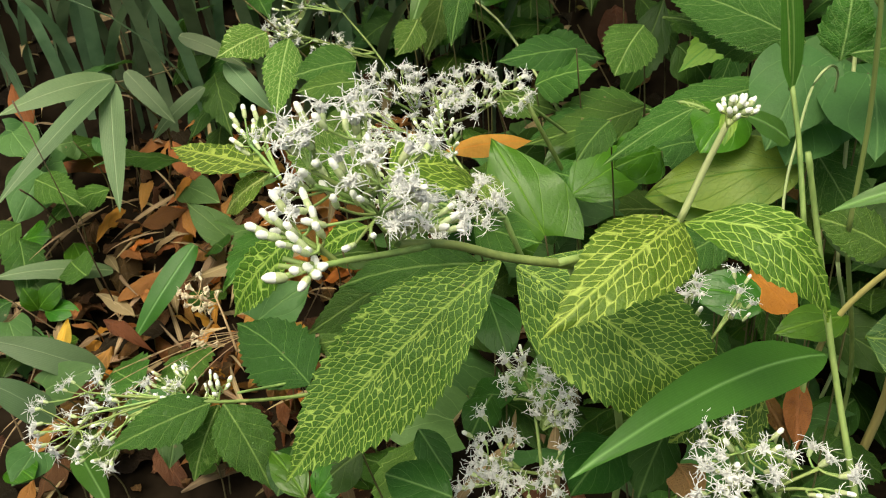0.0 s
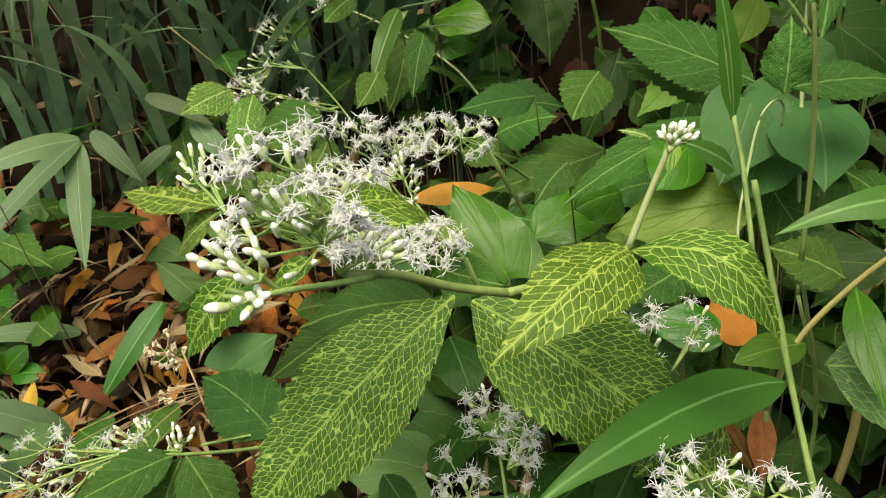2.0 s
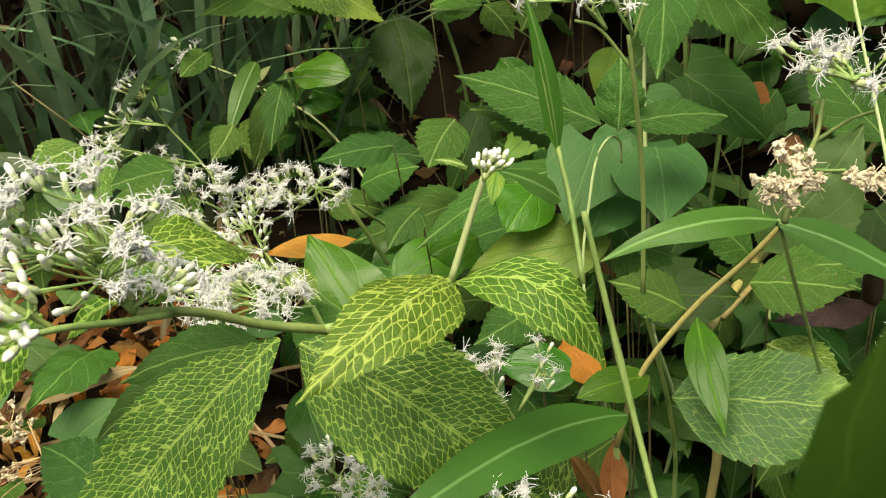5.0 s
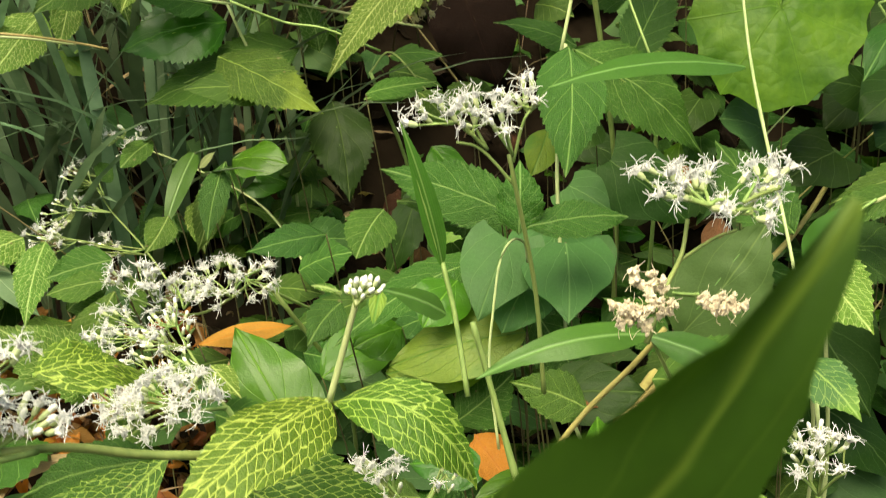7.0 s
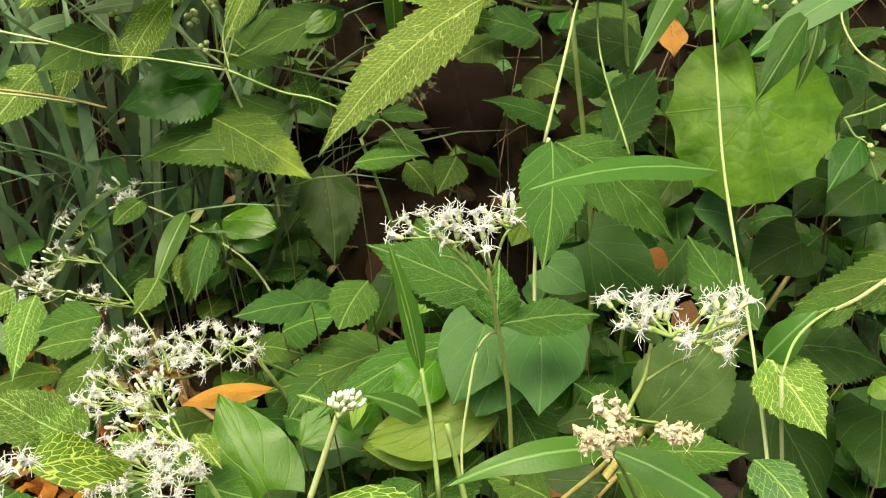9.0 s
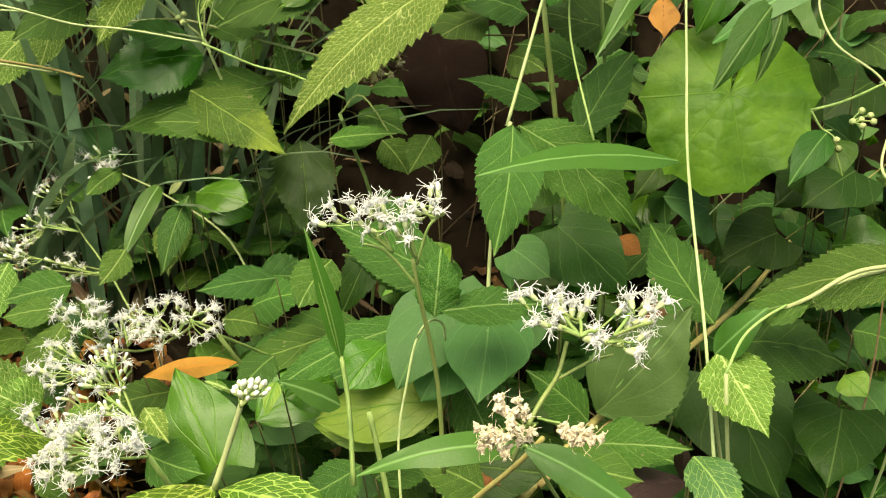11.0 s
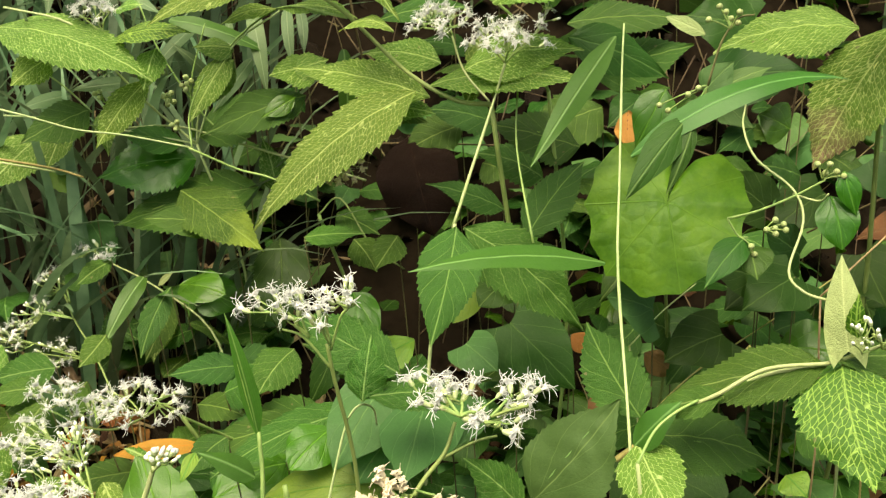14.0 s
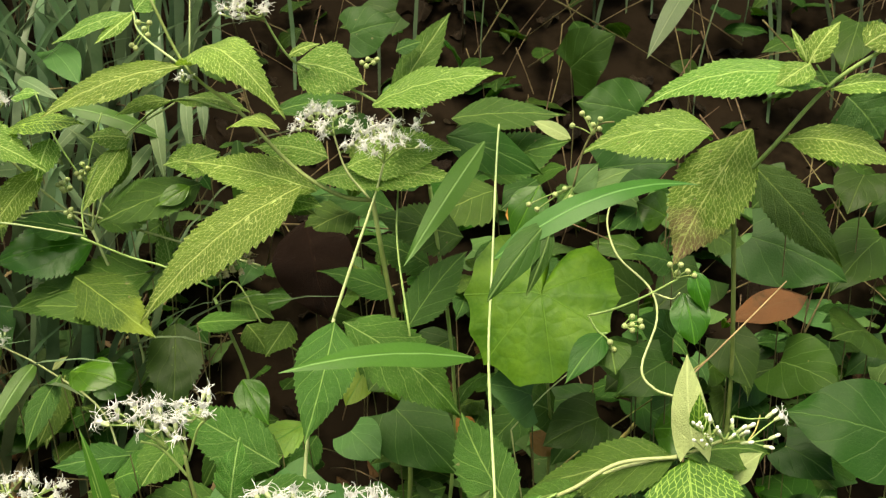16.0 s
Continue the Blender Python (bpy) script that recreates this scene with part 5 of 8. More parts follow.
p = plant('stilt_grass', (0.182, 0.364), 'tall jointed grass with broad bright green blades', 'grass', 'stilt grass')
rooted(p, (0.162, 0.334, 0.276), 0.0018, 'stem')
stem(p, ((0.162, 0.334, 0.276), (0.151, 0.375, 0.336), (0.137, 0.396, 0.404), (0.130, 0.404, 0.437)), 0.0019, 0.0014, 'stem', knots=7)
leaf(p, (0.148, 0.378, 0.337), (0.017, 0.276, 0.346), 0.0295, (0.256, -0.249, 0.934), 'blade', 'slim', arch=0.11)
stem(p, ((0.124, 0.371, 0.414), (0.121, 0.390, 0.448), (0.117, 0.401, 0.471)), 0.0014, 0.0012, 'stem')
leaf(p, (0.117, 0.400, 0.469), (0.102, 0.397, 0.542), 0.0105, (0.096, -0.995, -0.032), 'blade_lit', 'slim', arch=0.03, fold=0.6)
leaf(p, (0.117, 0.390, 0.449), (0.088, 0.382, 0.467), 0.0157, (0.560, -0.452, 0.695), 'blade', 'slim')
leaf(p, (0.087, 0.382, 0.467), (0.083, 0.368, 0.456), 0.0082, (0.097, -0.617, 0.781), 'lime', 'slim')
shoot('dead_leaf', (0.165, 0.594, 0.356), (0.189, 0.560, 0.321), 0.0254, (-0.097, -0.739, 0.666), 'brown', 'lance', fold=0.6, wave=0.08, label='brown curled dead leaf in the shade', category='dead leaf')
shoot('dead_leaf', (0.336, 0.504, 0.322), (0.256, 0.471, 0.334), 0.0270, (0.100, -0.560, 0.820), 'plum', 'lance', fold=0.55, wave=0.06, label='purple-brown dead leaf lying among stems', category='dead leaf')
shoot('toothed_leaf', (0.266, 0.504, 0.352), (0.329, 0.483, 0.361), 0.0343, (-0.286, -0.529, 0.799), 'greeny', 'ovate', teeth=12, label='dull green toothed leaf on a thin stalk', group='toothed leaves', category='leaf')
shoot('toothed_leaf', (0.070, 0.715, 0.324), (-0.009, 0.693, 0.311), 0.0408, (0.046, -0.630, 0.775), 'green', 'lance', teeth=12, label='dull green toothed leaf on a thin stalk', group='toothed leaves', category='leaf')
shoot('toothed_leaf', (-0.122, 0.544, 0.354), (-0.173, 0.540, 0.398), 0.0486, (0.546, -0.584, 0.600), 'net', 'ovate', teeth=12, label='pale netted leaf on a thin stalk', group='toothed leaves', category='leaf')
shoot('toothed_leaf', (-0.134, 0.656, 0.371), (-0.169, 0.619, 0.321), 0.0327, (0.070, -0.826, 0.560), 'greeny', 'lance', teeth=12, label='pale netted leaf on a thin stalk', group='toothed leaves', category='leaf')
shoot('toothed_leaf', (-0.147, 0.702, 0.381), (-0.196, 0.681, 0.376), 0.0422, (0.197, -0.645, 0.739), 'greeny', 'ovate', teeth=12, label='pale netted leaf on a thin stalk', group='toothed leaves', category='leaf')

p = plant('stilt_grass', (0.328, 0.483), 'low jointed grass with broad bright green blades', 'grass', 'stilt grass')
rooted(p, (0.208, 0.363, 0.443), 0.0010, 'stem')
leaf(p, (0.208, 0.363, 0.443), (0.127, 0.352, 0.433), 0.0177, (-0.038, -0.484, 0.874), 'blade', 'slim', arch=0.14)
leaf(p, (0.208, 0.363, 0.442), (0.268, 0.340, 0.413), 0.0191, (0.136, -0.621, 0.772), 'blade', 'slim', arch=0.06)

p = plant('boneset_plant', (0.200, 0.491), 'slender boneset with crisp white florets', 'plant', 'boneset plants')
rooted(p, (0.170, 0.441, 0.370), 0.0014, 'stem')
stem(p, ((0.170, 0.441, 0.370), (0.166, 0.434, 0.437), (0.157, 0.422, 0.493), (0.153, 0.420, 0.517)), 0.0014, 0.0011, 'stem')
stem(p, ((0.156, 0.422, 0.500), (0.140, 0.421, 0.520), (0.128, 0.420, 0.525)), 0.0009, 0.0007, 'stem')
stem(p, ((0.155, 0.421, 0.513), (0.161, 0.421, 0.533), (0.167, 0.423, 0.539)), 0.0009, 0.0007, 'stem')
flower_cluster(p, (0.143, 0.421, 0.520), (0.122, 0.423, 0.539), (0.0185, 0.0009, -0.0000), (-0.0005, 0.0123, 0.0098), 9, 0.95, 1.15, seed=51)
flower_cluster(p, (0.155, 0.420, 0.517), (0.141, 0.419, 0.537), (0.0178, 0.0008, -0.0000), (-0.0005, 0.0122, 0.0097), 8, 0.90, 1.15, seed=52)
flower_cluster(p, (0.164, 0.422, 0.536), (0.160, 0.425, 0.546), (0.0134, 0.0006, -0.0000), (-0.0005, 0.0103, 0.0082), 8, 0.75, 1.15, seed=53)
leaf(p, (0.178, 0.603, 0.425), (0.080, 0.658, 0.453), 0.0479, (-0.235, -0.739, 0.631), 'greeny', 'ovate', teeth=20)
leaf(p, (0.164, 0.486, 0.453), (0.168, 0.502, 0.493), 0.0290, (-0.123, -0.929, 0.349), 'greeny', 'ovate', teeth=8, fold=0.3, wave=0.06)
leaf(p, (0.167, 0.487, 0.456), (0.233, 0.506, 0.452), 0.0315, (0.170, -0.414, 0.894), 'greeny', 'lance', teeth=12)
shoot('heart_leaf', (0.164, 0.552, 0.427), (0.139, 0.512, 0.388), 0.0553, (-0.114, -0.744, 0.660), 'matte', 'heart', fold=0.25, label='grey-green heart-shaped leaf on a thin stalk', group='heart leaves', category='leaf')
shoot('heart_leaf', (0.201, 0.545, 0.424), (0.191, 0.479, 0.397), 0.0610, (-0.060, -0.500, 0.850), 'matte', 'heart', fold=0.42, label='grey-green heart-shaped leaf on a thin stalk', group='heart leaves', category='leaf')

p = plant('twining_vine', (0.154, 0.484), 'pale twining vine stem between the heart leaves', 'vine', '')
rooted(p, (0.144, 0.454, 0.331), 0.0009, 'pale_stem')
stem(p, ((0.144, 0.454, 0.331), (0.142, 0.470, 0.377), (0.147, 0.481, 0.410), (0.153, 0.490, 0.436), (0.161, 0.493, 0.447), (0.169, 0.502, 0.441), (0.171, 0.507, 0.427)), 0.0009, 0.0007, 'pale_stem')

p = plant('boneset_plant', (0.128, 0.430), 'boneset with a withered brown head and a white cluster above', 'plant', 'boneset plants')
rooted(p, (0.148, 0.400, 0.303), 0.0016, 'stem')
stem(p, ((0.148, 0.400, 0.303), (0.160, 0.403, 0.344), (0.183, 0.396, 0.384), (0.205, 0.384, 0.416), (0.218, 0.374, 0.440)), 0.0017, 0.0014, 'brown_stem')
stem(p, ((0.199, 0.335, 0.453), (0.211, 0.351, 0.470), (0.222, 0.365, 0.480), (0.227, 0.374, 0.493)), 0.0013, 0.0010, 'stem')
stem(p, ((0.220, 0.364, 0.477), (0.238, 0.371, 0.484), (0.249, 0.372, 0.487)), 0.0009, 0.0007, 'stem')
flower_cluster(p, (0.210, 0.336, 0.472), (0.195, 0.325, 0.477), (0.0132, -0.0007, -0.0005), (0.0009, 0.0093, 0.0108), 30, 1.00, 0.92, kind='dry', mat='stem', seed=54)
flower_cluster(p, (0.210, 0.337, 0.474), (0.228, 0.325, 0.474), (0.0097, -0.0005, -0.0004), (0.0003, 0.0031, 0.0035), 9, 1.00, 0.95, kind='dry', mat='stem', seed=55)
flower_cluster(p, (0.230, 0.355, 0.505), (0.212, 0.364, 0.516), (0.0166, 0.0008, -0.0000), (-0.0005, 0.0121, 0.0083), 9, 0.97, 1.15, seed=56)
flower_cluster(p, (0.230, 0.355, 0.505), (0.235, 0.366, 0.511), (0.0175, 0.0008, -0.0000), (-0.0006, 0.0135, 0.0093), 8, 0.97, 1.15, seed=57)
flower_cluster(p, (0.245, 0.356, 0.505), (0.263, 0.370, 0.513), (0.0108, 0.0005, -0.0000), (-0.0004, 0.0086, 0.0069), 6, 0.90, 1.15, seed=58)
flower_cluster(p, (0.242, 0.355, 0.502), (0.252, 0.360, 0.500), (0.0134, 0.0006, -0.0000), (-0.0003, 0.0073, 0.0058), 6, 0.97, 1.10, seed=59)

p = plant('shrub_stem', (0.221, 0.501), 'leaning tan woody stem crossing behind the leaves', 'shrub stem', '')
rooted(p, (0.221, 0.481, 0.326), 0.0030, 'brown_stem')
stem(p, ((0.221, 0.481, 0.326), (0.281, 0.569, 0.327), (0.350, 0.656, 0.321), (0.458, 0.774, 0.337), (0.565, 0.916, 0.362)), 0.0034, 0.0024, 'brown_stem')
stem(p, ((0.233, 0.492, 0.327), (0.283, 0.550, 0.332), (0.338, 0.618, 0.337)), 0.0022, 0.0014, 'brown_stem')
stem(p, ((0.274, 0.519, 0.309), (0.279, 0.535, 0.322), (0.282, 0.560, 0.330)), 0.0015, 0.0013, 'pale_stem')
leaf(p, (0.282, 0.563, 0.340), (0.345, 0.566, 0.425), 0.0703, (-0.380, -0.770, 0.510), 'matte', 'ovate', teeth=15, bite=0.04)
leaf(p, (0.283, 0.550, 0.334), (0.330, 0.509, 0.332), 0.0477, (-0.312, -0.393, 0.865), 'green', 'ovate', teeth=11)
leaf(p, (0.279, 0.551, 0.336), (0.257, 0.522, 0.317), 0.0333, (-0.029, -0.530, 0.848), 'green', 'ovate', teeth=9)
leaf(p, (0.276, 0.561, 0.334), (0.229, 0.563, 0.375), 0.0384, (0.433, -0.721, 0.542), 'greeny', 'ovate', teeth=11)
leaf(p, (0.183, 0.420, 0.318), (0.290, 0.384, 0.323), 0.0680, (-0.225, -0.484, 0.845), 'edgenet', 'ovate', teeth=13, bite=0.05, wave=0.05)
leaf(p, (0.194, 0.439, 0.362), (0.151, 0.446, 0.379), 0.0314, (0.149, -0.709, 0.690), 'green', 'ovate', teeth=9)
leaf(p, (0.237, 0.462, 0.365), (0.288, 0.440, 0.367), 0.0420, (-0.228, -0.491, 0.841), 'green', 'ovate', teeth=10)
leaf(p, (0.199, 0.437, 0.358), (0.195, 0.370, 0.329), 0.0210, (-0.275, -0.364, 0.890), 'shiny', 'lance', curl=0.1)

p = plant('boneset_plant', (0.222, 0.583), 'boneset whose stem hangs between two drooping leaves', 'plant', 'boneset plants')
rooted(p, (0.202, 0.533, 0.297), 0.0014, 'pale_stem')
stem(p, ((0.202, 0.533, 0.297), (0.202, 0.559, 0.367), (0.203, 0.586, 0.455), (0.214, 0.627, 0.520), (0.219, 0.635, 0.539)), 0.0014, 0.0014, 'pale_stem')
leaf(p, (0.220, 0.629, 0.538), (0.204, 0.558, 0.464), 0.0490, (0.052, -0.726, 0.686), 'green', 'ovate', teeth=18, arch=0.06, bite=0.06)
leaf(p, (0.226, 0.644, 0.534), (0.327, 0.658, 0.445), 0.0618, (0.464, -0.792, 0.396), 'greeny', 'ovate', teeth=20, bite=0.08)
stem(p, ((0.217, 0.643, 0.534), (0.235, 0.670, 0.591), (0.248, 0.693, 0.631), (0.256, 0.688, 0.661)), 0.0014, 0.0010, 'pale_stem')
stem(p, ((0.244, 0.692, 0.630), (0.223, 0.703, 0.653), (0.212, 0.709, 0.682)), 0.0009, 0.0008, 'pale_stem')
flower_cluster(p, (0.212, 0.709, 0.682), (0.201, 0.712, 0.698), (0.0292, -0.0006, 0.0007), (0.0003, 0.0241, 0.0091), 26, 0.97, 1.10, seed=60)
flower_cluster(p, (0.256, 0.688, 0.661), (0.256, 0.683, 0.685), (0.0354, -0.0008, 0.0008), (0.0004, 0.0267, 0.0100), 30, 0.97, 1.10, seed=61)
flower_cluster(p, (0.282, 0.694, 0.692), (0.289, 0.680, 0.700), (0.0094, -0.0002, 0.0002), (-0.0000, 0.0059, 0.0065), 4, 0.40, 1.10, seed=62)
stem(p, ((0.281, 0.640, 0.524), (0.268, 0.694, 0.591), (0.268, 0.715, 0.643)), 0.0010, 0.0008, 'stem')
leaf(p, (0.278, 0.692, 0.515), (0.333, 0.764, 0.571), 0.0412, (0.076, -0.650, 0.756), 'green', 'ovate', teeth=19)

p = plant('stilt_grass', (0.359, 0.517), 'tall upright pale grass stem with long narrow blades', 'grass', 'stilt grass')
rooted(p, (0.349, 0.487, 0.326), 0.0013, 'pale_stem')
stem(p, ((0.349, 0.487, 0.326), (0.348, 0.539, 0.409), (0.344, 0.608, 0.510), (0.348, 0.655, 0.579), (0.353, 0.708, 0.661), (0.356, 0.730, 0.693)), 0.0013, 0.0008, 'pale_stem', knots=9)
leaf(p, (0.331, 0.591, 0.522), (0.190, 0.533, 0.528), 0.0273, (0.202, -0.404, 0.892), 'blade', 'slim', arch=0.05)
leaf(p, (0.344, 0.582, 0.603), (0.505, 0.620, 0.656), 0.0236, (-0.109, -0.631, 0.768), 'blade', 'slim', arch=0.16)
leaf(p, (0.382, 0.582, 0.631), (0.336, 0.547, 0.578), 0.0248, (0.001, -0.836, 0.549), 'dim', 'slim', fold=0.4)
leaf(p, (0.384, 0.576, 0.628), (0.365, 0.557, 0.580), 0.0124, (-0.092, -0.910, 0.404), 'dim', 'slim', fold=0.5)
leaf(p, (0.338, 0.650, 0.684), (0.275, 0.622, 0.586), 0.0208, (-0.063, -0.947, 0.314), 'blade', 'slim', arch=-0.03)
leaf(p, (0.310, 0.732, 0.682), (0.399, 0.743, 0.647), 0.0458, (0.275, -0.856, 0.437), 'dim', 'ovate')
leaf(p, (0.393, 0.721, 0.640), (0.369, 0.712, 0.590), 0.0357, (-0.224, -0.932, 0.285), 'shiny', 'ovate')

p = plant('boneset_plant', (0.324, 0.454), 'low boneset with a dense white flower cluster', 'plant', 'boneset plants')
rooted(p, (0.3139, 0.4043, 0.3170), 0.0015, 'stem')
flower_cluster(p, (0.3139, 0.4043, 0.3170), (0.3121, 0.4014, 0.3488), (0.0223, -0.0094, 0.0039), (0.0073, 0.0178, 0.0091), 26, 0.55, 1.10, seed=71)
leaf(p, (0.3220, 0.4594, 0.3719), (0.3388, 0.4136, 0.3557), 0.0320, (-0.150, -0.550, 0.820), 'edgenet', 'ovate', teeth=11)
leaf(p, (0.2605, 0.4854, 0.3106), (0.2924, 0.4418, 0.2918), 0.0430, (-0.150, -0.550, 0.820), 'net', 'ovate', teeth=11)

p = plant('butterbur_plant', (0.413, 0.816), 'large round light green leaf with shallow lobes', 'plant', '')
rooted(p, (0.393, 0.716, 0.550), 0.0016, 'stem')
round_leaf(p, (0.414, 0.727, 0.592), (0.370, 0.653, 0.483), 0.1321, (-0.168, -0.713, 0.411))

p = plant('boneset_plant', (0.378, 0.563), 'boneset with a pale arching stem and yellow-netted leaves', 'plant', 'boneset plants')
rooted(p, (0.348, 0.523, 0.396), 0.0014, 'pale_stem')
stem(p, ((0.348, 0.523, 0.396), (0.357, 0.522, 0.420), (0.381, 0.515, 0.442), (0.400, 0.510, 0.455), (0.430, 0.513, 0.472), (0.470, 0.511, 0.478)), 0.0016, 0.0014, 'pale_stem')
leaf(p, (0.360, 0.562, 0.412), (0.324, 0.623, 0.465), 0.0486, (-0.170, -0.705, 0.689), 'green', 'ovate', teeth=16)
leaf(p, (0.350, 0.519, 0.413), (0.369, 0.465, 0.381), 0.0471, (-0.254, -0.556, 0.792), 'net', 'ovate', teeth=11, bite=0.08)
leaf(p, (0.364, 0.539, 0.409), (0.457, 0.555, 0.381), 0.0593, (0.325, -0.482, 0.814), 'green', 'ovate', teeth=17)
leaf(p, (0.348, 0.518, 0.411), (0.376, 0.512, 0.448), 0.0250, (-0.703, -0.561, 0.437), 'blade', 'slim')
leaf(p, (0.403, 0.510, 0.453), (0.359, 0.527, 0.432), 0.0265, (-0.515, -0.430, 0.742), 'greeny', 'ovate', teeth=8)
stem(p, ((0.407, 0.524, 0.450), (0.433, 0.517, 0.467), (0.471, 0.513, 0.478), (0.502, 0.501, 0.497)), 0.0015, 0.0012, 'pale_stem')
leaf(p, (0.469, 0.513, 0.476), (0.373, 0.543, 0.437), 0.0487, (-0.456, -0.457, 0.764), 'greeny', 'ovate', teeth=19)
leaf(p, (0.476, 0.508, 0.481), (0.547, 0.540, 0.468), 0.0367, (0.317, -0.367, 0.874), 'greeny', 'ovate', teeth=14)
leaf(p, (0.479, 0.505, 0.489), (0.478, 0.532, 0.547), 0.0265, (-0.330, -0.850, 0.400), 'pale', 'heart', fold=0.5)
leaf(p, (0.507, 0.518, 0.458), (0.531, 0.512, 0.482), 0.0214, (-0.639, -0.600, 0.481), 'pale', 'ovate')
leaf(p, (0.478, 0.510, 0.478), (0.482, 0.449, 0.418), 0.0675, (-0.308, -0.680, 0.666), 'vivid', 'ovate', teeth=15, bite=0.07)
flower_cluster(p, (0.498, 0.500, 0.493), (0.511, 0.498, 0.509), (0.0288, -0.0006, 0.0006), (-0.0000, 0.0145, 0.0159), 13, 0.12, 1.25, seed=63)
flower_cluster(p, (0.490, 0.500, 0.491), (0.479, 0.488, 0.507), (0.0121, -0.0003, 0.0003), (-0.0001, 0.0080, 0.0122), 11, 0.00, 0.85, seed=64)
leaf(p, (0.487, 0.510, 0.491), (0.480, 0.503, 0.529), 0.0136, (-0.196, -0.954, -0.226), 'vivid', 'lance', teeth=8)

p = plant('berry_vine', (0.512, 0.623), 'twining vine with pale stems and sprays of green berries', 'vine', '')
rooted(p, (0.482, 0.523, 0.502), 0.0011, 'pale_stem')
stem(p, ((0.482, 0.523, 0.502), (0.474, 0.526, 0.515), (0.457, 0.532, 0.520), (0.451, 0.550, 0.530), (0.468, 0.580, 0.558), (0.467, 0.604, 0.577), (0.449, 0.639, 0.594), (0.444, 0.664, 0.615), (0.448, 0.677, 0.632)), 0.0010, 0.0008, 'pale_stem')
stem(p, ((0.467, 0.604, 0.574), (0.482, 0.593, 0.571), (0.485, 0.584, 0.578)), 0.0008, 0.0007, 'pale_stem')
stem(p, ((0.418, 0.592, 0.557), (0.439, 0.592, 0.563), (0.466, 0.599, 0.573), (0.486, 0.596, 0.586)), 0.0010, 0.0008, 'stem')
stem(p, ((0.418, 0.592, 0.557), (0.426, 0.589, 0.545), (0.433, 0.589, 0.544)), 0.0008, 0.0007, 'stem')
berries(p, (0.444, 0.589, 0.549), ((0.452, 0.590, 0.551), (0.458, 0.590, 0.554), (0.458, 0.584, 0.551), (0.451, 0.584, 0.548), (0.446, 0.589, 0.550), (0.452, 0.591, 0.557)), 0.0024)
berries(p, (0.427, 0.589, 0.544), ((0.426, 0.588, 0.538), (0.431, 0.587, 0.536), (0.434, 0.582, 0.539), (0.438, 0.586, 0.532)), 0.0024)
berries(p, (0.484, 0.596, 0.586), ((0.480, 0.598, 0.597), (0.486, 0.597, 0.591), (0.487, 0.593, 0.598), (0.494, 0.597, 0.592), (0.499, 0.596, 0.589)), 0.0024)
leaf(p, (0.499, 0.597, 0.592), (0.509, 0.590, 0.561), 0.0174, (-0.190, -0.971, 0.143), 'shiny', 'ovate')
leaf(p, (0.494, 0.603, 0.573), (0.500, 0.585, 0.537), 0.0307, (-0.252, -0.885, 0.390), 'shiny', 'oval')
leaf(p, (0.431, 0.589, 0.544), (0.398, 0.563, 0.512), 0.0240, (-0.086, -0.729, 0.679), 'dim', 'ovate')
leaf(p, (0.437, 0.597, 0.537), (0.438, 0.573, 0.516), 0.0305, (-0.157, -0.647, 0.746), 'dim', 'ovate')
stem(p, ((0.414, 0.666, 0.647), (0.422, 0.667, 0.680), (0.433, 0.666, 0.698), (0.445, 0.666, 0.701)), 0.0010, 0.0008, 'dark_stem')
berries(p, (0.428, 0.666, 0.690), ((0.419, 0.670, 0.707), (0.424, 0.669, 0.703), (0.428, 0.668, 0.698), (0.433, 0.664, 0.703), (0.433, 0.665, 0.695), (0.411, 0.668, 0.697)), 0.0025)
berries(p, (0.414, 0.666, 0.647), ((0.407, 0.666, 0.645), (0.399, 0.665, 0.640), (0.412, 0.664, 0.638), (0.410, 0.664, 0.634), (0.405, 0.663, 0.630), (0.378, 0.669, 0.631), (0.385, 0.668, 0.627)), 0.0025)
leaf(p, (0.412, 0.679, 0.686), (0.381, 0.682, 0.699), 0.0143, (0.121, -0.853, 0.508), 'pale', 'oval')
leaf(p, (0.415, 0.680, 0.641), (0.438, 0.684, 0.665), 0.0282, (-0.320, -0.828, 0.460), 'matte', 'ovate')
leaf(p, (0.417, 0.679, 0.638), (0.467, 0.683, 0.661), 0.0270, (-0.268, -0.666, 0.696), 'matte', 'ovate')

p = plant('boneset_plant', (0.276, 0.767), 'tall boneset with pale netted leaves on a green-brown stem', 'plant', 'boneset plants')
rooted(p, (0.246, 0.707, 0.626), 0.0022, 'stem')
stem(p, ((0.246, 0.707, 0.626), (0.215, 0.724, 0.628), (0.171, 0.749, 0.650), (0.113, 0.791, 0.698), (0.056, 0.831, 0.736), (0.020, 0.836, 0.805)), 0.0022, 0.0015, 'stem')
stem(p, ((0.052, 0.831, 0.737), (0.011, 0.838, 0.767), (0.003, 0.843, 0.789)), 0.0013, 0.0010, 'pale_stem')
stem(p, ((0.059, 0.833, 0.747), (0.058, 0.847, 0.817)), 0.0010, 0.0008, 'pale_stem')
leaf(p, (0.051, 0.831, 0.737), (-0.078, 0.804, 0.685), 0.0423, (-0.089, -0.770, 0.632), 'net', 'lance', teeth=20, arch=0.06)
leaf(p, (0.059, 0.831, 0.739), (0.165, 0.739, 0.699), 0.0629, (-0.070, -0.461, 0.885), 'net', 'ovate', teeth=20, arch=0.28, curl=0.05)
leaf(p, (0.001, 0.843, 0.788), (-0.072, 0.828, 0.755), 0.0286, (-0.189, -0.659, 0.728), 'net', 'lance', teeth=14)
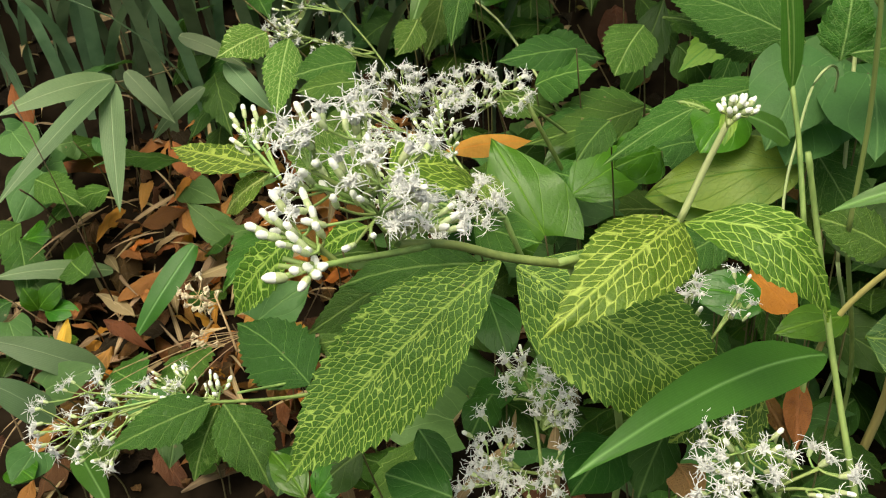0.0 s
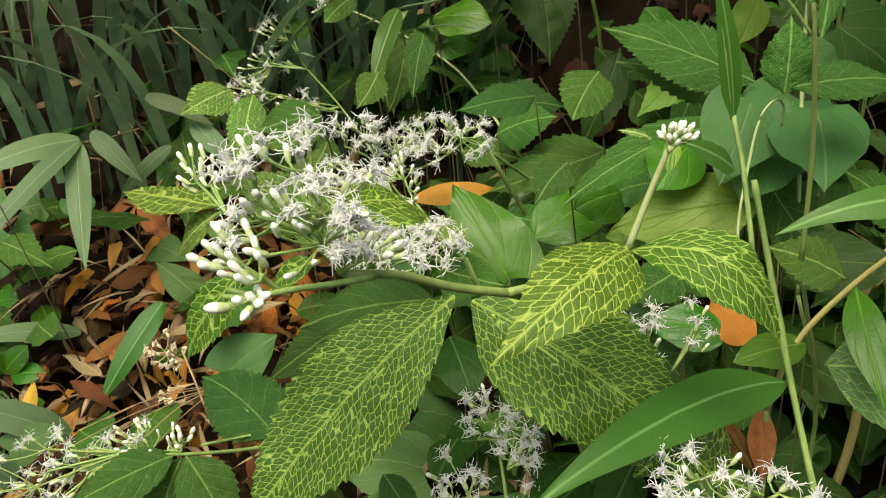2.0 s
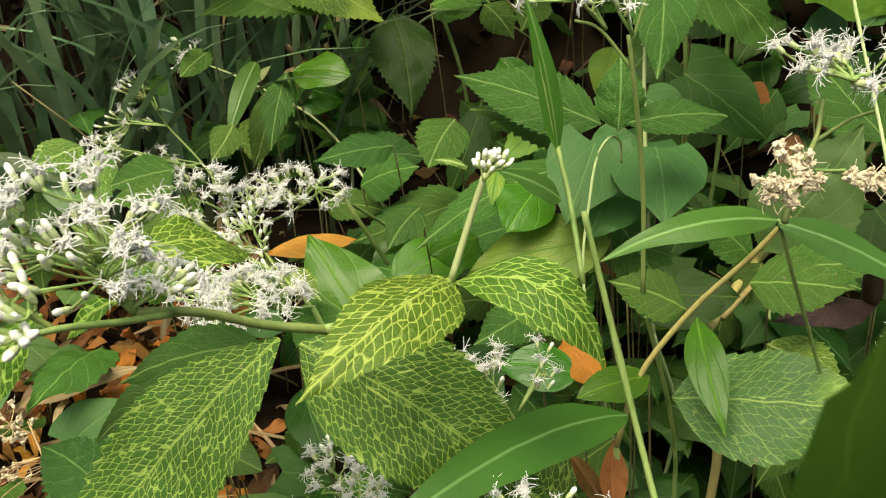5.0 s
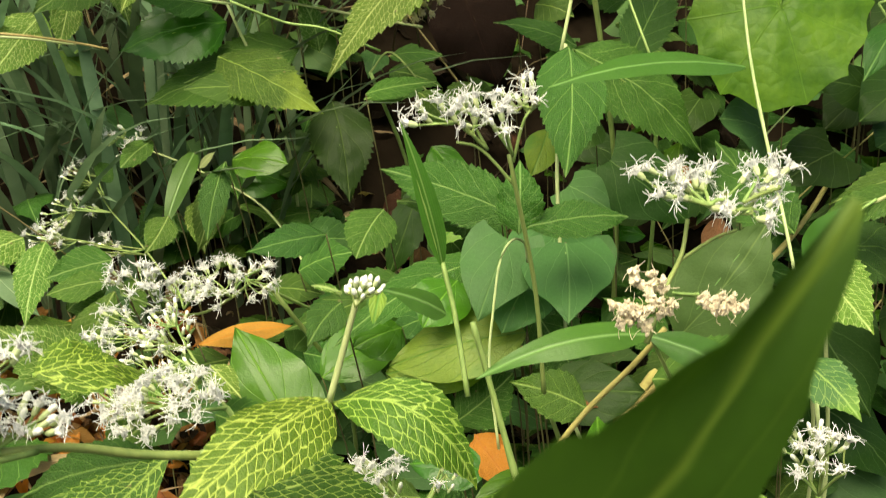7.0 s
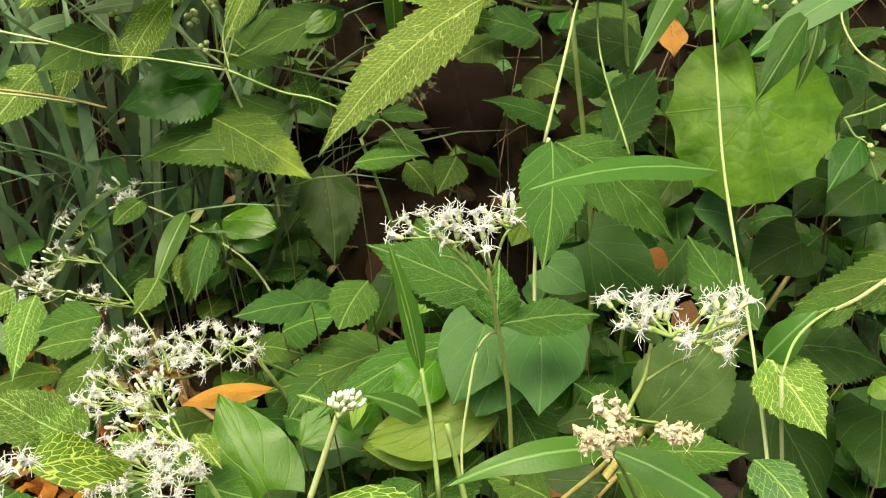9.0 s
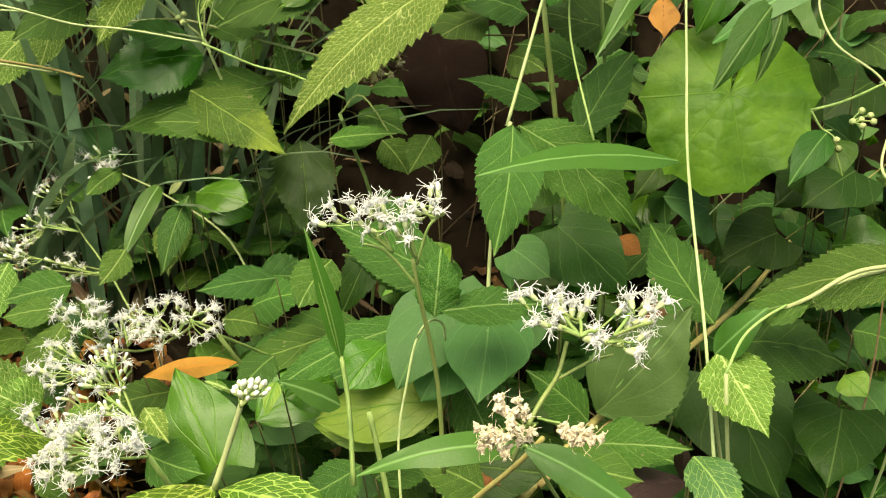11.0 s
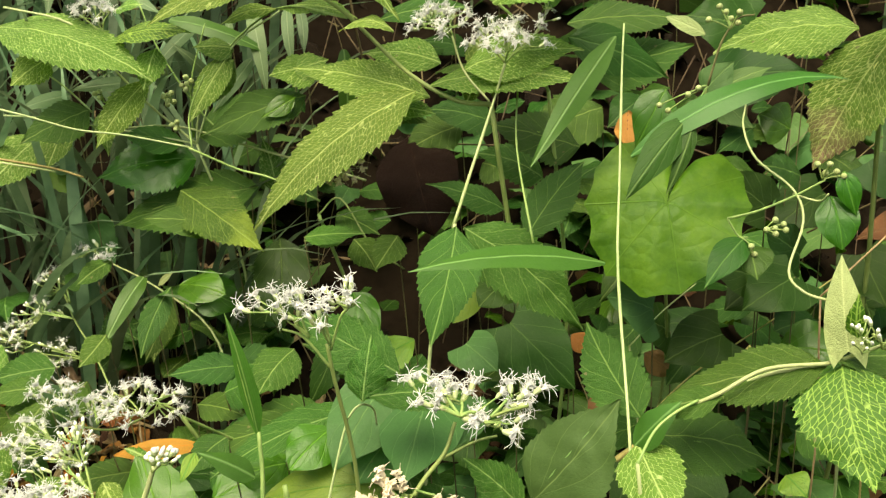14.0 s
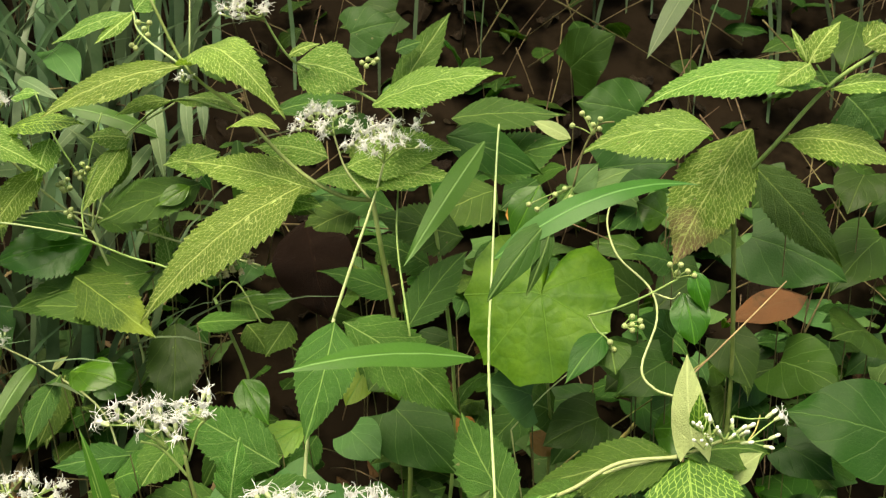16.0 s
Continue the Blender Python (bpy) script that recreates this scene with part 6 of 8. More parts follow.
leaf(p, (0.003, 0.843, 0.787), (-0.027, 0.817, 0.756), 0.0173, (0.104, -0.807, 0.581), 'net', 'lance', teeth=8)
leaf(p, (0.005, 0.843, 0.789), (0.027, 0.847, 0.811), 0.0279, (-0.202, -0.912, 0.358), 'net', 'ovate', teeth=8)
flower_cluster(p, (0.056, 0.828, 0.719), (0.057, 0.819, 0.725), (0.0120, -0.0003, 0.0003), (-0.0000, 0.0077, 0.0085), 8, 0.30, 0.90, seed=65)
stem(p, ((0.113, 0.791, 0.695), (0.036, 0.851, 0.703), (-0.035, 0.877, 0.647), (-0.064, 0.879, 0.571)), 0.0012, 0.0010, 'stem')
leaf(p, (0.034, 0.851, 0.703), (-0.019, 0.843, 0.687), 0.0280, (-0.148, -0.593, 0.791), 'net', 'lance', teeth=8, arch=0.12)
leaf(p, (0.037, 0.851, 0.703), (0.119, 0.821, 0.695), 0.0319, (-0.085, -0.464, 0.882), 'net', 'lance', teeth=9)
leaf(p, (0.193, 0.736, 0.639), (0.327, 0.683, 0.646), 0.0452, (-0.268, -0.577, 0.772), 'net', 'lance', teeth=20)
leaf(p, (0.225, 0.723, 0.626), (0.235, 0.728, 0.651), 0.0155, (-0.119, -0.966, 0.231), 'net', 'ovate', teeth=6)
leaf(p, (0.161, 0.736, 0.685), (0.114, 0.737, 0.683), 0.0291, (-0.047, -0.378, 0.925), 'net', 'lance', teeth=8, arch=0.2)
leaf(p, (0.200, 0.771, 0.657), (0.127, 0.794, 0.662), 0.0385, (-0.187, -0.729, 0.658), 'net', 'ovate', teeth=14)
leaf(p, (0.139, 0.786, 0.626), (0.189, 0.770, 0.602), 0.0361, (0.067, -0.751, 0.657), 'greeny', 'ovate', teeth=10)
leaf(p, (0.263, 0.831, 0.511), (0.185, 0.808, 0.539), 0.0375, (0.416, -0.558, 0.718), 'greeny', 'ovate', teeth=15)
leaf(p, (0.068, 0.853, 0.747), (0.091, 0.847, 0.720), 0.0241, (0.294, -0.849, 0.440), 'green', 'ovate', teeth=8)
leaf(p, (-0.147, 0.900, 0.699), (-0.113, 0.891, 0.706), 0.0210, (-0.318, -0.589, 0.743), 'net', 'lance')
leaf(p, (-0.091, 0.907, 0.691), (0.013, 0.918, 0.656), 0.0240, (0.303, -0.643, 0.704), 'blade', 'strap')
leaf(p, (0.103, 0.836, 0.665), (0.106, 0.836, 0.567), 0.0180, (0.206, -0.979, 0.001), 'blade', 'strap')
leaf(p, (0.137, 0.841, 0.693), (0.227, 0.841, 0.706), 0.0270, (-0.079, -0.822, 0.564), 'green', 'lance')
leaf(p, (0.329, 0.773, 0.583), (0.243, 0.759, 0.605), 0.0561, (0.277, -0.748, 0.603), 'green', 'ovate', teeth=16)
leaf(p, (0.297, 0.787, 0.551), (0.232, 0.774, 0.575), 0.0444, (0.368, -0.725, 0.583), 'greeny', 'ovate', teeth=12)
stem(p, ((0.123, 0.840, 0.536), (-0.013, 0.870, 0.567), (-0.079, 0.875, 0.583), (-0.136, 0.856, 0.582)), 0.0013, 0.0010, 'pale_stem')
stem(p, ((-0.013, 0.870, 0.567), (-0.049, 0.876, 0.593), (-0.090, 0.870, 0.658), (-0.110, 0.871, 0.709)), 0.0012, 0.0008, 'stem')
stem(p, ((-0.064, 0.879, 0.571), (-0.061, 0.874, 0.629), (-0.044, 0.875, 0.688)), 0.0010, 0.0008, 'stem')
berries(p, (-0.082, 0.871, 0.611), ((-0.088, 0.871, 0.614), (-0.082, 0.872, 0.618), (-0.086, 0.870, 0.606), (-0.079, 0.870, 0.609)), 0.0030)
berries(p, (-0.064, 0.874, 0.629), ((-0.067, 0.875, 0.634), (-0.061, 0.874, 0.630), (-0.065, 0.873, 0.624)), 0.0030)
berries(p, (0.019, 0.840, 0.776), ((0.008, 0.841, 0.778), (0.014, 0.839, 0.772), (0.019, 0.841, 0.778), (0.002, 0.837, 0.756), (0.006, 0.836, 0.753), (0.018, 0.838, 0.766)), 0.0030)
leaf(p, (-0.064, 0.829, 0.524), (0.030, 0.783, 0.474), 0.0640, (0.076, -0.656, 0.750), 'tipnet', 'ovate', teeth=20)
leaf(p, (0.006, 0.864, 0.523), (-0.150, 0.861, 0.477), 0.0806, (-0.201, -0.659, 0.725), 'greeny', 'ovate', teeth=20)
leaf(p, (-0.060, 0.871, 0.550), (-0.156, 0.846, 0.531), 0.0729, (-0.049, -0.809, 0.526), 'shiny', 'ovate', teeth=18)
leaf(p, (-0.057, 0.880, 0.572), (0.053, 0.878, 0.612), 0.0680, (-0.250, -0.705, 0.663), 'green', 'ovate', teeth=20)
leaf(p, (-0.206, 0.887, 0.580), (-0.215, 0.859, 0.537), 0.0299, (0.363, -0.821, 0.441), 'net', 'ovate', teeth=9)
leaf(p, (-0.162, 0.883, 0.595), (-0.143, 0.848, 0.554), 0.0213, (0.256, -0.665, 0.701), 'net', 'ovate', teeth=10)
leaf(p, (-0.239, 0.901, 0.567), (-0.280, 0.847, 0.513), 0.0497, (0.295, -0.778, 0.555), 'net', 'ovate', teeth=15)
leaf(p, (-0.236, 0.909, 0.530), (-0.196, 0.891, 0.504), 0.0317, (0.189, -0.636, 0.748), 'lime', 'ovate', teeth=6)
leaf(p, (0.025, 0.863, 0.518), (0.008, 0.882, 0.571), 0.0285, (0.265, -0.877, 0.402), 'net', 'ovate', teeth=10)

p = plant('boneset_plant', (0.316, 0.803), 'boneset in the shade with toothed pale leaves', 'plant', 'boneset plants')
rooted(p, (0.296, 0.743, 0.635), 0.0018, 'stem')
stem(p, ((0.296, 0.743, 0.635), (0.259, 0.737, 0.701), (0.194, 0.735, 0.734), (0.172, 0.718, 0.748), (0.153, 0.705, 0.780)), 0.0013, 0.0009, 'stem')
flower_cluster(p, (0.156, 0.704, 0.777), (0.140, 0.701, 0.786), (0.0258, -0.0006, 0.0006), (0.0001, 0.0155, 0.0103), 14, 0.90, 1.05, seed=66)
leaf(p, (0.177, 0.738, 0.743), (0.239, 0.732, 0.725), 0.0586, (0.092, -0.826, 0.557), 'net', 'ovate', teeth=11)
leaf(p, (0.171, 0.723, 0.748), (0.199, 0.720, 0.759), 0.0142, (-0.338, -0.725, 0.600), 'net', 'lance', teeth=6)
leaf(p, (0.245, 0.708, 0.709), (0.354, 0.686, 0.737), 0.0594, (-0.312, -0.512, 0.800), 'net', 'lance', teeth=20)
leaf(p, (0.259, 0.738, 0.706), (0.311, 0.743, 0.789), 0.0328, (-0.244, -0.946, 0.213), 'greeny', 'lance', teeth=17)
leaf(p, (0.223, 0.718, 0.654), (0.322, 0.714, 0.671), 0.0623, (-0.162, -0.604, 0.781), 'net', 'ovate', teeth=18)
leaf(p, (0.233, 0.754, 0.679), (0.248, 0.723, 0.629), 0.0358, (0.035, -0.846, 0.533), 'net', 'ovate', teeth=11)
leaf(p, (0.264, 0.727, 0.755), (0.286, 0.728, 0.763), 0.0151, (-0.136, -0.858, 0.496), 'green', 'ovate')
berries(p, (0.249, 0.721, 0.745), ((0.235, 0.721, 0.744), (0.240, 0.721, 0.747), (0.245, 0.721, 0.744), (0.248, 0.721, 0.747), (0.239, 0.717, 0.741)), 0.0024)
leaf(p, (0.259, 0.722, 0.726), (0.265, 0.713, 0.707), 0.0167, (-0.012, -0.903, 0.429), 'shiny', 'ovate')
leaf(p, (0.317, 0.815, 0.693), (0.428, 0.814, 0.698), 0.0458, (-0.045, -0.686, 0.726), 'green', 'ovate', teeth=20)
leaf(p, (0.347, 0.825, 0.642), (0.434, 0.809, 0.674), 0.0589, (-0.340, -0.771, 0.539), 'green', 'ovate', teeth=17)

p = plant('boneset_plant', (0.583, 0.778), 'tall boneset with drooping netted leaves tipped with rust', 'plant', 'boneset plants')
rooted(p, (0.553, 0.678, 0.648), 0.0020, 'stem')
stem(p, ((0.553, 0.678, 0.648), (0.570, 0.644, 0.686), (0.603, 0.632, 0.733), (0.634, 0.617, 0.761), (0.663, 0.610, 0.782)), 0.0020, 0.0015, 'stem')
leaf(p, (0.605, 0.632, 0.733), (0.460, 0.633, 0.715), 0.0552, (-0.103, -0.520, 0.848), 'net', 'lance', teeth=20, arch=0.14, fold=0.2)
leaf(p, (0.561, 0.672, 0.697), (0.504, 0.671, 0.581), 0.0669, (-0.459, -0.857, 0.234), 'rust', 'lance', teeth=20, bite=0.07)
leaf(p, (0.537, 0.697, 0.692), (0.431, 0.726, 0.670), 0.0724, (-0.299, -0.482, 0.824), 'net', 'ovate', teeth=20, arch=0.1)
leaf(p, (0.577, 0.645, 0.691), (0.664, 0.619, 0.672), 0.0431, (-0.062, -0.706, 0.705), 'net', 'lance', teeth=16, arch=0.12)
leaf(p, (0.606, 0.632, 0.732), (0.656, 0.611, 0.737), 0.0292, (-0.278, -0.482, 0.831), 'net', 'lance', teeth=10)
leaf(p, (0.585, 0.626, 0.751), (0.553, 0.613, 0.732), 0.0273, (-0.185, -0.625, 0.758), 'net', 'ovate', teeth=9)
leaf(p, (0.584, 0.626, 0.751), (0.608, 0.632, 0.783), 0.0236, (-0.409, -0.795, 0.448), 'net', 'ovate', teeth=9)
leaf(p, (0.583, 0.627, 0.752), (0.570, 0.632, 0.777), 0.0082, (-0.118, -0.982, 0.148), 'net', 'slim')
leaf(p, (0.622, 0.618, 0.765), (0.651, 0.620, 0.778), 0.0299, (-0.225, -0.758, 0.612), 'net', 'ovate', teeth=9)
stem(p, ((0.606, 0.632, 0.733), (0.590, 0.626, 0.750)), 0.0009, 0.0008, 'stem')
leaf(p, (0.582, 0.721, 0.664), (0.664, 0.701, 0.574), 0.0458, (0.014, -0.973, 0.232), 'green', 'ovate', teeth=20)
leaf(p, (0.647, 0.691, 0.725), (0.677, 0.683, 0.689), 0.0610, (-0.095, -0.985, 0.143), 'green', 'ovate', teeth=9)
# 'dim' leaves on the right and the bank: back shade put into the colour
shoot('heart_leaf', (0.669, 0.596, 0.461), (0.590, 0.621, 0.470), 0.0877, (-0.143, -0.725, 0.674), 'dim', 'heart', label='heart-shaped leaf in the shaded undergrowth', group='heart leaves', category='leaf')
shoot('heart_leaf', (0.642, 0.864, 0.571), (0.726, 0.814, 0.535), 0.0971, (-0.235, -0.795, 0.559), 'dim', 'heart', label='heart-shaped leaf in the shaded undergrowth', group='heart leaves', category='leaf')
shoot('heart_leaf', (0.801, 0.900, 0.567), (0.723, 0.841, 0.516), 0.0824, (-0.109, -0.562, 0.820), 'dim', 'heart', label='heart-shaped leaf in the shaded undergrowth', group='heart leaves', category='leaf')
shoot('heart_leaf', (0.658, 0.799, 0.454), (0.694, 0.736, 0.448), 0.0800, (-0.541, -0.382, 0.749), 'dim', 'heart', label='heart-shaped leaf in the shaded undergrowth', group='heart leaves', category='leaf')
shoot('heart_leaf', (0.765, 0.832, 0.476), (0.701, 0.784, 0.484), 0.0798, (0.374, -0.372, 0.850), 'dim', 'heart', label='heart-shaped leaf in the shaded undergrowth', group='heart leaves', category='leaf')
shoot('heart_leaf', (0.585, 0.748, 0.493), (0.600, 0.719, 0.453), 0.0491, (-0.213, -0.830, 0.515), 'dim', 'heart', label='heart-shaped leaf in the shaded undergrowth', group='heart leaves', category='leaf')
shoot('heart_leaf', (0.756, 0.865, 0.640), (0.725, 0.828, 0.603), 0.0534, (-0.219, -0.587, 0.779), 'dim', 'heart', label='heart-shaped leaf in the shaded undergrowth', group='heart leaves', category='leaf')
shoot('heart_leaf', (0.520, 0.726, 0.477), (0.469, 0.702, 0.452), 0.0605, (-0.055, -0.661, 0.748), 'dim', 'heart', label='heart-shaped leaf in the shaded undergrowth', group='heart leaves', category='leaf')
shoot('heart_leaf', (0.493, 0.746, 0.470), (0.450, 0.749, 0.479), 0.0475, (0.084, -0.774, 0.627), 'dim', 'heart', label='heart-shaped leaf in the shaded undergrowth', group='heart leaves', category='leaf')
shoot('heart_leaf', (0.498, 0.758, 0.533), (0.454, 0.765, 0.559), 0.0531, (0.147, -0.873, 0.466), 'dim', 'heart', label='heart-shaped leaf in the shaded undergrowth', group='heart leaves', category='leaf')
shoot('heart_leaf', (0.392, 0.703, 0.450), (0.349, 0.687, 0.466), 0.0630, (0.467, -0.648, 0.601), 'matte', 'heart', label='heart-shaped leaf in the shaded undergrowth', group='heart leaves', category='leaf')
shoot('heart_leaf', (0.458, 0.717, 0.424), (0.403, 0.694, 0.405), 0.0609, (0.008, -0.649, 0.761), 'dim', 'heart', label='heart-shaped leaf in the shaded undergrowth', group='heart leaves', category='leaf')
shoot('heart_leaf', (0.537, 0.768, 0.486), (0.498, 0.754, 0.512), 0.0512, (0.530, -0.765, 0.366), 'dim', 'heart', label='heart-shaped leaf in the shaded undergrowth', group='heart leaves', category='leaf')
shoot('heart_leaf', (0.608, 0.652, 0.426), (0.643, 0.627, 0.407), 0.0465, (-0.180, -0.742, 0.646), 'dim', 'heart', label='heart-shaped leaf in the shaded undergrowth', group='heart leaves', category='leaf')
shoot('heart_leaf', (0.493, 1.199, 0.745), (0.544, 1.156, 0.791), 0.0965, (-0.707, -0.693, 0.141), 'dim', 'heart', label='heart-shaped leaf in the shaded undergrowth', group='heart leaves', category='leaf')
shoot('heart_leaf', (0.564, 1.084, 0.690), (0.485, 1.089, 0.703), 0.0984, (0.024, -0.878, 0.478), 'dim', 'heart', label='heart-shaped leaf in the shaded undergrowth', group='heart leaves', category='leaf')
shoot('heart_leaf', (0.194, 1.112, 0.781), (0.252, 1.114, 0.797), 0.0738, (-0.086, -0.906, 0.414), 'dim', 'heart', label='heart-shaped leaf in the shaded undergrowth', group='heart leaves', category='leaf')
shoot('heart_leaf', (-0.210, 1.168, 0.752), (-0.152, 1.107, 0.710), 0.0547, (0.004, -0.566, 0.824), 'matte', 'heart', label='heart-shaped leaf in the shaded undergrowth', group='heart leaves', category='leaf')
shoot('heart_leaf', (0.250, 1.168, 0.814), (0.175, 1.165, 0.790), 0.0597, (-0.092, -0.913, 0.398), 'dim', 'heart', label='heart-shaped leaf in the shaded undergrowth', group='heart leaves', category='leaf')
shoot('heart_leaf', (0.476, 0.872, 0.640), (0.551, 0.842, 0.650), 0.0728, (-0.383, -0.760, 0.525), 'dim', 'heart', label='heart-shaped leaf in the shaded undergrowth', group='heart leaves', category='leaf')
shoot('heart_leaf', (0.820, 1.050, 0.807), (0.777, 0.988, 0.745), 0.0612, (-0.222, -0.604, 0.765), 'dim', 'heart', label='heart-shaped leaf in the shaded undergrowth', group='heart leaves', category='leaf')
shoot('heart_leaf', (0.658, 0.816, 0.638), (0.619, 0.811, 0.610), 0.0541, (-0.310, -0.774, 0.552), 'dim', 'heart', label='heart-shaped leaf in the shaded undergrowth', group='heart leaves', category='leaf')
shoot('dead_leaf', (0.690, 0.822, 0.518), (0.600, 0.804, 0.493), 0.0403, (-0.077, -0.653, 0.754), 'dull', 'lance', label='rusty brown dead leaf caught in the bank', category='dead leaf')
shoot('grass_blade', (0.589, 0.962, 0.846), (0.524, 0.894, 0.755), 0.0250, (-0.078, -0.774, 0.629), 'blade_far', 'strap', label='drooping grass blade over the bank', category='grass', group='grass blades')
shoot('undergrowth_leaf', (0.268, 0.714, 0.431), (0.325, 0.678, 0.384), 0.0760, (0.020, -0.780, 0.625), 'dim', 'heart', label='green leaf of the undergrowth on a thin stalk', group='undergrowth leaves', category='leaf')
shoot('undergrowth_leaf', (0.229, 0.687, 0.420), (0.257, 0.661, 0.405), 0.0446, (-0.150, -0.609, 0.779), 'matte', 'heart', label='green leaf of the undergrowth on a thin stalk', group='undergrowth leaves', category='leaf')
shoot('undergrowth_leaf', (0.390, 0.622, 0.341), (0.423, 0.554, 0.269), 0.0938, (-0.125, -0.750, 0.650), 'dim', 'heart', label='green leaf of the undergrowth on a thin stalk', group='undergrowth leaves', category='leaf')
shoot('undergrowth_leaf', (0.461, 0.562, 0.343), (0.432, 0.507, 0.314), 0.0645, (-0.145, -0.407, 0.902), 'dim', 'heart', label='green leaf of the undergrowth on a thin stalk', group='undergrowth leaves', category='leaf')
shoot('undergrowth_leaf', (0.516, 0.737, 0.405), (0.567, 0.719, 0.408), 0.0595, (-0.278, -0.677, 0.681), 'shiny', 'oval', label='green leaf of the undergrowth on a thin stalk', group='undergrowth leaves', category='leaf')
shoot('undergrowth_leaf', (0.517, 0.675, 0.352), (0.550, 0.654, 0.348), 0.0456, (-0.306, -0.615, 0.727), 'green', 'oval', teeth=10, label='green leaf of the undergrowth on a thin stalk', group='undergrowth leaves', category='leaf')
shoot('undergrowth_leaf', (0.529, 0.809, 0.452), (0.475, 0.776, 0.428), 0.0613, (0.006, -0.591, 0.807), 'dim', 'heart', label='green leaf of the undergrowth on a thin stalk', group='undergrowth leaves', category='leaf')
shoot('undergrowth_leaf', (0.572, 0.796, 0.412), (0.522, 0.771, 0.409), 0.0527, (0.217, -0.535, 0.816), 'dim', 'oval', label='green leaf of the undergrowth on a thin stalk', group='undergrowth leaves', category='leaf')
shoot('undergrowth_leaf', (0.087, 0.706, 0.316), (0.005, 0.673, 0.297), 0.0597, (0.091, -0.665, 0.741), 'shiny', 'oval', label='green leaf of the undergrowth on a thin stalk', group='undergrowth leaves', category='leaf')
shoot('undergrowth_leaf', (0.172, 0.536, 0.366), (0.080, 0.545, 0.344), 0.0526, (-0.236, -0.627, 0.742), 'lime', 'oval', label='green leaf of the undergrowth on a thin stalk', group='undergrowth leaves', category='leaf')
shoot('undergrowth_leaf', (0.089, 0.591, 0.351), (0.054, 0.567, 0.349), 0.0416, (0.316, -0.529, 0.787), 'shiny', 'oval', label='green leaf of the undergrowth on a thin stalk', group='undergrowth leaves', category='leaf')
shoot('undergrowth_leaf', (0.215, 0.616, 0.405), (0.190, 0.579, 0.365), 0.0791, (-0.019, -0.722, 0.691), 'matte', 'heart', label='green leaf of the undergrowth on a thin stalk', group='undergrowth leaves', category='leaf')
shoot('undergrowth_leaf', (0.192, 0.648, 0.349), (0.173, 0.660, 0.384), 0.0431, (0.241, -0.868, 0.433), 'dim', 'heart', label='green leaf of the undergrowth on a thin stalk', group='undergrowth leaves', category='leaf')
shoot('undergrowth_leaf', (0.272, 0.797, 0.452), (0.240, 0.765, 0.429), 0.0440, (0.079, -0.645, 0.760), 'dim', 'oval', label='green leaf of the undergrowth on a thin stalk', group='undergrowth leaves', category='leaf')
shoot('undergrowth_leaf', (0.325, 0.807, 0.472), (0.283, 0.796, 0.447), 0.0511, (-0.151, -0.779, 0.608), 'dim', 'oval', label='green leaf of the undergrowth on a thin stalk', group='undergrowth leaves', category='leaf')
shoot('undergrowth_leaf', (0.425, 0.776, 0.405), (0.389, 0.759, 0.422), 0.0554, (0.549, -0.615, 0.566), 'dim', 'heart', label='green leaf of the undergrowth on a thin stalk', group='undergrowth leaves', category='leaf')
shoot('undergrowth_leaf', (0.458, 0.792, 0.388), (0.421, 0.757, 0.356), 0.0436, (-0.106, -0.612, 0.784), 'dim', 'heart', label='green leaf of the undergrowth on a thin stalk', group='undergrowth leaves', category='leaf')
shoot('undergrowth_leaf', (0.172, 0.486, 0.348), (0.235, 0.470, 0.352), 0.0432, (-0.205, -0.552, 0.808), 'dim', 'oval', label='green leaf of the undergrowth on a thin stalk', group='undergrowth leaves', category='leaf')
shoot('undergrowth_leaf', (0.122, 0.532, 0.305), (0.163, 0.544, 0.332), 0.0391, (-0.218, -0.727, 0.651), 'greeny', 'oval', teeth=10, label='green leaf of the undergrowth on a thin stalk', group='undergrowth leaves', category='leaf')
shoot('undergrowth_leaf', (0.217, 0.928, 0.583), (0.159, 0.905, 0.557), 0.0508, (0.064, -0.812, 0.580), 'green', 'oval', teeth=10, label='green leaf of the undergrowth on a thin stalk', group='undergrowth leaves', category='leaf')
shoot('undergrowth_leaf', (0.258, 0.930, 0.583), (0.177, 0.902, 0.602), 0.0459, (0.394, -0.772, 0.499), 'green', 'ovate', teeth=10, label='green leaf of the undergrowth on a thin stalk', group='undergrowth leaves', category='leaf')
shoot('undergrowth_leaf', (0.241, 0.935, 0.541), (0.276, 0.911, 0.528), 0.0453, (-0.236, -0.696, 0.678), 'green', 'ovate', teeth=10, label='green leaf of the undergrowth on a thin stalk', group='undergrowth leaves', category='leaf')
shoot('undergrowth_leaf', (0.212, 0.956, 0.513), (0.200, 0.927, 0.494), 0.0311, (0.117, -0.575, 0.810), 'lime', 'ovate', label='green leaf of the undergrowth on a thin stalk', group='undergrowth leaves', category='leaf')
shoot('undergrowth_leaf', (0.380, 1.016, 0.597), (0.291, 0.976, 0.559), 0.0750, (0.071, -0.770, 0.634), 'green', 'ovate', teeth=10, label='green leaf of the undergrowth on a thin stalk', group='undergrowth leaves', category='leaf')
shoot('undergrowth_leaf', (0.430, 1.023, 0.609), (0.383, 0.987, 0.576), 0.0464, (0.044, -0.706, 0.706), 'dim', 'ovate', label='green leaf of the undergrowth on a thin stalk', group='undergrowth leaves', category='leaf')
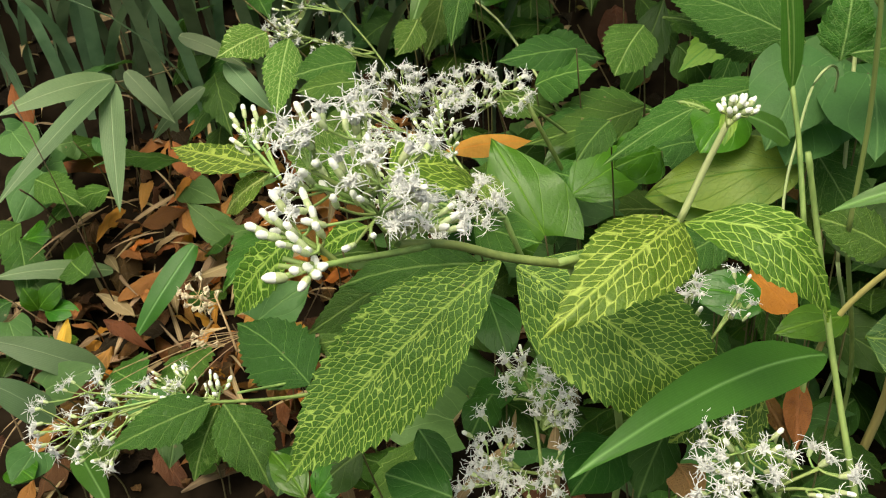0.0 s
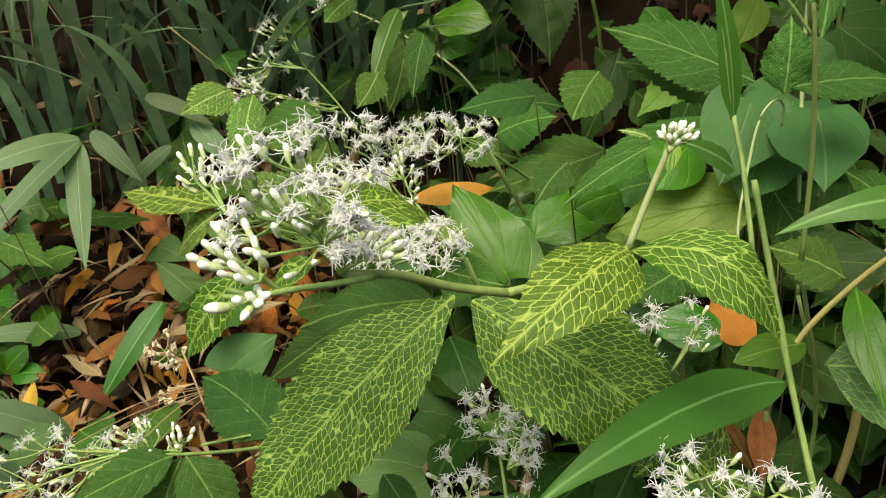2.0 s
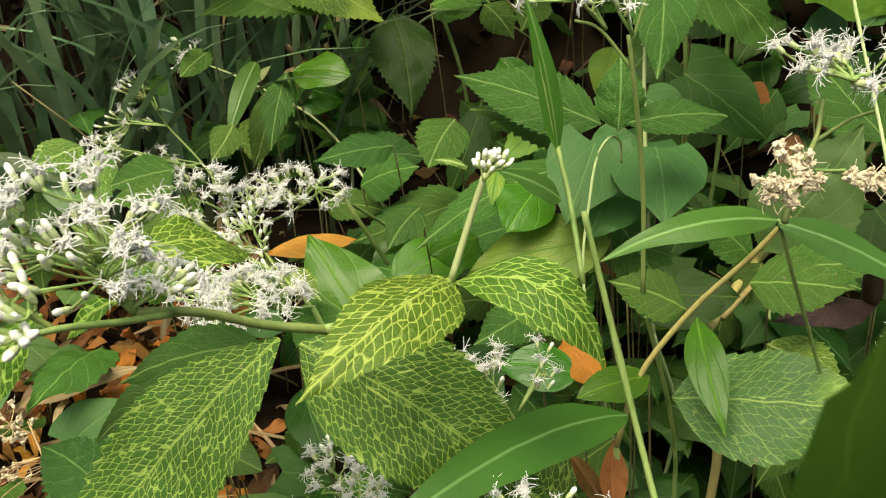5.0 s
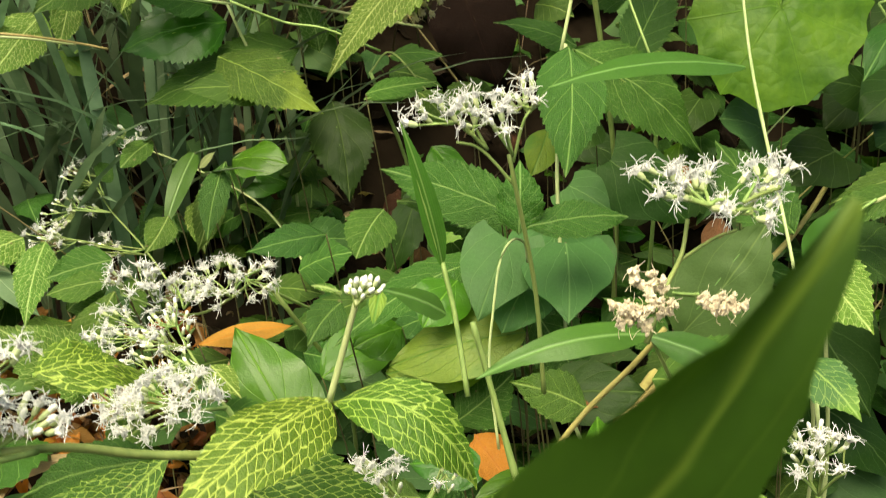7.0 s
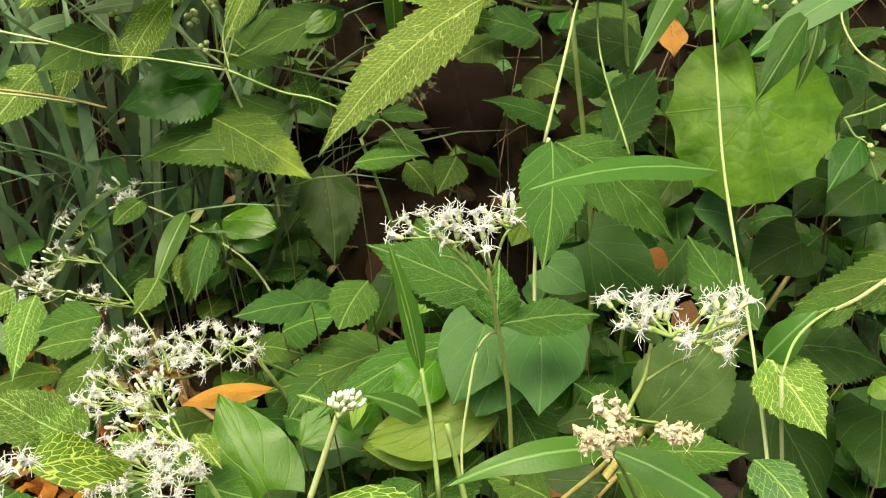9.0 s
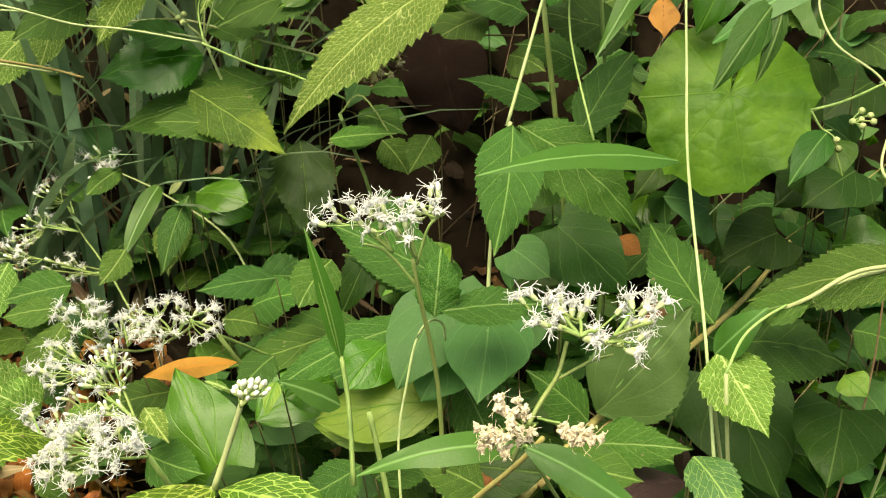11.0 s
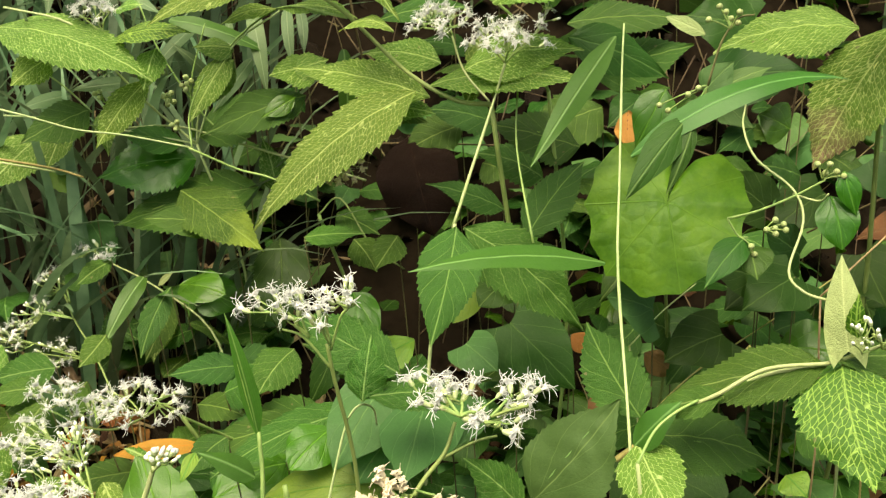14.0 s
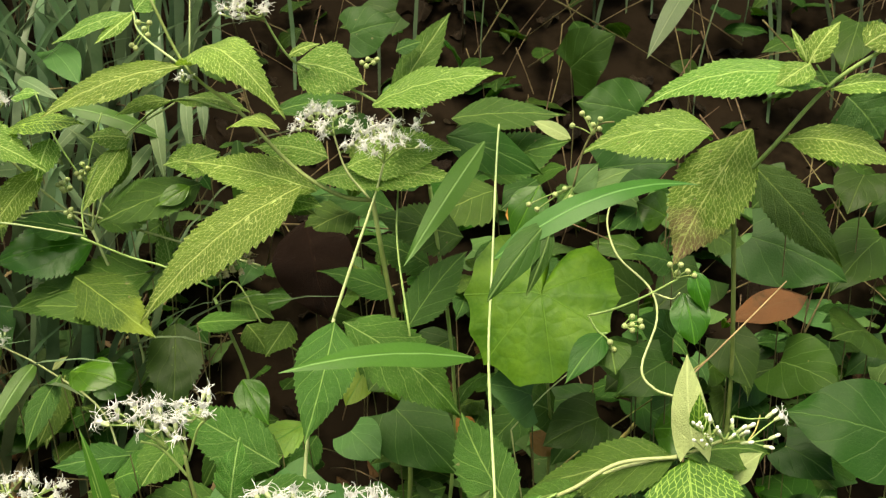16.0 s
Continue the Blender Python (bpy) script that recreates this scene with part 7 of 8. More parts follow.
shoot('undergrowth_leaf', (-0.230, 0.987, 0.451), (-0.177, 0.923, 0.415), 0.0460, (0.052, -0.449, 0.892), 'matte', 'heart', label='green leaf of the undergrowth on a thin stalk', group='undergrowth leaves', category='leaf')
shoot('undergrowth_leaf', (-0.154, 1.027, 0.407), (-0.140, 0.997, 0.380), 0.0686, (0.192, -0.592, 0.783), 'matte', 'heart', label='green leaf of the undergrowth on a thin stalk', group='undergrowth leaves', category='leaf')
shoot('undergrowth_leaf', (-0.154, 0.996, 0.380), (-0.167, 1.002, 0.399), 0.0484, (0.362, -0.771, 0.524), 'matte', 'oval', label='green leaf of the undergrowth on a thin stalk', group='undergrowth leaves', category='leaf')
shoot('undergrowth_leaf', (-0.067, 0.871, 0.407), (-0.019, 0.867, 0.390), 0.0513, (0.177, -0.716, 0.676), 'shiny', 'oval', label='green leaf of the undergrowth on a thin stalk', group='undergrowth leaves', category='leaf')
shoot('undergrowth_leaf', (0.004, 0.879, 0.418), (-0.019, 0.863, 0.379), 0.0308, (-0.010, -0.926, 0.376), 'green', 'oval', teeth=10, label='green leaf of the undergrowth on a thin stalk', group='undergrowth leaves', category='leaf')
shoot('undergrowth_leaf', (0.119, 0.760, 0.372), (0.146, 0.750, 0.342), 0.0441, (0.284, -0.804, 0.522), 'dim', 'oval', label='green leaf of the undergrowth on a thin stalk', group='undergrowth leaves', category='leaf')
shoot('undergrowth_leaf', (0.102, 0.750, 0.318), (0.005, 0.742, 0.310), 0.0465, (-0.005, -0.680, 0.733), 'green', 'lance', teeth=10, label='green leaf of the undergrowth on a thin stalk', group='undergrowth leaves', category='leaf')
shoot('undergrowth_leaf', (0.094, 0.870, 0.384), (0.124, 0.801, 0.337), 0.0351, (0.016, -0.557, 0.831), 'green', 'lance', teeth=10, label='green leaf of the undergrowth on a thin stalk', group='undergrowth leaves', category='leaf')
shoot('undergrowth_leaf', (-0.001, 0.734, 0.347), (0.050, 0.722, 0.365), 0.0465, (-0.384, -0.660, 0.646), 'green', 'ovate', teeth=10, label='green leaf of the undergrowth on a thin stalk', group='undergrowth leaves', category='leaf')
shoot('undergrowth_leaf', (-0.177, 0.665, 0.354), (-0.143, 0.673, 0.372), 0.0375, (-0.095, -0.826, 0.556), 'greeny', 'lance', teeth=10, label='green leaf of the undergrowth on a thin stalk', group='undergrowth leaves', category='leaf')
shoot('undergrowth_leaf', (-0.111, 0.539, 0.352), (-0.138, 0.527, 0.381), 0.0470, (0.733, -0.495, 0.466), 'net', 'ovate', teeth=10, label='green leaf of the undergrowth on a thin stalk', group='undergrowth leaves', category='leaf')
shoot('undergrowth_leaf', (-0.088, 0.470, 0.338), (-0.062, 0.478, 0.355), 0.0325, (-0.149, -0.805, 0.575), 'greeny', 'ovate', teeth=10, label='green leaf of the undergrowth on a thin stalk', group='undergrowth leaves', category='leaf')
shoot('undergrowth_leaf', (-0.158, 0.786, 0.332), (-0.177, 0.751, 0.299), 0.0404, (0.254, -0.738, 0.625), 'green', 'lance', teeth=10, label='green leaf of the undergrowth on a thin stalk', group='undergrowth leaves', category='leaf')
shoot('undergrowth_leaf', (-0.137, 0.884, 0.363), (-0.172, 0.855, 0.348), 0.0523, (0.268, -0.689, 0.673), 'green', 'lance', teeth=10, label='green leaf of the undergrowth on a thin stalk', group='undergrowth leaves', category='leaf')
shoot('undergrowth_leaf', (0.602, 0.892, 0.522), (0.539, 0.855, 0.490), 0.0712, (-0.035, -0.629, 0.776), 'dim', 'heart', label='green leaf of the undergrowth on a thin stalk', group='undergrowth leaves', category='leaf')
shoot('undergrowth_leaf', (0.548, 0.862, 0.592), (0.516, 0.866, 0.607), 0.0478, (0.076, -0.909, 0.411), 'shiny', 'ovate', label='green leaf of the undergrowth on a thin stalk', group='undergrowth leaves', category='leaf')
shoot('undergrowth_leaf', (0.539, 0.795, 0.556), (0.492, 0.776, 0.569), 0.0367, (0.432, -0.711, 0.555), 'green', 'ovate', teeth=10, label='green leaf of the undergrowth on a thin stalk', group='undergrowth leaves', category='leaf')
shoot('undergrowth_leaf', (0.504, 0.652, 0.322), (0.515, 0.629, 0.314), 0.0292, (-0.366, -0.424, 0.829), 'lime', 'ovate', label='green leaf of the undergrowth on a thin stalk', group='undergrowth leaves', category='leaf')
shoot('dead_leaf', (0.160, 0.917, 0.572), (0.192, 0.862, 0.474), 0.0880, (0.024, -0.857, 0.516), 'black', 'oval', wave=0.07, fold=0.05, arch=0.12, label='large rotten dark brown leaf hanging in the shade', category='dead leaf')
shoot('dead_leaf', (0.325, 0.732, 0.415), (0.345, 0.728, 0.400), 0.0205, (0.090, -0.909, 0.407), 'rusty', 'lance', label='rusty dead leaf scrap among green leaves', category='dead leaf')
shoot('dead_leaf', (0.357, 0.699, 0.380), (0.340, 0.667, 0.353), 0.0243, (-0.053, -0.631, 0.774), 'brown', 'lance', fold=0.5, wave=0.08, label='brown dead leaf in the shade', category='dead leaf')
shoot('dead_leaf', (0.402, 0.964, 0.597), (0.398, 0.929, 0.560), 0.0325, (-0.172, -0.701, 0.692), 'rusty', 'lance', fold=0.6, wave=0.08, label='rusty dead leaf hanging behind the stem', category='dead leaf')
shoot('dead_leaf', (0.175, 0.488, 0.351), (0.206, 0.466, 0.346), 0.0229, (-0.198, -0.492, 0.848), 'rusty', 'lance', label='rusty dead leaf scrap on the ground', category='dead leaf')
shoot('dead_leaf', (0.236, 0.841, 0.432), (0.214, 0.806, 0.397), 0.0337, (0.084, -0.729, 0.679), 'lime', 'oval', label='yellowing brown leaf behind the hanging leaf', category='dead leaf')
shoot('dead_leaf', (0.335, 0.506, 0.318), (0.323, 0.491, 0.367), 0.0130, (-0.500, -0.700, 0.300), 'plum', 'lance', fold=0.6, label='dark curled dead leaf', category='dead leaf')
shoot('dead_leaf', (0.402, 0.777, 0.382), (0.434, 0.771, 0.362), 0.0273, (0.082, -0.912, 0.403), 'brown', 'lance', fold=0.5, wave=0.08, label='brown dead leaf in the shade', category='dead leaf')

p = plant('boneset_plant', (0.091, 0.907), 'young boneset with broad toothed green leaves', 'plant', 'boneset plants')
rooted(p, (0.071, 0.857, 0.496), 0.0018, 'stem')
stem(p, ((0.071, 0.857, 0.496), (0.093, 0.864, 0.512), (0.130, 0.829, 0.470), (0.162, 0.842, 0.443)), 0.0010, 0.0008, 'stem')
leaf(p, (0.034, 0.836, 0.475), (0.046, 0.771, 0.395), 0.0610, (0.039, -0.771, 0.636), 'dim', 'ovate', teeth=18)
leaf(p, (0.112, 0.806, 0.486), (0.065, 0.805, 0.480), 0.0242, (-0.088, -0.633, 0.769), 'greeny', 'lance', teeth=8)
leaf(p, (0.115, 0.805, 0.483), (0.139, 0.793, 0.453), 0.0330, (0.169, -0.869, 0.465), 'greeny', 'ovate', teeth=8)
leaf(p, (0.089, 0.863, 0.495), (0.137, 0.835, 0.481), 0.0374, (-0.184, -0.669, 0.720), 'green', 'ovate', teeth=8)
flower_cluster(p, (0.127, 0.759, 0.590), (0.110, 0.719, 0.569), (0.0278, -0.0006, 0.0006), (-0.0001, 0.0090, 0.0137), 22, 1.00, 1.10, kind='dry', seed=67)
leaf(p, (0.126, 0.780, 0.591), (0.116, 0.775, 0.567), 0.0167, (-0.067, -0.974, 0.214), 'rusty', 'lance', fold=0.6)

p = plant('boneset_plant', (-0.025, 0.911), 'boneset with bright pale-netted leaves and a small white cluster', 'plant', 'boneset plants')
rooted(p, (-0.055, 0.861, 0.567), 0.0014, 'pale_stem')
stem(p, ((-0.055, 0.861, 0.567), (-0.098, 0.849, 0.608), (-0.130, 0.838, 0.647), (-0.160, 0.825, 0.686), (-0.221, 0.818, 0.701)), 0.0013, 0.0011, 'pale_stem')
stem(p, ((-0.055, 0.861, 0.567), (-0.130, 0.853, 0.581), (-0.207, 0.834, 0.594), (-0.236, 0.824, 0.597)), 0.0010, 0.0008, 'pale_stem')
stem(p, ((-0.055, 0.861, 0.567), (-0.051, 0.858, 0.596), (-0.044, 0.854, 0.622)), 0.0009, 0.0008, 'pale_stem')
stem(p, ((-0.155, 0.846, 0.599), (-0.179, 0.842, 0.624), (-0.203, 0.836, 0.644)), 0.0010, 0.0008, 'pale_stem')
stem(p, ((-0.055, 0.861, 0.567), (-0.016, 0.852, 0.659), (0.040, 0.843, 0.701)), 0.0010, 0.0009, 'pale_stem')
leaf(p, (-0.229, 0.813, 0.682), (-0.076, 0.804, 0.634), 0.0749, (0.222, -0.559, 0.799), 'net', 'ovate', teeth=20, arch=0.1)
leaf(p, (-0.124, 0.822, 0.668), (-0.040, 0.815, 0.679), 0.0368, (-0.145, -0.516, 0.844), 'vivid', 'lance', teeth=9, arch=0.1)
leaf(p, (-0.081, 0.832, 0.664), (-0.085, 0.802, 0.625), 0.0294, (0.229, -0.784, 0.577), 'net', 'ovate', teeth=8, fold=0.4)
leaf(p, (-0.091, 0.835, 0.634), (-0.134, 0.799, 0.569), 0.0363, (0.105, -0.896, 0.431), 'net', 'lance', teeth=15)
leaf(p, (-0.154, 0.837, 0.603), (-0.208, 0.798, 0.573), 0.0524, (0.144, -0.720, 0.678), 'greeny', 'ovate', teeth=13)
leaf(p, (-0.187, 0.828, 0.653), (-0.214, 0.801, 0.627), 0.0401, (0.180, -0.768, 0.615), 'net', 'ovate', teeth=9)
leaf(p, (-0.177, 0.834, 0.722), (-0.126, 0.839, 0.740), 0.0460, (-0.210, -0.620, 0.756), 'net', 'lance', teeth=9)
leaf(p, (-0.010, 0.854, 0.664), (-0.045, 0.833, 0.665), 0.0316, (0.372, -0.578, 0.727), 'net', 'ovate', teeth=8, fold=0.4)
leaf(p, (-0.013, 0.853, 0.660), (-0.043, 0.806, 0.595), 0.0307, (0.156, -0.836, 0.526), 'net', 'lance', teeth=15, arch=0.12, fold=0.3)
leaf(p, (-0.013, 0.861, 0.653), (-0.035, 0.840, 0.607), 0.0237, (0.123, -0.922, 0.368), 'greeny', 'lance', teeth=9)
leaf(p, (0.075, 0.851, 0.646), (0.028, 0.838, 0.639), 0.0476, (0.078, -0.689, 0.721), 'net', 'ovate', teeth=9)
leaf(p, (0.061, 0.855, 0.619), (-0.033, 0.813, 0.582), 0.0523, (0.033, -0.715, 0.698), 'green', 'ovate', teeth=19)
leaf(p, (0.055, 0.834, 0.619), (0.024, 0.819, 0.600), 0.0212, (0.161, -0.883, 0.441), 'shiny', 'lance')
leaf(p, (-0.069, 0.861, 0.566), (-0.130, 0.852, 0.577), 0.0381, (0.221, -0.617, 0.755), 'green', 'ovate', teeth=8)
flower_cluster(p, (-0.127, 0.824, 0.675), (-0.141, 0.824, 0.700), (0.0250, 0.0005, 0.0003), (-0.0004, 0.0167, 0.0084), 13, 0.97, 1.10, seed=68)
flower_cluster(p, (-0.131, 0.837, 0.645), (-0.132, 0.831, 0.641), (0.0089, 0.0002, 0.0001), (-0.0001, 0.0034, 0.0049), 6, 0.00, 0.70, seed=69)
berries(p, (-0.075, 0.846, 0.635), ((-0.083, 0.842, 0.643), (-0.078, 0.843, 0.646), (-0.079, 0.842, 0.640)), 0.0028)
berries(p, (-0.052, 0.843, 0.620), ((-0.060, 0.839, 0.628), (-0.055, 0.840, 0.630), (-0.056, 0.838, 0.624)), 0.0028)
berries(p, (-0.070, 0.840, 0.609), ((-0.078, 0.836, 0.617), (-0.073, 0.837, 0.619), (-0.074, 0.836, 0.613)), 0.0028)
berries(p, (-0.139, 0.839, 0.610), ((-0.147, 0.836, 0.619), (-0.142, 0.836, 0.621), (-0.142, 0.835, 0.615)), 0.0028)
berries(p, (-0.062, 0.834, 0.582), ((-0.069, 0.830, 0.590), (-0.064, 0.831, 0.593), (-0.065, 0.829, 0.586)), 0.0028)
berries(p, (-0.193, 0.845, 0.637), ((-0.200, 0.841, 0.645), (-0.195, 0.842, 0.648), (-0.195, 0.840, 0.642)), 0.0028)
leaf(p, (0.181, 0.736, 0.634), (0.044, 0.692, 0.516), 0.0560, (-0.140, -0.800, 0.580), 'net', 'ovate', teeth=20, arch=0.12, fold=0.22, bite=0.09)
leaf(p, (0.192, 0.745, 0.629), (0.066, 0.773, 0.650), 0.0523, (-0.005, -0.629, 0.778), 'net', 'ovate', teeth=20, arch=0.06)
leaf(p, (0.063, 0.792, 0.646), (0.095, 0.794, 0.657), 0.0370, (-0.202, -0.717, 0.667), 'net', 'ovate', teeth=8)
leaf(p, (0.159, 0.763, 0.616), (0.197, 0.752, 0.613), 0.0280, (-0.125, -0.597, 0.793), 'net', 'ovate', teeth=8)
stem(p, ((-0.247, 0.743, 0.624), (-0.229, 0.761, 0.615), (-0.186, 0.766, 0.604), (-0.148, 0.788, 0.589), (-0.101, 0.790, 0.584), (-0.042, 0.810, 0.570)), 0.0011, 0.0009, 'pale_stem')
stem(p, ((-0.037, 0.781, 0.574), (0.004, 0.794, 0.553), (0.039, 0.786, 0.546), (0.084, 0.794, 0.523)), 0.0012, 0.0010, 'stem')
stem(p, ((-0.039, 0.796, 0.572), (-0.044, 0.809, 0.603), (-0.026, 0.804, 0.641)), 0.0010, 0.0008, 'stem')
stem(p, ((-0.269, 0.771, 0.569), (-0.250, 0.790, 0.562), (-0.213, 0.793, 0.556), (-0.182, 0.813, 0.546), (-0.154, 0.810, 0.539)), 0.0014, 0.0011, 'brown_stem')
stem(p, ((-0.265, 0.761, 0.568), (-0.246, 0.780, 0.560), (-0.210, 0.783, 0.555), (-0.179, 0.804, 0.545)), 0.0011, 0.0009, 'pale_stem')

# continues the arching boneset's pale stem; no plant of its own
p = plant('boneset_stalk', (0.354, 0.503), 'lower pale stem of the arching boneset, running down to the grass', 'plant', '')
rooted(p, (0.344, 0.483, 0.416), 0.0013, 'pale_stem')
stem(p, ((0.344, 0.483, 0.416), (0.356, 0.497, 0.432), (0.370, 0.505, 0.442), (0.387, 0.512, 0.449)), 0.0010, 0.0010, 'stem')
shoot('grass_blade', (-0.015, 0.955, 0.704), (0.013, 0.894, 0.614), 0.0183, (0.172, -0.787, 0.593), 'blade_far', 'strap', arch=0.1, label='grey-green grass blade between the pale leaves', category='grass', group='grass blades')
shoot('grass_blade', (0.023, 0.956, 0.704), (0.035, 0.921, 0.642), 0.0136, (0.179, -0.844, 0.506), 'blade_far', 'strap', arch=0.1, label='grey-green grass blade between the pale leaves', category='grass', group='grass blades')
shoot('grass_blade', (-0.012, 0.932, 0.650), (-0.045, 0.888, 0.596), 0.0148, (0.315, -0.821, 0.476), 'blade_far', 'strap', arch=0.1, label='grey-green grass blade between the pale leaves', category='grass', group='grass blades')
shoot('grass_blade', (-0.043, 0.962, 0.691), (-0.034, 0.905, 0.621), 0.0111, (0.246, -0.735, 0.631), 'blade_far', 'strap', arch=0.1, label='grey-green grass blade between the pale leaves', category='grass', group='grass blades')
shoot('grass_blade', (-0.166, 0.966, 0.718), (-0.109, 0.932, 0.697), 0.0173, (-0.216, -0.736, 0.641), 'blade_far', 'strap', arch=0.1, label='grey-green grass blade between the pale leaves', category='grass', group='grass blades')
shoot('grass_blade', (-0.131, 0.925, 0.624), (-0.193, 0.881, 0.618), 0.0165, (0.505, -0.766, 0.399), 'blade_far', 'strap', arch=0.1, label='grey-green grass blade between the pale leaves', category='grass', group='grass blades')
shoot('grass_blade', (-0.080, 0.960, 0.685), (-0.118, 0.906, 0.632), 0.0139, (0.414, -0.766, 0.492), 'blade_far', 'strap', arch=0.1, label='grey-green grass blade between the pale leaves', category='grass', group='grass blades')
shoot('grass_blade', (0.031, 0.987, 0.704), (0.041, 0.955, 0.655), 0.0127, (0.155, -0.813, 0.561), 'blade_far', 'strap', arch=0.1, label='grey-green grass blade between the pale leaves', category='grass', group='grass blades')
shoot('grass_blade', (-0.266, 1.024, 0.753), (-0.247, 0.958, 0.689), 0.0142, (0.362, -0.591, 0.721), 'blade_far', 'strap', arch=0.1, label='grey-green grass blade between the pale leaves', category='grass', group='grass blades')
shoot('grass_blade', (-0.051, 0.945, 0.618), (-0.098, 0.925, 0.667), 0.0127, (0.523, -0.839, 0.152), 'blade_far', 'strap', arch=0.1, label='grey-green grass blade between the pale leaves', category='grass', group='grass blades')
shoot('grass_blade', (-0.211, 0.920, 0.609), (-0.251, 0.885, 0.596), 0.0165, (0.515, -0.744, 0.426), 'blade_far', 'strap', arch=0.1, label='grey-green grass blade between the pale leaves', category='grass', group='grass blades')
shoot('undergrowth_leaf', (0.080, 0.674, 0.416), (0.057, 0.636, 0.390), 0.0418, (0.136, -0.622, 0.771), 'greeny', 'oval', teeth=10, label='bright green leaf of the undergrowth on a thin stalk', group='undergrowth leaves', category='leaf')
shoot('undergrowth_leaf', (0.173, 0.654, 0.411), (0.091, 0.656, 0.428), 0.0505, (0.139, -0.612, 0.778), 'greeny', 'ovate', teeth=12, label='bright green leaf of the undergrowth on a thin stalk', group='undergrowth leaves', category='leaf')
shoot('undergrowth_leaf', (0.169, 0.590, 0.402), (0.044, 0.538, 0.365), 0.0346, (0.021, -0.613, 0.789), 'greeny', 'lance', teeth=12, label='bright green leaf of the undergrowth on a thin stalk', group='undergrowth leaves', category='leaf')
shoot('undergrowth_leaf', (-0.056, 0.760, 0.443), (-0.069, 0.706, 0.390), 0.0261, (0.213, -0.712, 0.669), 'green', 'lance', teeth=9, label='bright green leaf of the undergrowth on a thin stalk', group='undergrowth leaves', category='leaf')
shoot('undergrowth_leaf', (0.031, 0.688, 0.394), (-0.031, 0.666, 0.391), 0.0334, (0.171, -0.594, 0.786), 'green', 'ovate', teeth=9, label='bright green leaf of the undergrowth on a thin stalk', group='undergrowth leaves', category='leaf')
shoot('undergrowth_leaf', (-0.122, 0.784, 0.461), (-0.146, 0.759, 0.444), 0.0235, (0.213, -0.681, 0.701), 'greeny', 'oval', teeth=6, label='bright green leaf of the undergrowth on a thin stalk', group='undergrowth leaves', category='leaf')
shoot('undergrowth_leaf', (0.068, 0.793, 0.487), (0.130, 0.776, 0.496), 0.0247, (-0.281, -0.610, 0.741), 'greeny', 'ovate', teeth=7, label='bright green leaf of the undergrowth on a thin stalk', group='undergrowth leaves', category='leaf')
shoot('undergrowth_leaf', (0.160, 0.785, 0.492), (0.141, 0.758, 0.465), 0.0341, (0.046, -0.717, 0.696), 'greeny', 'ovate', teeth=8, label='bright green leaf of the undergrowth on a thin stalk', group='undergrowth leaves', category='leaf')
shoot('undergrowth_leaf', (-0.010, 0.813, 0.491), (-0.090, 0.794, 0.502), 0.0377, (0.252, -0.641, 0.725), 'green', 'oval', label='bright green leaf of the undergrowth on a thin stalk', group='undergrowth leaves', category='leaf')
shoot('undergrowth_leaf', (-0.054, 0.780, 0.439), (-0.003, 0.760, 0.437), 0.0424, (-0.180, -0.514, 0.839), 'shiny', 'oval', label='bright green leaf of the undergrowth on a thin stalk', group='undergrowth leaves', category='leaf')
shoot('undergrowth_leaf', (0.131, 0.567, 0.395), (0.104, 0.531, 0.377), 0.0403, (0.140, -0.541, 0.829), 'shiny', 'oval', label='bright green leaf of the undergrowth on a thin stalk', group='undergrowth leaves', category='leaf')
shoot('undergrowth_leaf', (0.172, 0.546, 0.393), (0.155, 0.521, 0.374), 0.0469, (0.050, -0.611, 0.790), 'matte', 'heart', label='bright green leaf of the undergrowth on a thin stalk', group='undergrowth leaves', category='leaf')
shoot('undergrowth_leaf', (0.202, 0.593, 0.413), (0.185, 0.542, 0.372), 0.0651, (0.038, -0.629, 0.776), 'matte', 'heart', label='bright green leaf of the undergrowth on a thin stalk', group='undergrowth leaves', category='leaf')
shoot('undergrowth_leaf', (-0.093, 0.692, 0.418), (-0.109, 0.666, 0.396), 0.0267, (0.204, -0.699, 0.685), 'greeny', 'ovate', teeth=8, label='bright green leaf of the undergrowth on a thin stalk', group='undergrowth leaves', category='leaf')
shoot('undergrowth_leaf', (0.050, 0.564, 0.386), (0.027, 0.538, 0.367), 0.0272, (0.099, -0.657, 0.748), 'green', 'ovate', teeth=8, label='bright green leaf of the undergrowth on a thin stalk', group='undergrowth leaves', category='leaf')
shoot('undergrowth_leaf', (0.122, 0.743, 0.447), (0.151, 0.715, 0.413), 0.0325, (0.153, -0.692, 0.705), 'shiny', 'ovate', label='bright green leaf of the undergrowth on a thin stalk', group='undergrowth leaves', category='leaf')
shoot('grass_blade', (-0.082, 0.762, 0.452), (-0.102, 0.709, 0.403), 0.0183, (0.325, -0.705, 0.630), 'blade', 'strap', label='dull grass blade in the undergrowth', category='grass', group='grass blades')

p = plant('twig', (0.505, 0.647), 'thin pale dry twig leaning across the leaves', 'twig', 'twigs')
rooted(p, (0.505, 0.627, 0.489), 0.0008, 'dry_stem')
stem(p, ((0.505, 0.627, 0.489), (0.548, 0.634, 0.532), (0.594, 0.651, 0.573)), 0.0008, 0.0006, 'dry_stem')

p = plant('twig', (0.532, 0.613), 'thin reddish dry twig among leaves', 'twig', 'twigs')
rooted(p, (0.532, 0.593, 0.428), 0.0008, 'brown_stem')
stem(p, ((0.532, 0.593, 0.428), (0.564, 0.617, 0.450), (0.578, 0.639, 0.459)), 0.0008, 0.0006, 'brown_stem')

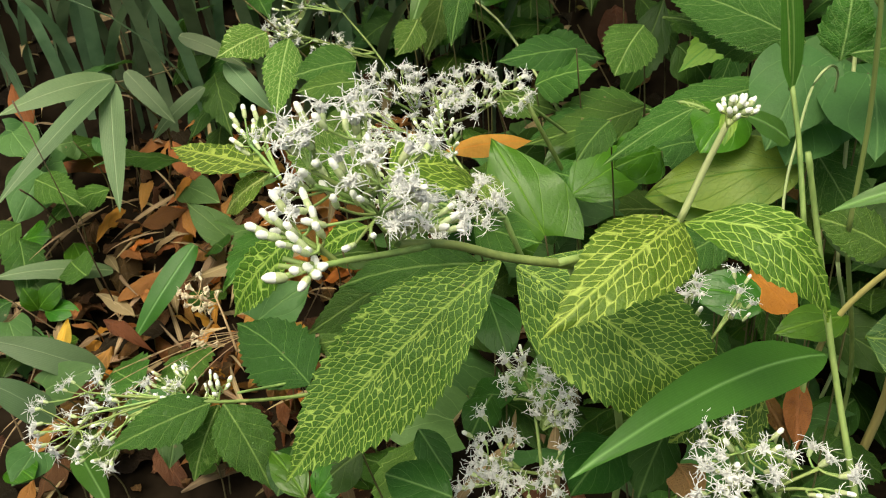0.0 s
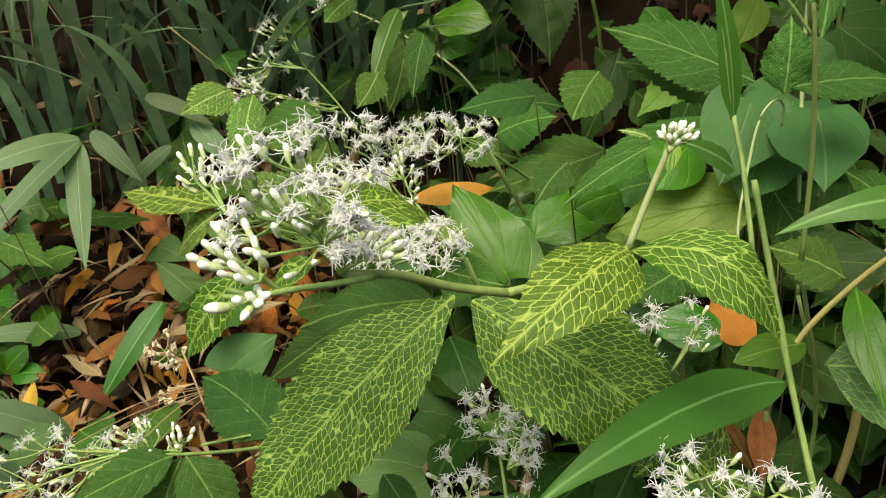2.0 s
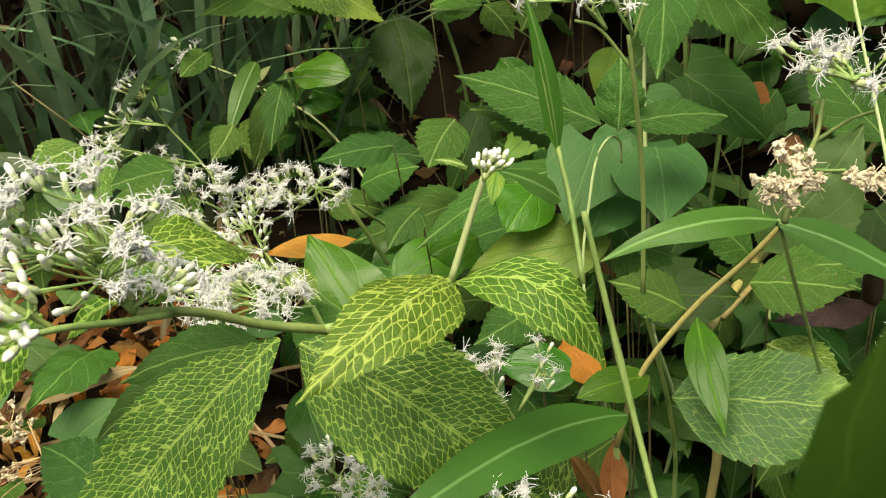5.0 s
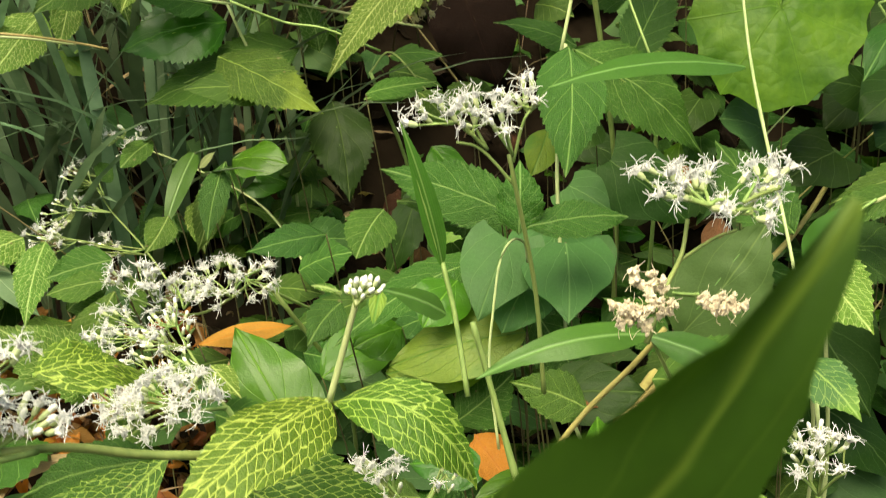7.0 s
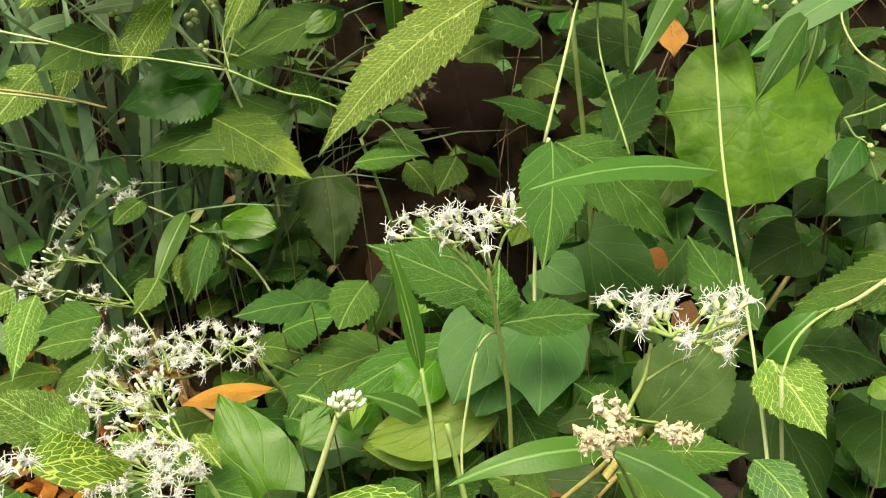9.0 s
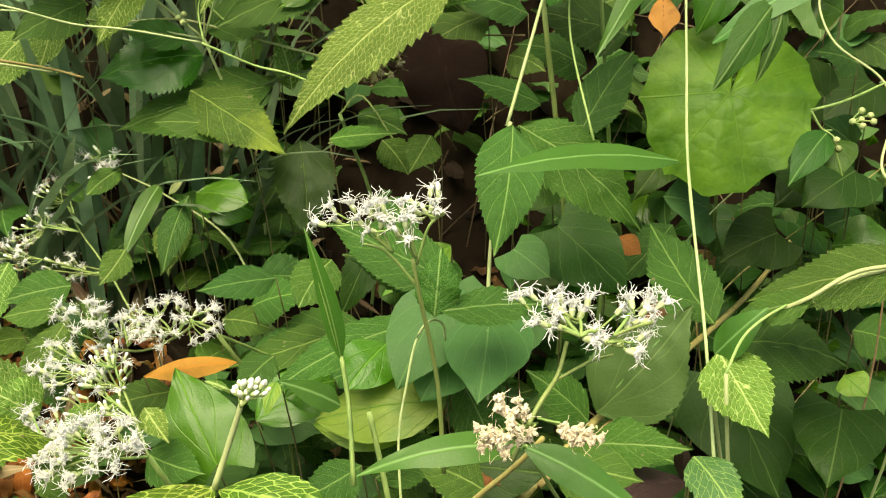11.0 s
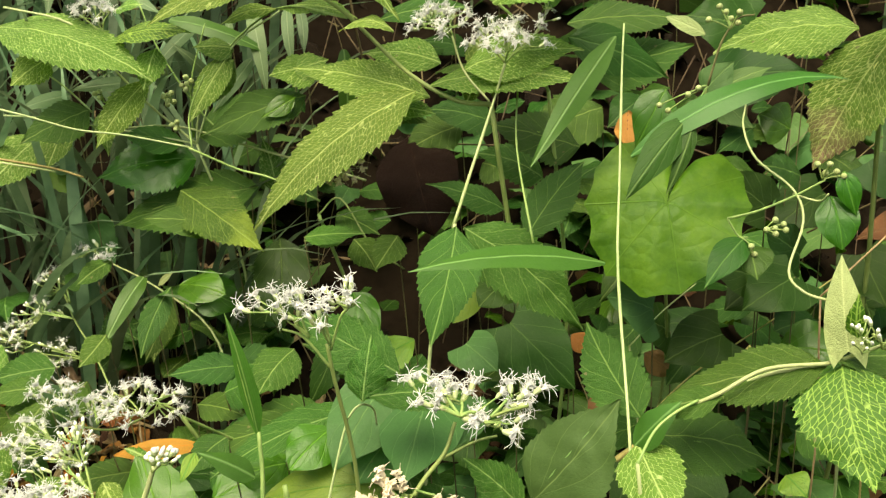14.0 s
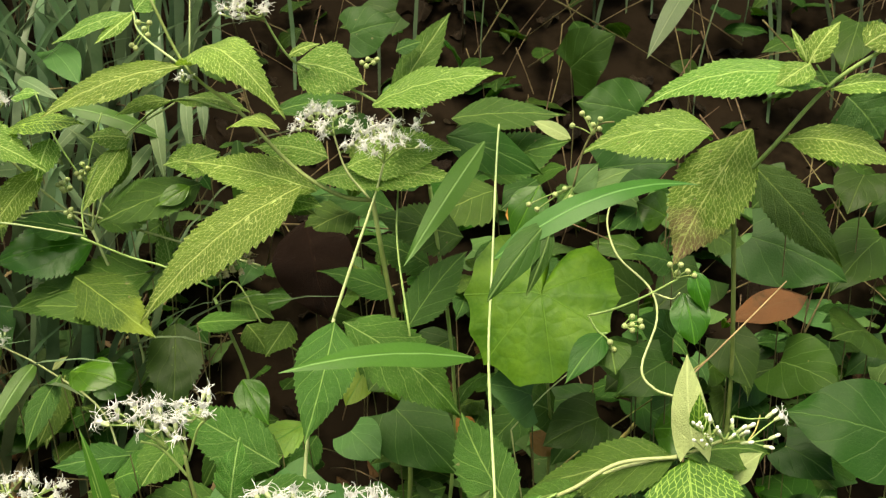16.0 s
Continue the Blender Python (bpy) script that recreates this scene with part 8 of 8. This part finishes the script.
p = plant('twig', (0.376, 0.736), 'thin pale stem in the undergrowth', 'twig', 'twigs')
rooted(p, (0.376, 0.716, 0.411), 0.0008, 'pale_stem')
stem(p, ((0.376, 0.716, 0.411), (0.408, 0.741, 0.436), (0.443, 0.765, 0.457)), 0.0008, 0.0006, 'pale_stem')

p = plant('twig', (0.394, 0.729), 'thin reddish dry twig among leaves', 'twig', 'twigs')
rooted(p, (0.394, 0.709, 0.344), 0.0008, 'brown_stem')
stem(p, ((0.394, 0.709, 0.344), (0.452, 0.764, 0.371), (0.551, 0.827, 0.412), (0.647, 0.889, 0.453)), 0.0009, 0.0007, 'brown_stem')

p = plant('dry_grass', (-0.222, 0.597), 'tuft of fine pale dry grass stems', 'dry grass', '')
rooted(p, (-0.222, 0.567, 0.205), 0.0006, 'dry_stem')
stem(p, ((-0.222, 0.567, 0.205), (-0.275, 0.536, 0.205), (-0.314, 0.486, 0.208)), 0.0004, 0.0003, 'dry_stem')
stem(p, ((-0.222, 0.567, 0.205), (-0.271, 0.540, 0.211), (-0.311, 0.501, 0.212)), 0.0004, 0.0003, 'dry_stem')
stem(p, ((-0.222, 0.567, 0.205), (-0.267, 0.536, 0.203), (-0.300, 0.485, 0.204)), 0.0004, 0.0003, 'dry_stem')
stem(p, ((-0.222, 0.567, 0.205), (-0.249, 0.539, 0.204), (-0.269, 0.498, 0.199)), 0.0004, 0.0003, 'dry_stem')
stem(p, ((-0.222, 0.567, 0.205), (-0.260, 0.544, 0.214), (-0.295, 0.515, 0.212)), 0.0004, 0.0003, 'dry_stem')
stem(p, ((-0.222, 0.567, 0.205), (-0.246, 0.536, 0.198), (-0.261, 0.485, 0.195)), 0.0004, 0.0003, 'dry_stem')
shoot('small_leaf', (-0.460, 0.652, 0.163), (-0.434, 0.658, 0.187), 0.0237, (-0.221, -0.863, 0.455), 'shiny', 'oval', label='small light green leaf of a low herb', group='low herb leaves', category='leaf')
shoot('small_leaf', (-0.455, 0.651, 0.160), (-0.418, 0.647, 0.164), 0.0232, (-0.159, -0.489, 0.858), 'shiny', 'oval', label='small light green leaf of a low herb', group='low herb leaves', category='leaf')
shoot('small_leaf', (-0.460, 0.651, 0.161), (-0.470, 0.652, 0.185), 0.0212, (0.698, -0.632, 0.336), 'shiny', 'oval', label='small light green leaf of a low herb', group='low herb leaves', category='leaf')
shoot('small_leaf', (-0.459, 0.629, 0.144), (-0.428, 0.613, 0.131), 0.0238, (0.179, -0.393, 0.902), 'shiny', 'oval', label='small light green leaf of a low herb', group='low herb leaves', category='leaf')
shoot('small_leaf', (-0.462, 0.629, 0.144), (-0.474, 0.606, 0.128), 0.0245, (0.269, -0.639, 0.720), 'shiny', 'oval', label='small light green leaf of a low herb', group='low herb leaves', category='leaf')
shoot('small_leaf', (-0.444, 0.633, 0.128), (-0.418, 0.633, 0.142), 0.0214, (-0.366, -0.637, 0.678), 'shiny', 'oval', label='small light green leaf of a low herb', group='low herb leaves', category='leaf')
shoot('small_leaf', (-0.124, 0.349, 0.252), (-0.149, 0.374, 0.261), 0.0194, (0.023, -0.296, 0.955), 'shiny', 'oval', label='small light green leaf of a low herb', group='low herb leaves', category='leaf')
shoot('small_leaf', (-0.118, 0.349, 0.252), (-0.105, 0.360, 0.267), 0.0195, (-0.129, -0.762, 0.634), 'shiny', 'oval', label='small light green leaf of a low herb', group='low herb leaves', category='leaf')
shoot('small_leaf', (-0.380, 0.452, 0.164), (-0.352, 0.434, 0.167), 0.0250, (-0.169, -0.106, 0.980), 'shiny', 'oval', label='small light green leaf of a low herb', group='low herb leaves', category='leaf')
shoot('small_leaf', (-0.511, 0.730, 0.187), (-0.472, 0.720, 0.200), 0.0414, (-0.397, -0.481, 0.781), 'shiny', 'oval', label='small light green leaf of a low herb', group='low herb leaves', category='leaf')
shoot('small_leaf', (-0.460, 0.735, 0.184), (-0.438, 0.706, 0.170), 0.0280, (0.181, -0.324, 0.929), 'shiny', 'oval', label='small light green leaf of a low herb', group='low herb leaves', category='leaf')
shoot('dead_leaf', (-0.193, 0.672, 0.219), (-0.324, 0.678, 0.177), 0.0186, (-0.284, -0.499, 0.818), 'tan', 'lance', fold=0.6, wave=0.08, label='dry curled dead leaf on the leaf litter', category='dead leaf', group='dead leaves')
shoot('dead_leaf', (-0.294, 0.717, 0.197), (-0.313, 0.673, 0.167), 0.0181, (0.147, -0.599, 0.787), 'tan', 'lance', fold=0.6, wave=0.08, label='dry curled dead leaf on the leaf litter', category='dead leaf', group='dead leaves')
shoot('dead_leaf', (-0.291, 0.766, 0.201), (-0.317, 0.721, 0.169), 0.0156, (0.124, -0.613, 0.781), 'tan', 'lance', fold=0.6, wave=0.08, label='dry curled dead leaf on the leaf litter', category='dead leaf', group='dead leaves')
shoot('dead_leaf', (-0.423, 0.634, 0.164), (-0.422, 0.594, 0.137), 0.0126, (0.282, -0.538, 0.794), 'orange', 'lance', fold=0.6, wave=0.08, label='dry curled dead leaf on the leaf litter', category='dead leaf', group='dead leaves')
shoot('dead_leaf', (-0.374, 0.815, 0.259), (-0.331, 0.777, 0.227), 0.0235, (0.212, -0.490, 0.846), 'rusty', 'lance', fold=0.6, wave=0.08, label='dry curled dead leaf on the leaf litter', category='dead leaf', group='dead leaves')
shoot('dead_leaf', (-0.348, 0.698, 0.176), (-0.392, 0.660, 0.162), 0.0182, (0.158, -0.509, 0.846), 'rusty', 'lance', fold=0.6, wave=0.08, label='dry curled dead leaf on the leaf litter', category='dead leaf', group='dead leaves')
shoot('dead_leaf', (-0.393, 0.751, 0.196), (-0.348, 0.764, 0.208), 0.0230, (-0.055, -0.584, 0.810), 'rusty', 'lance', fold=0.6, wave=0.08, label='dry curled dead leaf on the leaf litter', category='dead leaf', group='dead leaves')
shoot('dead_leaf', (-0.516, 0.816, 0.233), (-0.418, 0.805, 0.232), 0.0257, (-0.048, -0.467, 0.883), 'rusty', 'lance', fold=0.6, wave=0.08, label='dry curled dead leaf on the leaf litter', category='dead leaf', group='dead leaves')
shoot('dead_leaf', (-0.371, 0.657, 0.152), (-0.408, 0.664, 0.172), 0.0146, (0.353, -0.445, 0.823), 'tan', 'lance', fold=0.6, wave=0.08, label='dry curled dead leaf on the leaf litter', category='dead leaf', group='dead leaves')
shoot('dead_leaf', (-0.339, 0.721, 0.175), (-0.296, 0.737, 0.192), 0.0194, (-0.092, -0.603, 0.792), 'rusty', 'lance', fold=0.6, wave=0.08, label='dry curled dead leaf on the leaf litter', category='dead leaf', group='dead leaves')
shoot('dead_leaf', (-0.582, 0.901, 0.290), (-0.546, 0.860, 0.253), 0.0250, (0.301, -0.473, 0.828), 'rusty', 'lance', fold=0.6, wave=0.08, label='dry curled dead leaf on the leaf litter', category='dead leaf', group='dead leaves')
shoot('dead_leaf', (-0.183, 0.510, 0.220), (-0.185, 0.477, 0.205), 0.0141, (0.156, -0.420, 0.894), 'rusty', 'lance', fold=0.6, wave=0.08, label='dry curled dead leaf on the leaf litter', category='dead leaf', group='dead leaves')

p = plant('boneset_plant', (0.082, 0.120), 'single large toothed leaf close by at the edge', 'plant', 'boneset plants')
rooted(p, (0.088, 0.080, 0.500), 0.0012, 'stem')
leaf(p, (0.088, 0.080, 0.500), (0.148, 0.074, 0.598), 0.0350, (-0.05, -0.97, -0.22), 'near', 'lance', teeth=7, arch=0.03, fold=0.12, wave=0.06, bite=0.07)

# ---- undergrowth, litter and far grass ----
rng = random.Random(7)


def scatter(n, x0, x1, y0, y1, lift0, lift1, len0, len1, ratio, shape, droop=0.3, lean=0.9, teeth=0, crumple=0.05):
    made, kinds = [], []
    for k in range(6):
        c, uv, me, q = leaf_grid(1.0, ratio, shape, teeth, 0.1, 0.08, 0.2 + 3 * (crumple - 0.05), crumple, droop * rng.random(), 900 + k, half=2)
        kinds.append((np.array(c), np.array(uv), np.array(me), q))
    for _ in range(n):
        x, y = rng.uniform(x0, x1), rng.uniform(y0, y1)
        if lift1 > 0.1 and -0.8 < x < -0.08 and (y > 0.85 + 0.4 * (x + 0.5) or rng.random() < 0.74):
            continue
        if lift1 > 0.1 and math.hypot(x - 0.16, y - 0.95) < 0.13 and rng.random() < 0.8:
            continue
        z = ground_z(x, y) + rng.uniform(lift0, lift1)
        c, uv, me, q = kinds[rng.randrange(6)]
        length = rng.uniform(len0, len1)
        g = rng.uniform(0, 6.28)
        axis = Vector((math.cos(g), math.sin(g), rng.uniform(-0.7, 0.2)))
        face = Vector((rng.uniform(-.5, .5), rng.uniform(-1.0, 0.1) * lean, 1))
        m = np.array(frame_of(axis, face))[:3, :3]
        made.append(((c * length) @ m.T + np.array((x, y, z)), q, uv, me * length))
    return made


joined("leaf_litter", scatter(220, -0.6, 0.1, 0.45, 1.1, 0.005, 0.05, 0.03, 0.09, 0.14, "lance", 0.8, 0.6, crumple=0.16), "tan", "pale dry blades and leaf scraps on the soil", category="leaf litter")
joined("leaf_litter", scatter(1300, -1.2, 1.6, 0.3, 1.8, 0.001, 0.02, 0.02, 0.07, 0.5, "oval", 0.6, 0.4, crumple=0.16), "shade_litter", "dead leaves on the bank, shade in their colour", category="leaf litter")
joined("leaf_litter", scatter(260, -0.46, -0.10, 0.50, 0.86, 0.004, 0.035, 0.012, 0.04, 0.45, "oval", 0.8, 0.7, crumple=0.2), "umber", "small brown leaf scraps on the soil", category="leaf litter")
joined("leaf_litter", scatter(90, -0.42, -0.12, 0.50, 0.84, 0.006, 0.05, 0.012, 0.04, 0.40, "oval", 0.8, 0.7, crumple=0.2), "amber", "orange leaf scraps on the soil", category="leaf litter")
joined("leaf_litter", scatter(100, -0.46, -0.10, 0.50, 0.86, 0.006, 0.05, 0.05, 0.12, 0.045, "lance", 0.5, 0.7, crumple=0.1), "tan", "thin dry straw on the soil", category="leaf litter")
LOW = "dense green undergrowth leaves in the shade"
joined("undergrowth", scatter(420, -0.95, 1.3, 0.42, 1.15, 0.03, 0.15, 0.05, 0.10, 0.55, "ovate", teeth=9), "green", LOW, category="undergrowth")
joined("undergrowth", scatter(420, -0.95, 1.3, 0.42, 1.15, 0.03, 0.13, 0.035, 0.075, 0.85, "heart"), "matte", LOW, category="undergrowth")
joined("undergrowth", scatter(500, -0.95, 1.3, 0.40, 1.5, 0.02, 0.12, 0.035, 0.08, 0.6, "oval"), "dim", LOW, category="undergrowth")
joined("undergrowth", scatter(160, -0.95, 1.3, 0.45, 1.2, 0.02, 0.12, 0.03, 0.06, 0.6, "oval"), "shiny", LOW, category="undergrowth")
joined("undergrowth", scatter(70, 0.25, 1.35, 1.0, 1.45, 0.02, 0.12, 0.05, 0.10, 0.55, "oval"), "dim", LOW, category="undergrowth")
joined("undergrowth", scatter(110, 0.15, 0.95, 0.55, 1.0, 0.05, 0.17, 0.045, 0.08, 0.7, "heart"), "dim", LOW, category="undergrowth")
joined("undergrowth", scatter(90, -0.6, 0.35, 0.5, 0.95, 0.06, 0.17, 0.05, 0.09, 0.5, "ovate", teeth=10), "greeny", LOW, category="undergrowth")
joined("leaf_litter", scatter(520, -1.2, 1.5, 0.1, 1.05, 0.002, 0.02, 0.03, 0.08, 0.42, "lance", 0.6, 0.4, crumple=0.16), "umber", "brown dead leaves lying on the soil", category="leaf litter")
joined("leaf_litter", scatter(210, -0.42, -0.10, 0.5, 0.86, 0.005, 0.06, 0.02, 0.06, 0.30, "lance", 0.8, 0.5, crumple=0.16), "rusty", "orange and brown dead leaves lying on the soil", category="leaf litter")


def ring(n, reach):
    """Places all round the overgrown patch, thinning outwards."""
    spots = []
    while len(spots) < n:
        x, y = 0.2 + rng.gauss(0, reach), 0.7 + rng.gauss(0, reach)
        if abs(x - 0.15) < 0.95 and 0.1 < y < 1.6 or -0.5 < x < 0.9 and -0.6 < y < 0.3:
            continue
        spots.append((x, y))
    return spots


def around(n, reach, lift, len0, len1, ratio, shape):
    made = []
    for x, y in ring(n, reach):
        made += scatter(1, x, x, y, y, 0.003, lift, len0, len1, ratio, shape)
    return made


joined("undergrowth", around(500, 1.3, 0.10, 0.05, 0.11, 0.6, "ovate"), "green", LOW, category="undergrowth")
joined("undergrowth", around(400, 1.3, 0.08, 0.04, 0.08, 0.85, "heart"), "dim", LOW, category="undergrowth")
joined("leaf_litter", around(700, 1.6, 0.02, 0.04, 0.09, 0.5, "oval"), "brown", "brown dead leaves lying on the soil", category="leaf litter")


def blades(n, x0, x1, y0, y1, len0, len1, width, seed, lean=0.5):
    r = random.Random(seed)
    made = []
    for _ in range(n):
        x, y = r.uniform(x0, x1), r.uniform(y0, y1)
        z = ground_z(x, y) - 0.01
        length = r.uniform(len0, len1)
        g = r.uniform(0, 6.28)
        out = Vector((math.cos(g), math.sin(g) * 0.6 - 0.35, 0))
        side = Vector((-out.y, out.x, 0)).normalized()
        bend = r.uniform(0.3, 1.0) * lean
        co, q = [], []
        p, up = Vector((x, y, z)), Vector((0, 0, 1))
        for k in range(9):
            v = k / 8
            w = width * r.uniform(0.9, 1.1) * (0.5 + 1.6 * v - 2.1 * v * v + 0.02)
            co += [tuple(p - side * w), tuple(p + up.cross(side) * 0 - Vector((0, 0, w * 0.3))), tuple(p + side * w)]
            d = (up + out * bend * v * 2.2 - Vector((0, 0, 1)) * bend * 1.3 * v * v).normalized()
            p = p + d * length / 8
        for k in range(8):
            a = 3 * k
            q += [(a, a + 1, a + 4, a + 3), (a + 1, a + 2, a + 5, a + 4)]
        made.append((np.array(co), q))
    return made


joined("far_grass", blades(880, -1.15, -0.02, 0.84, 1.6, 0.25, 0.48, 0.0085, 3, 1.0), "far_grass", "tall grass with long arching blades at the back of the bank", category="grass")
joined("bank_grass", blades(220, -2.2, 2.6, 1.55, 3.4, 0.2, 0.45, 0.006, 6) + blades(160, 0.0, 1.6, 1.3, 2.0, 0.2, 0.4, 0.004, 4), "far_grass", "thin grass on the bank behind the plants", category="grass")


def stalks(n, x0, x1, y0, y1, len0, len1, seed, r1=0.0009):
    r = random.Random(seed)
    paths = []
    for _ in range(n):
        x, y = r.uniform(x0, x1), r.uniform(y0, y1)
        p = Vector((x, y, ground_z(x, y) + r.uniform(0, 0.12)))
        d = Vector((r.uniform(-.5, .5), r.uniform(-.5, .1), r.uniform(-1, 0.4))).normalized()
        length = r.uniform(len0, len1)
        paths.append([(p + d * length * k / 3 + Vector((0, 0, -0.02 * (k / 3) ** 2)), r.uniform(0.0004, r1)) for k in range(4)])
    co, f = tube_mesh(paths, 5)
    return [(np.array([tuple(c) for c in co]), f)]


joined("dead_stalks", stalks(420, -0.6, 1.7, 1.02, 1.9, 0.10, 0.40, 8, 0.0014), "straw", "brown dead stalks and straw hanging on the bank", category="dead stalks")
joined("ground_twigs", stalks(150, -0.8, 1.2, 0.5, 1.1, 0.05, 0.22, 9), "straw", "thin dead stalks lying among the leaves", category="dead stalks")


def unseen_shade_shrub(foot, label):
    """Added, unseen shrub on the bank; leafy boughs reach forward and shade the slope."""
    r = random.Random(21)
    p = plant("unseen_shade_shrub", foot, label, "shrub")
    base = p.location.copy()
    fork = base + Vector((-0.1, -0.35, 0.75))
    line = spline((base - Vector((0, 0, 0.05)), base + Vector((0.04, -0.1, 0.4)), fork), 5)
    co, f = tube_mesh([[(q, 0.045 - 0.018 * k / len(line)) for k, q in enumerate(line)]], 9)
    part("trunk", mesh_from("trunk", co, f, ["dark_stem"]), p)
    tips = []
    for g in (-1.7, -1.15, -0.6, -0.1, 0.45, 1.0, 1.6):
        end = Vector((0.15 + g, 1.25 + 0.12 * g * g, 1.78 + r.uniform(-0.08, 0.1)))
        line = spline((fork, fork.lerp(end, 0.5) + Vector((0, 0, 0.22)), end), 6)
        co, f = tube_mesh([[(q, 0.020 - 0.015 * k / len(line)) for k, q in enumerate(line)]], 7)
        part("limb", mesh_from("limb", co, f, ["dark_stem"]), p)
        tips += line[4:]
    c, uv, me, q = leaf_grid(1.0, 0.5, "ovate", 0, 0.1, 0.06, 0.15, 0.03, 0.1, 950, half=1)
    c, uv, me = np.array(c), np.array(uv), np.array(me)
    co, faces, uvs, mets, n = [], [], [], [], 0
    for _ in range(2300):
        t = r.choice(tips)
        at = t + Vector((r.gauss(0, 0.20), r.gauss(0, 0.16), r.gauss(0, 0.09)))
        if at.z < 1.5 or at.y < 0.95:
            continue
        g = r.uniform(0, 6.28)
        m = np.array(frame_of(Vector((math.cos(g), math.sin(g), r.uniform(-0.8, 0.1))), Vector((r.uniform(-.5, .5), r.uniform(-.7, .3), 1))))[:3, :3]
        size = r.uniform(0.07, 0.13)
        co.append((c * size) @ m.T + np.array(at))
        faces.extend(tuple(n + i for i in quad) for quad in q)
        uvs.append(uv)
        mets.append(me * size)
        n += len(c)
    part("crown", mesh_from("crown", np.concatenate(co).tolist(), faces, ["dim"], np.concatenate(uvs), np.concatenate(mets)), p)


unseen_shade_shrub((0.25, 2.5), "unseen dark green shrub added to shade the bank")
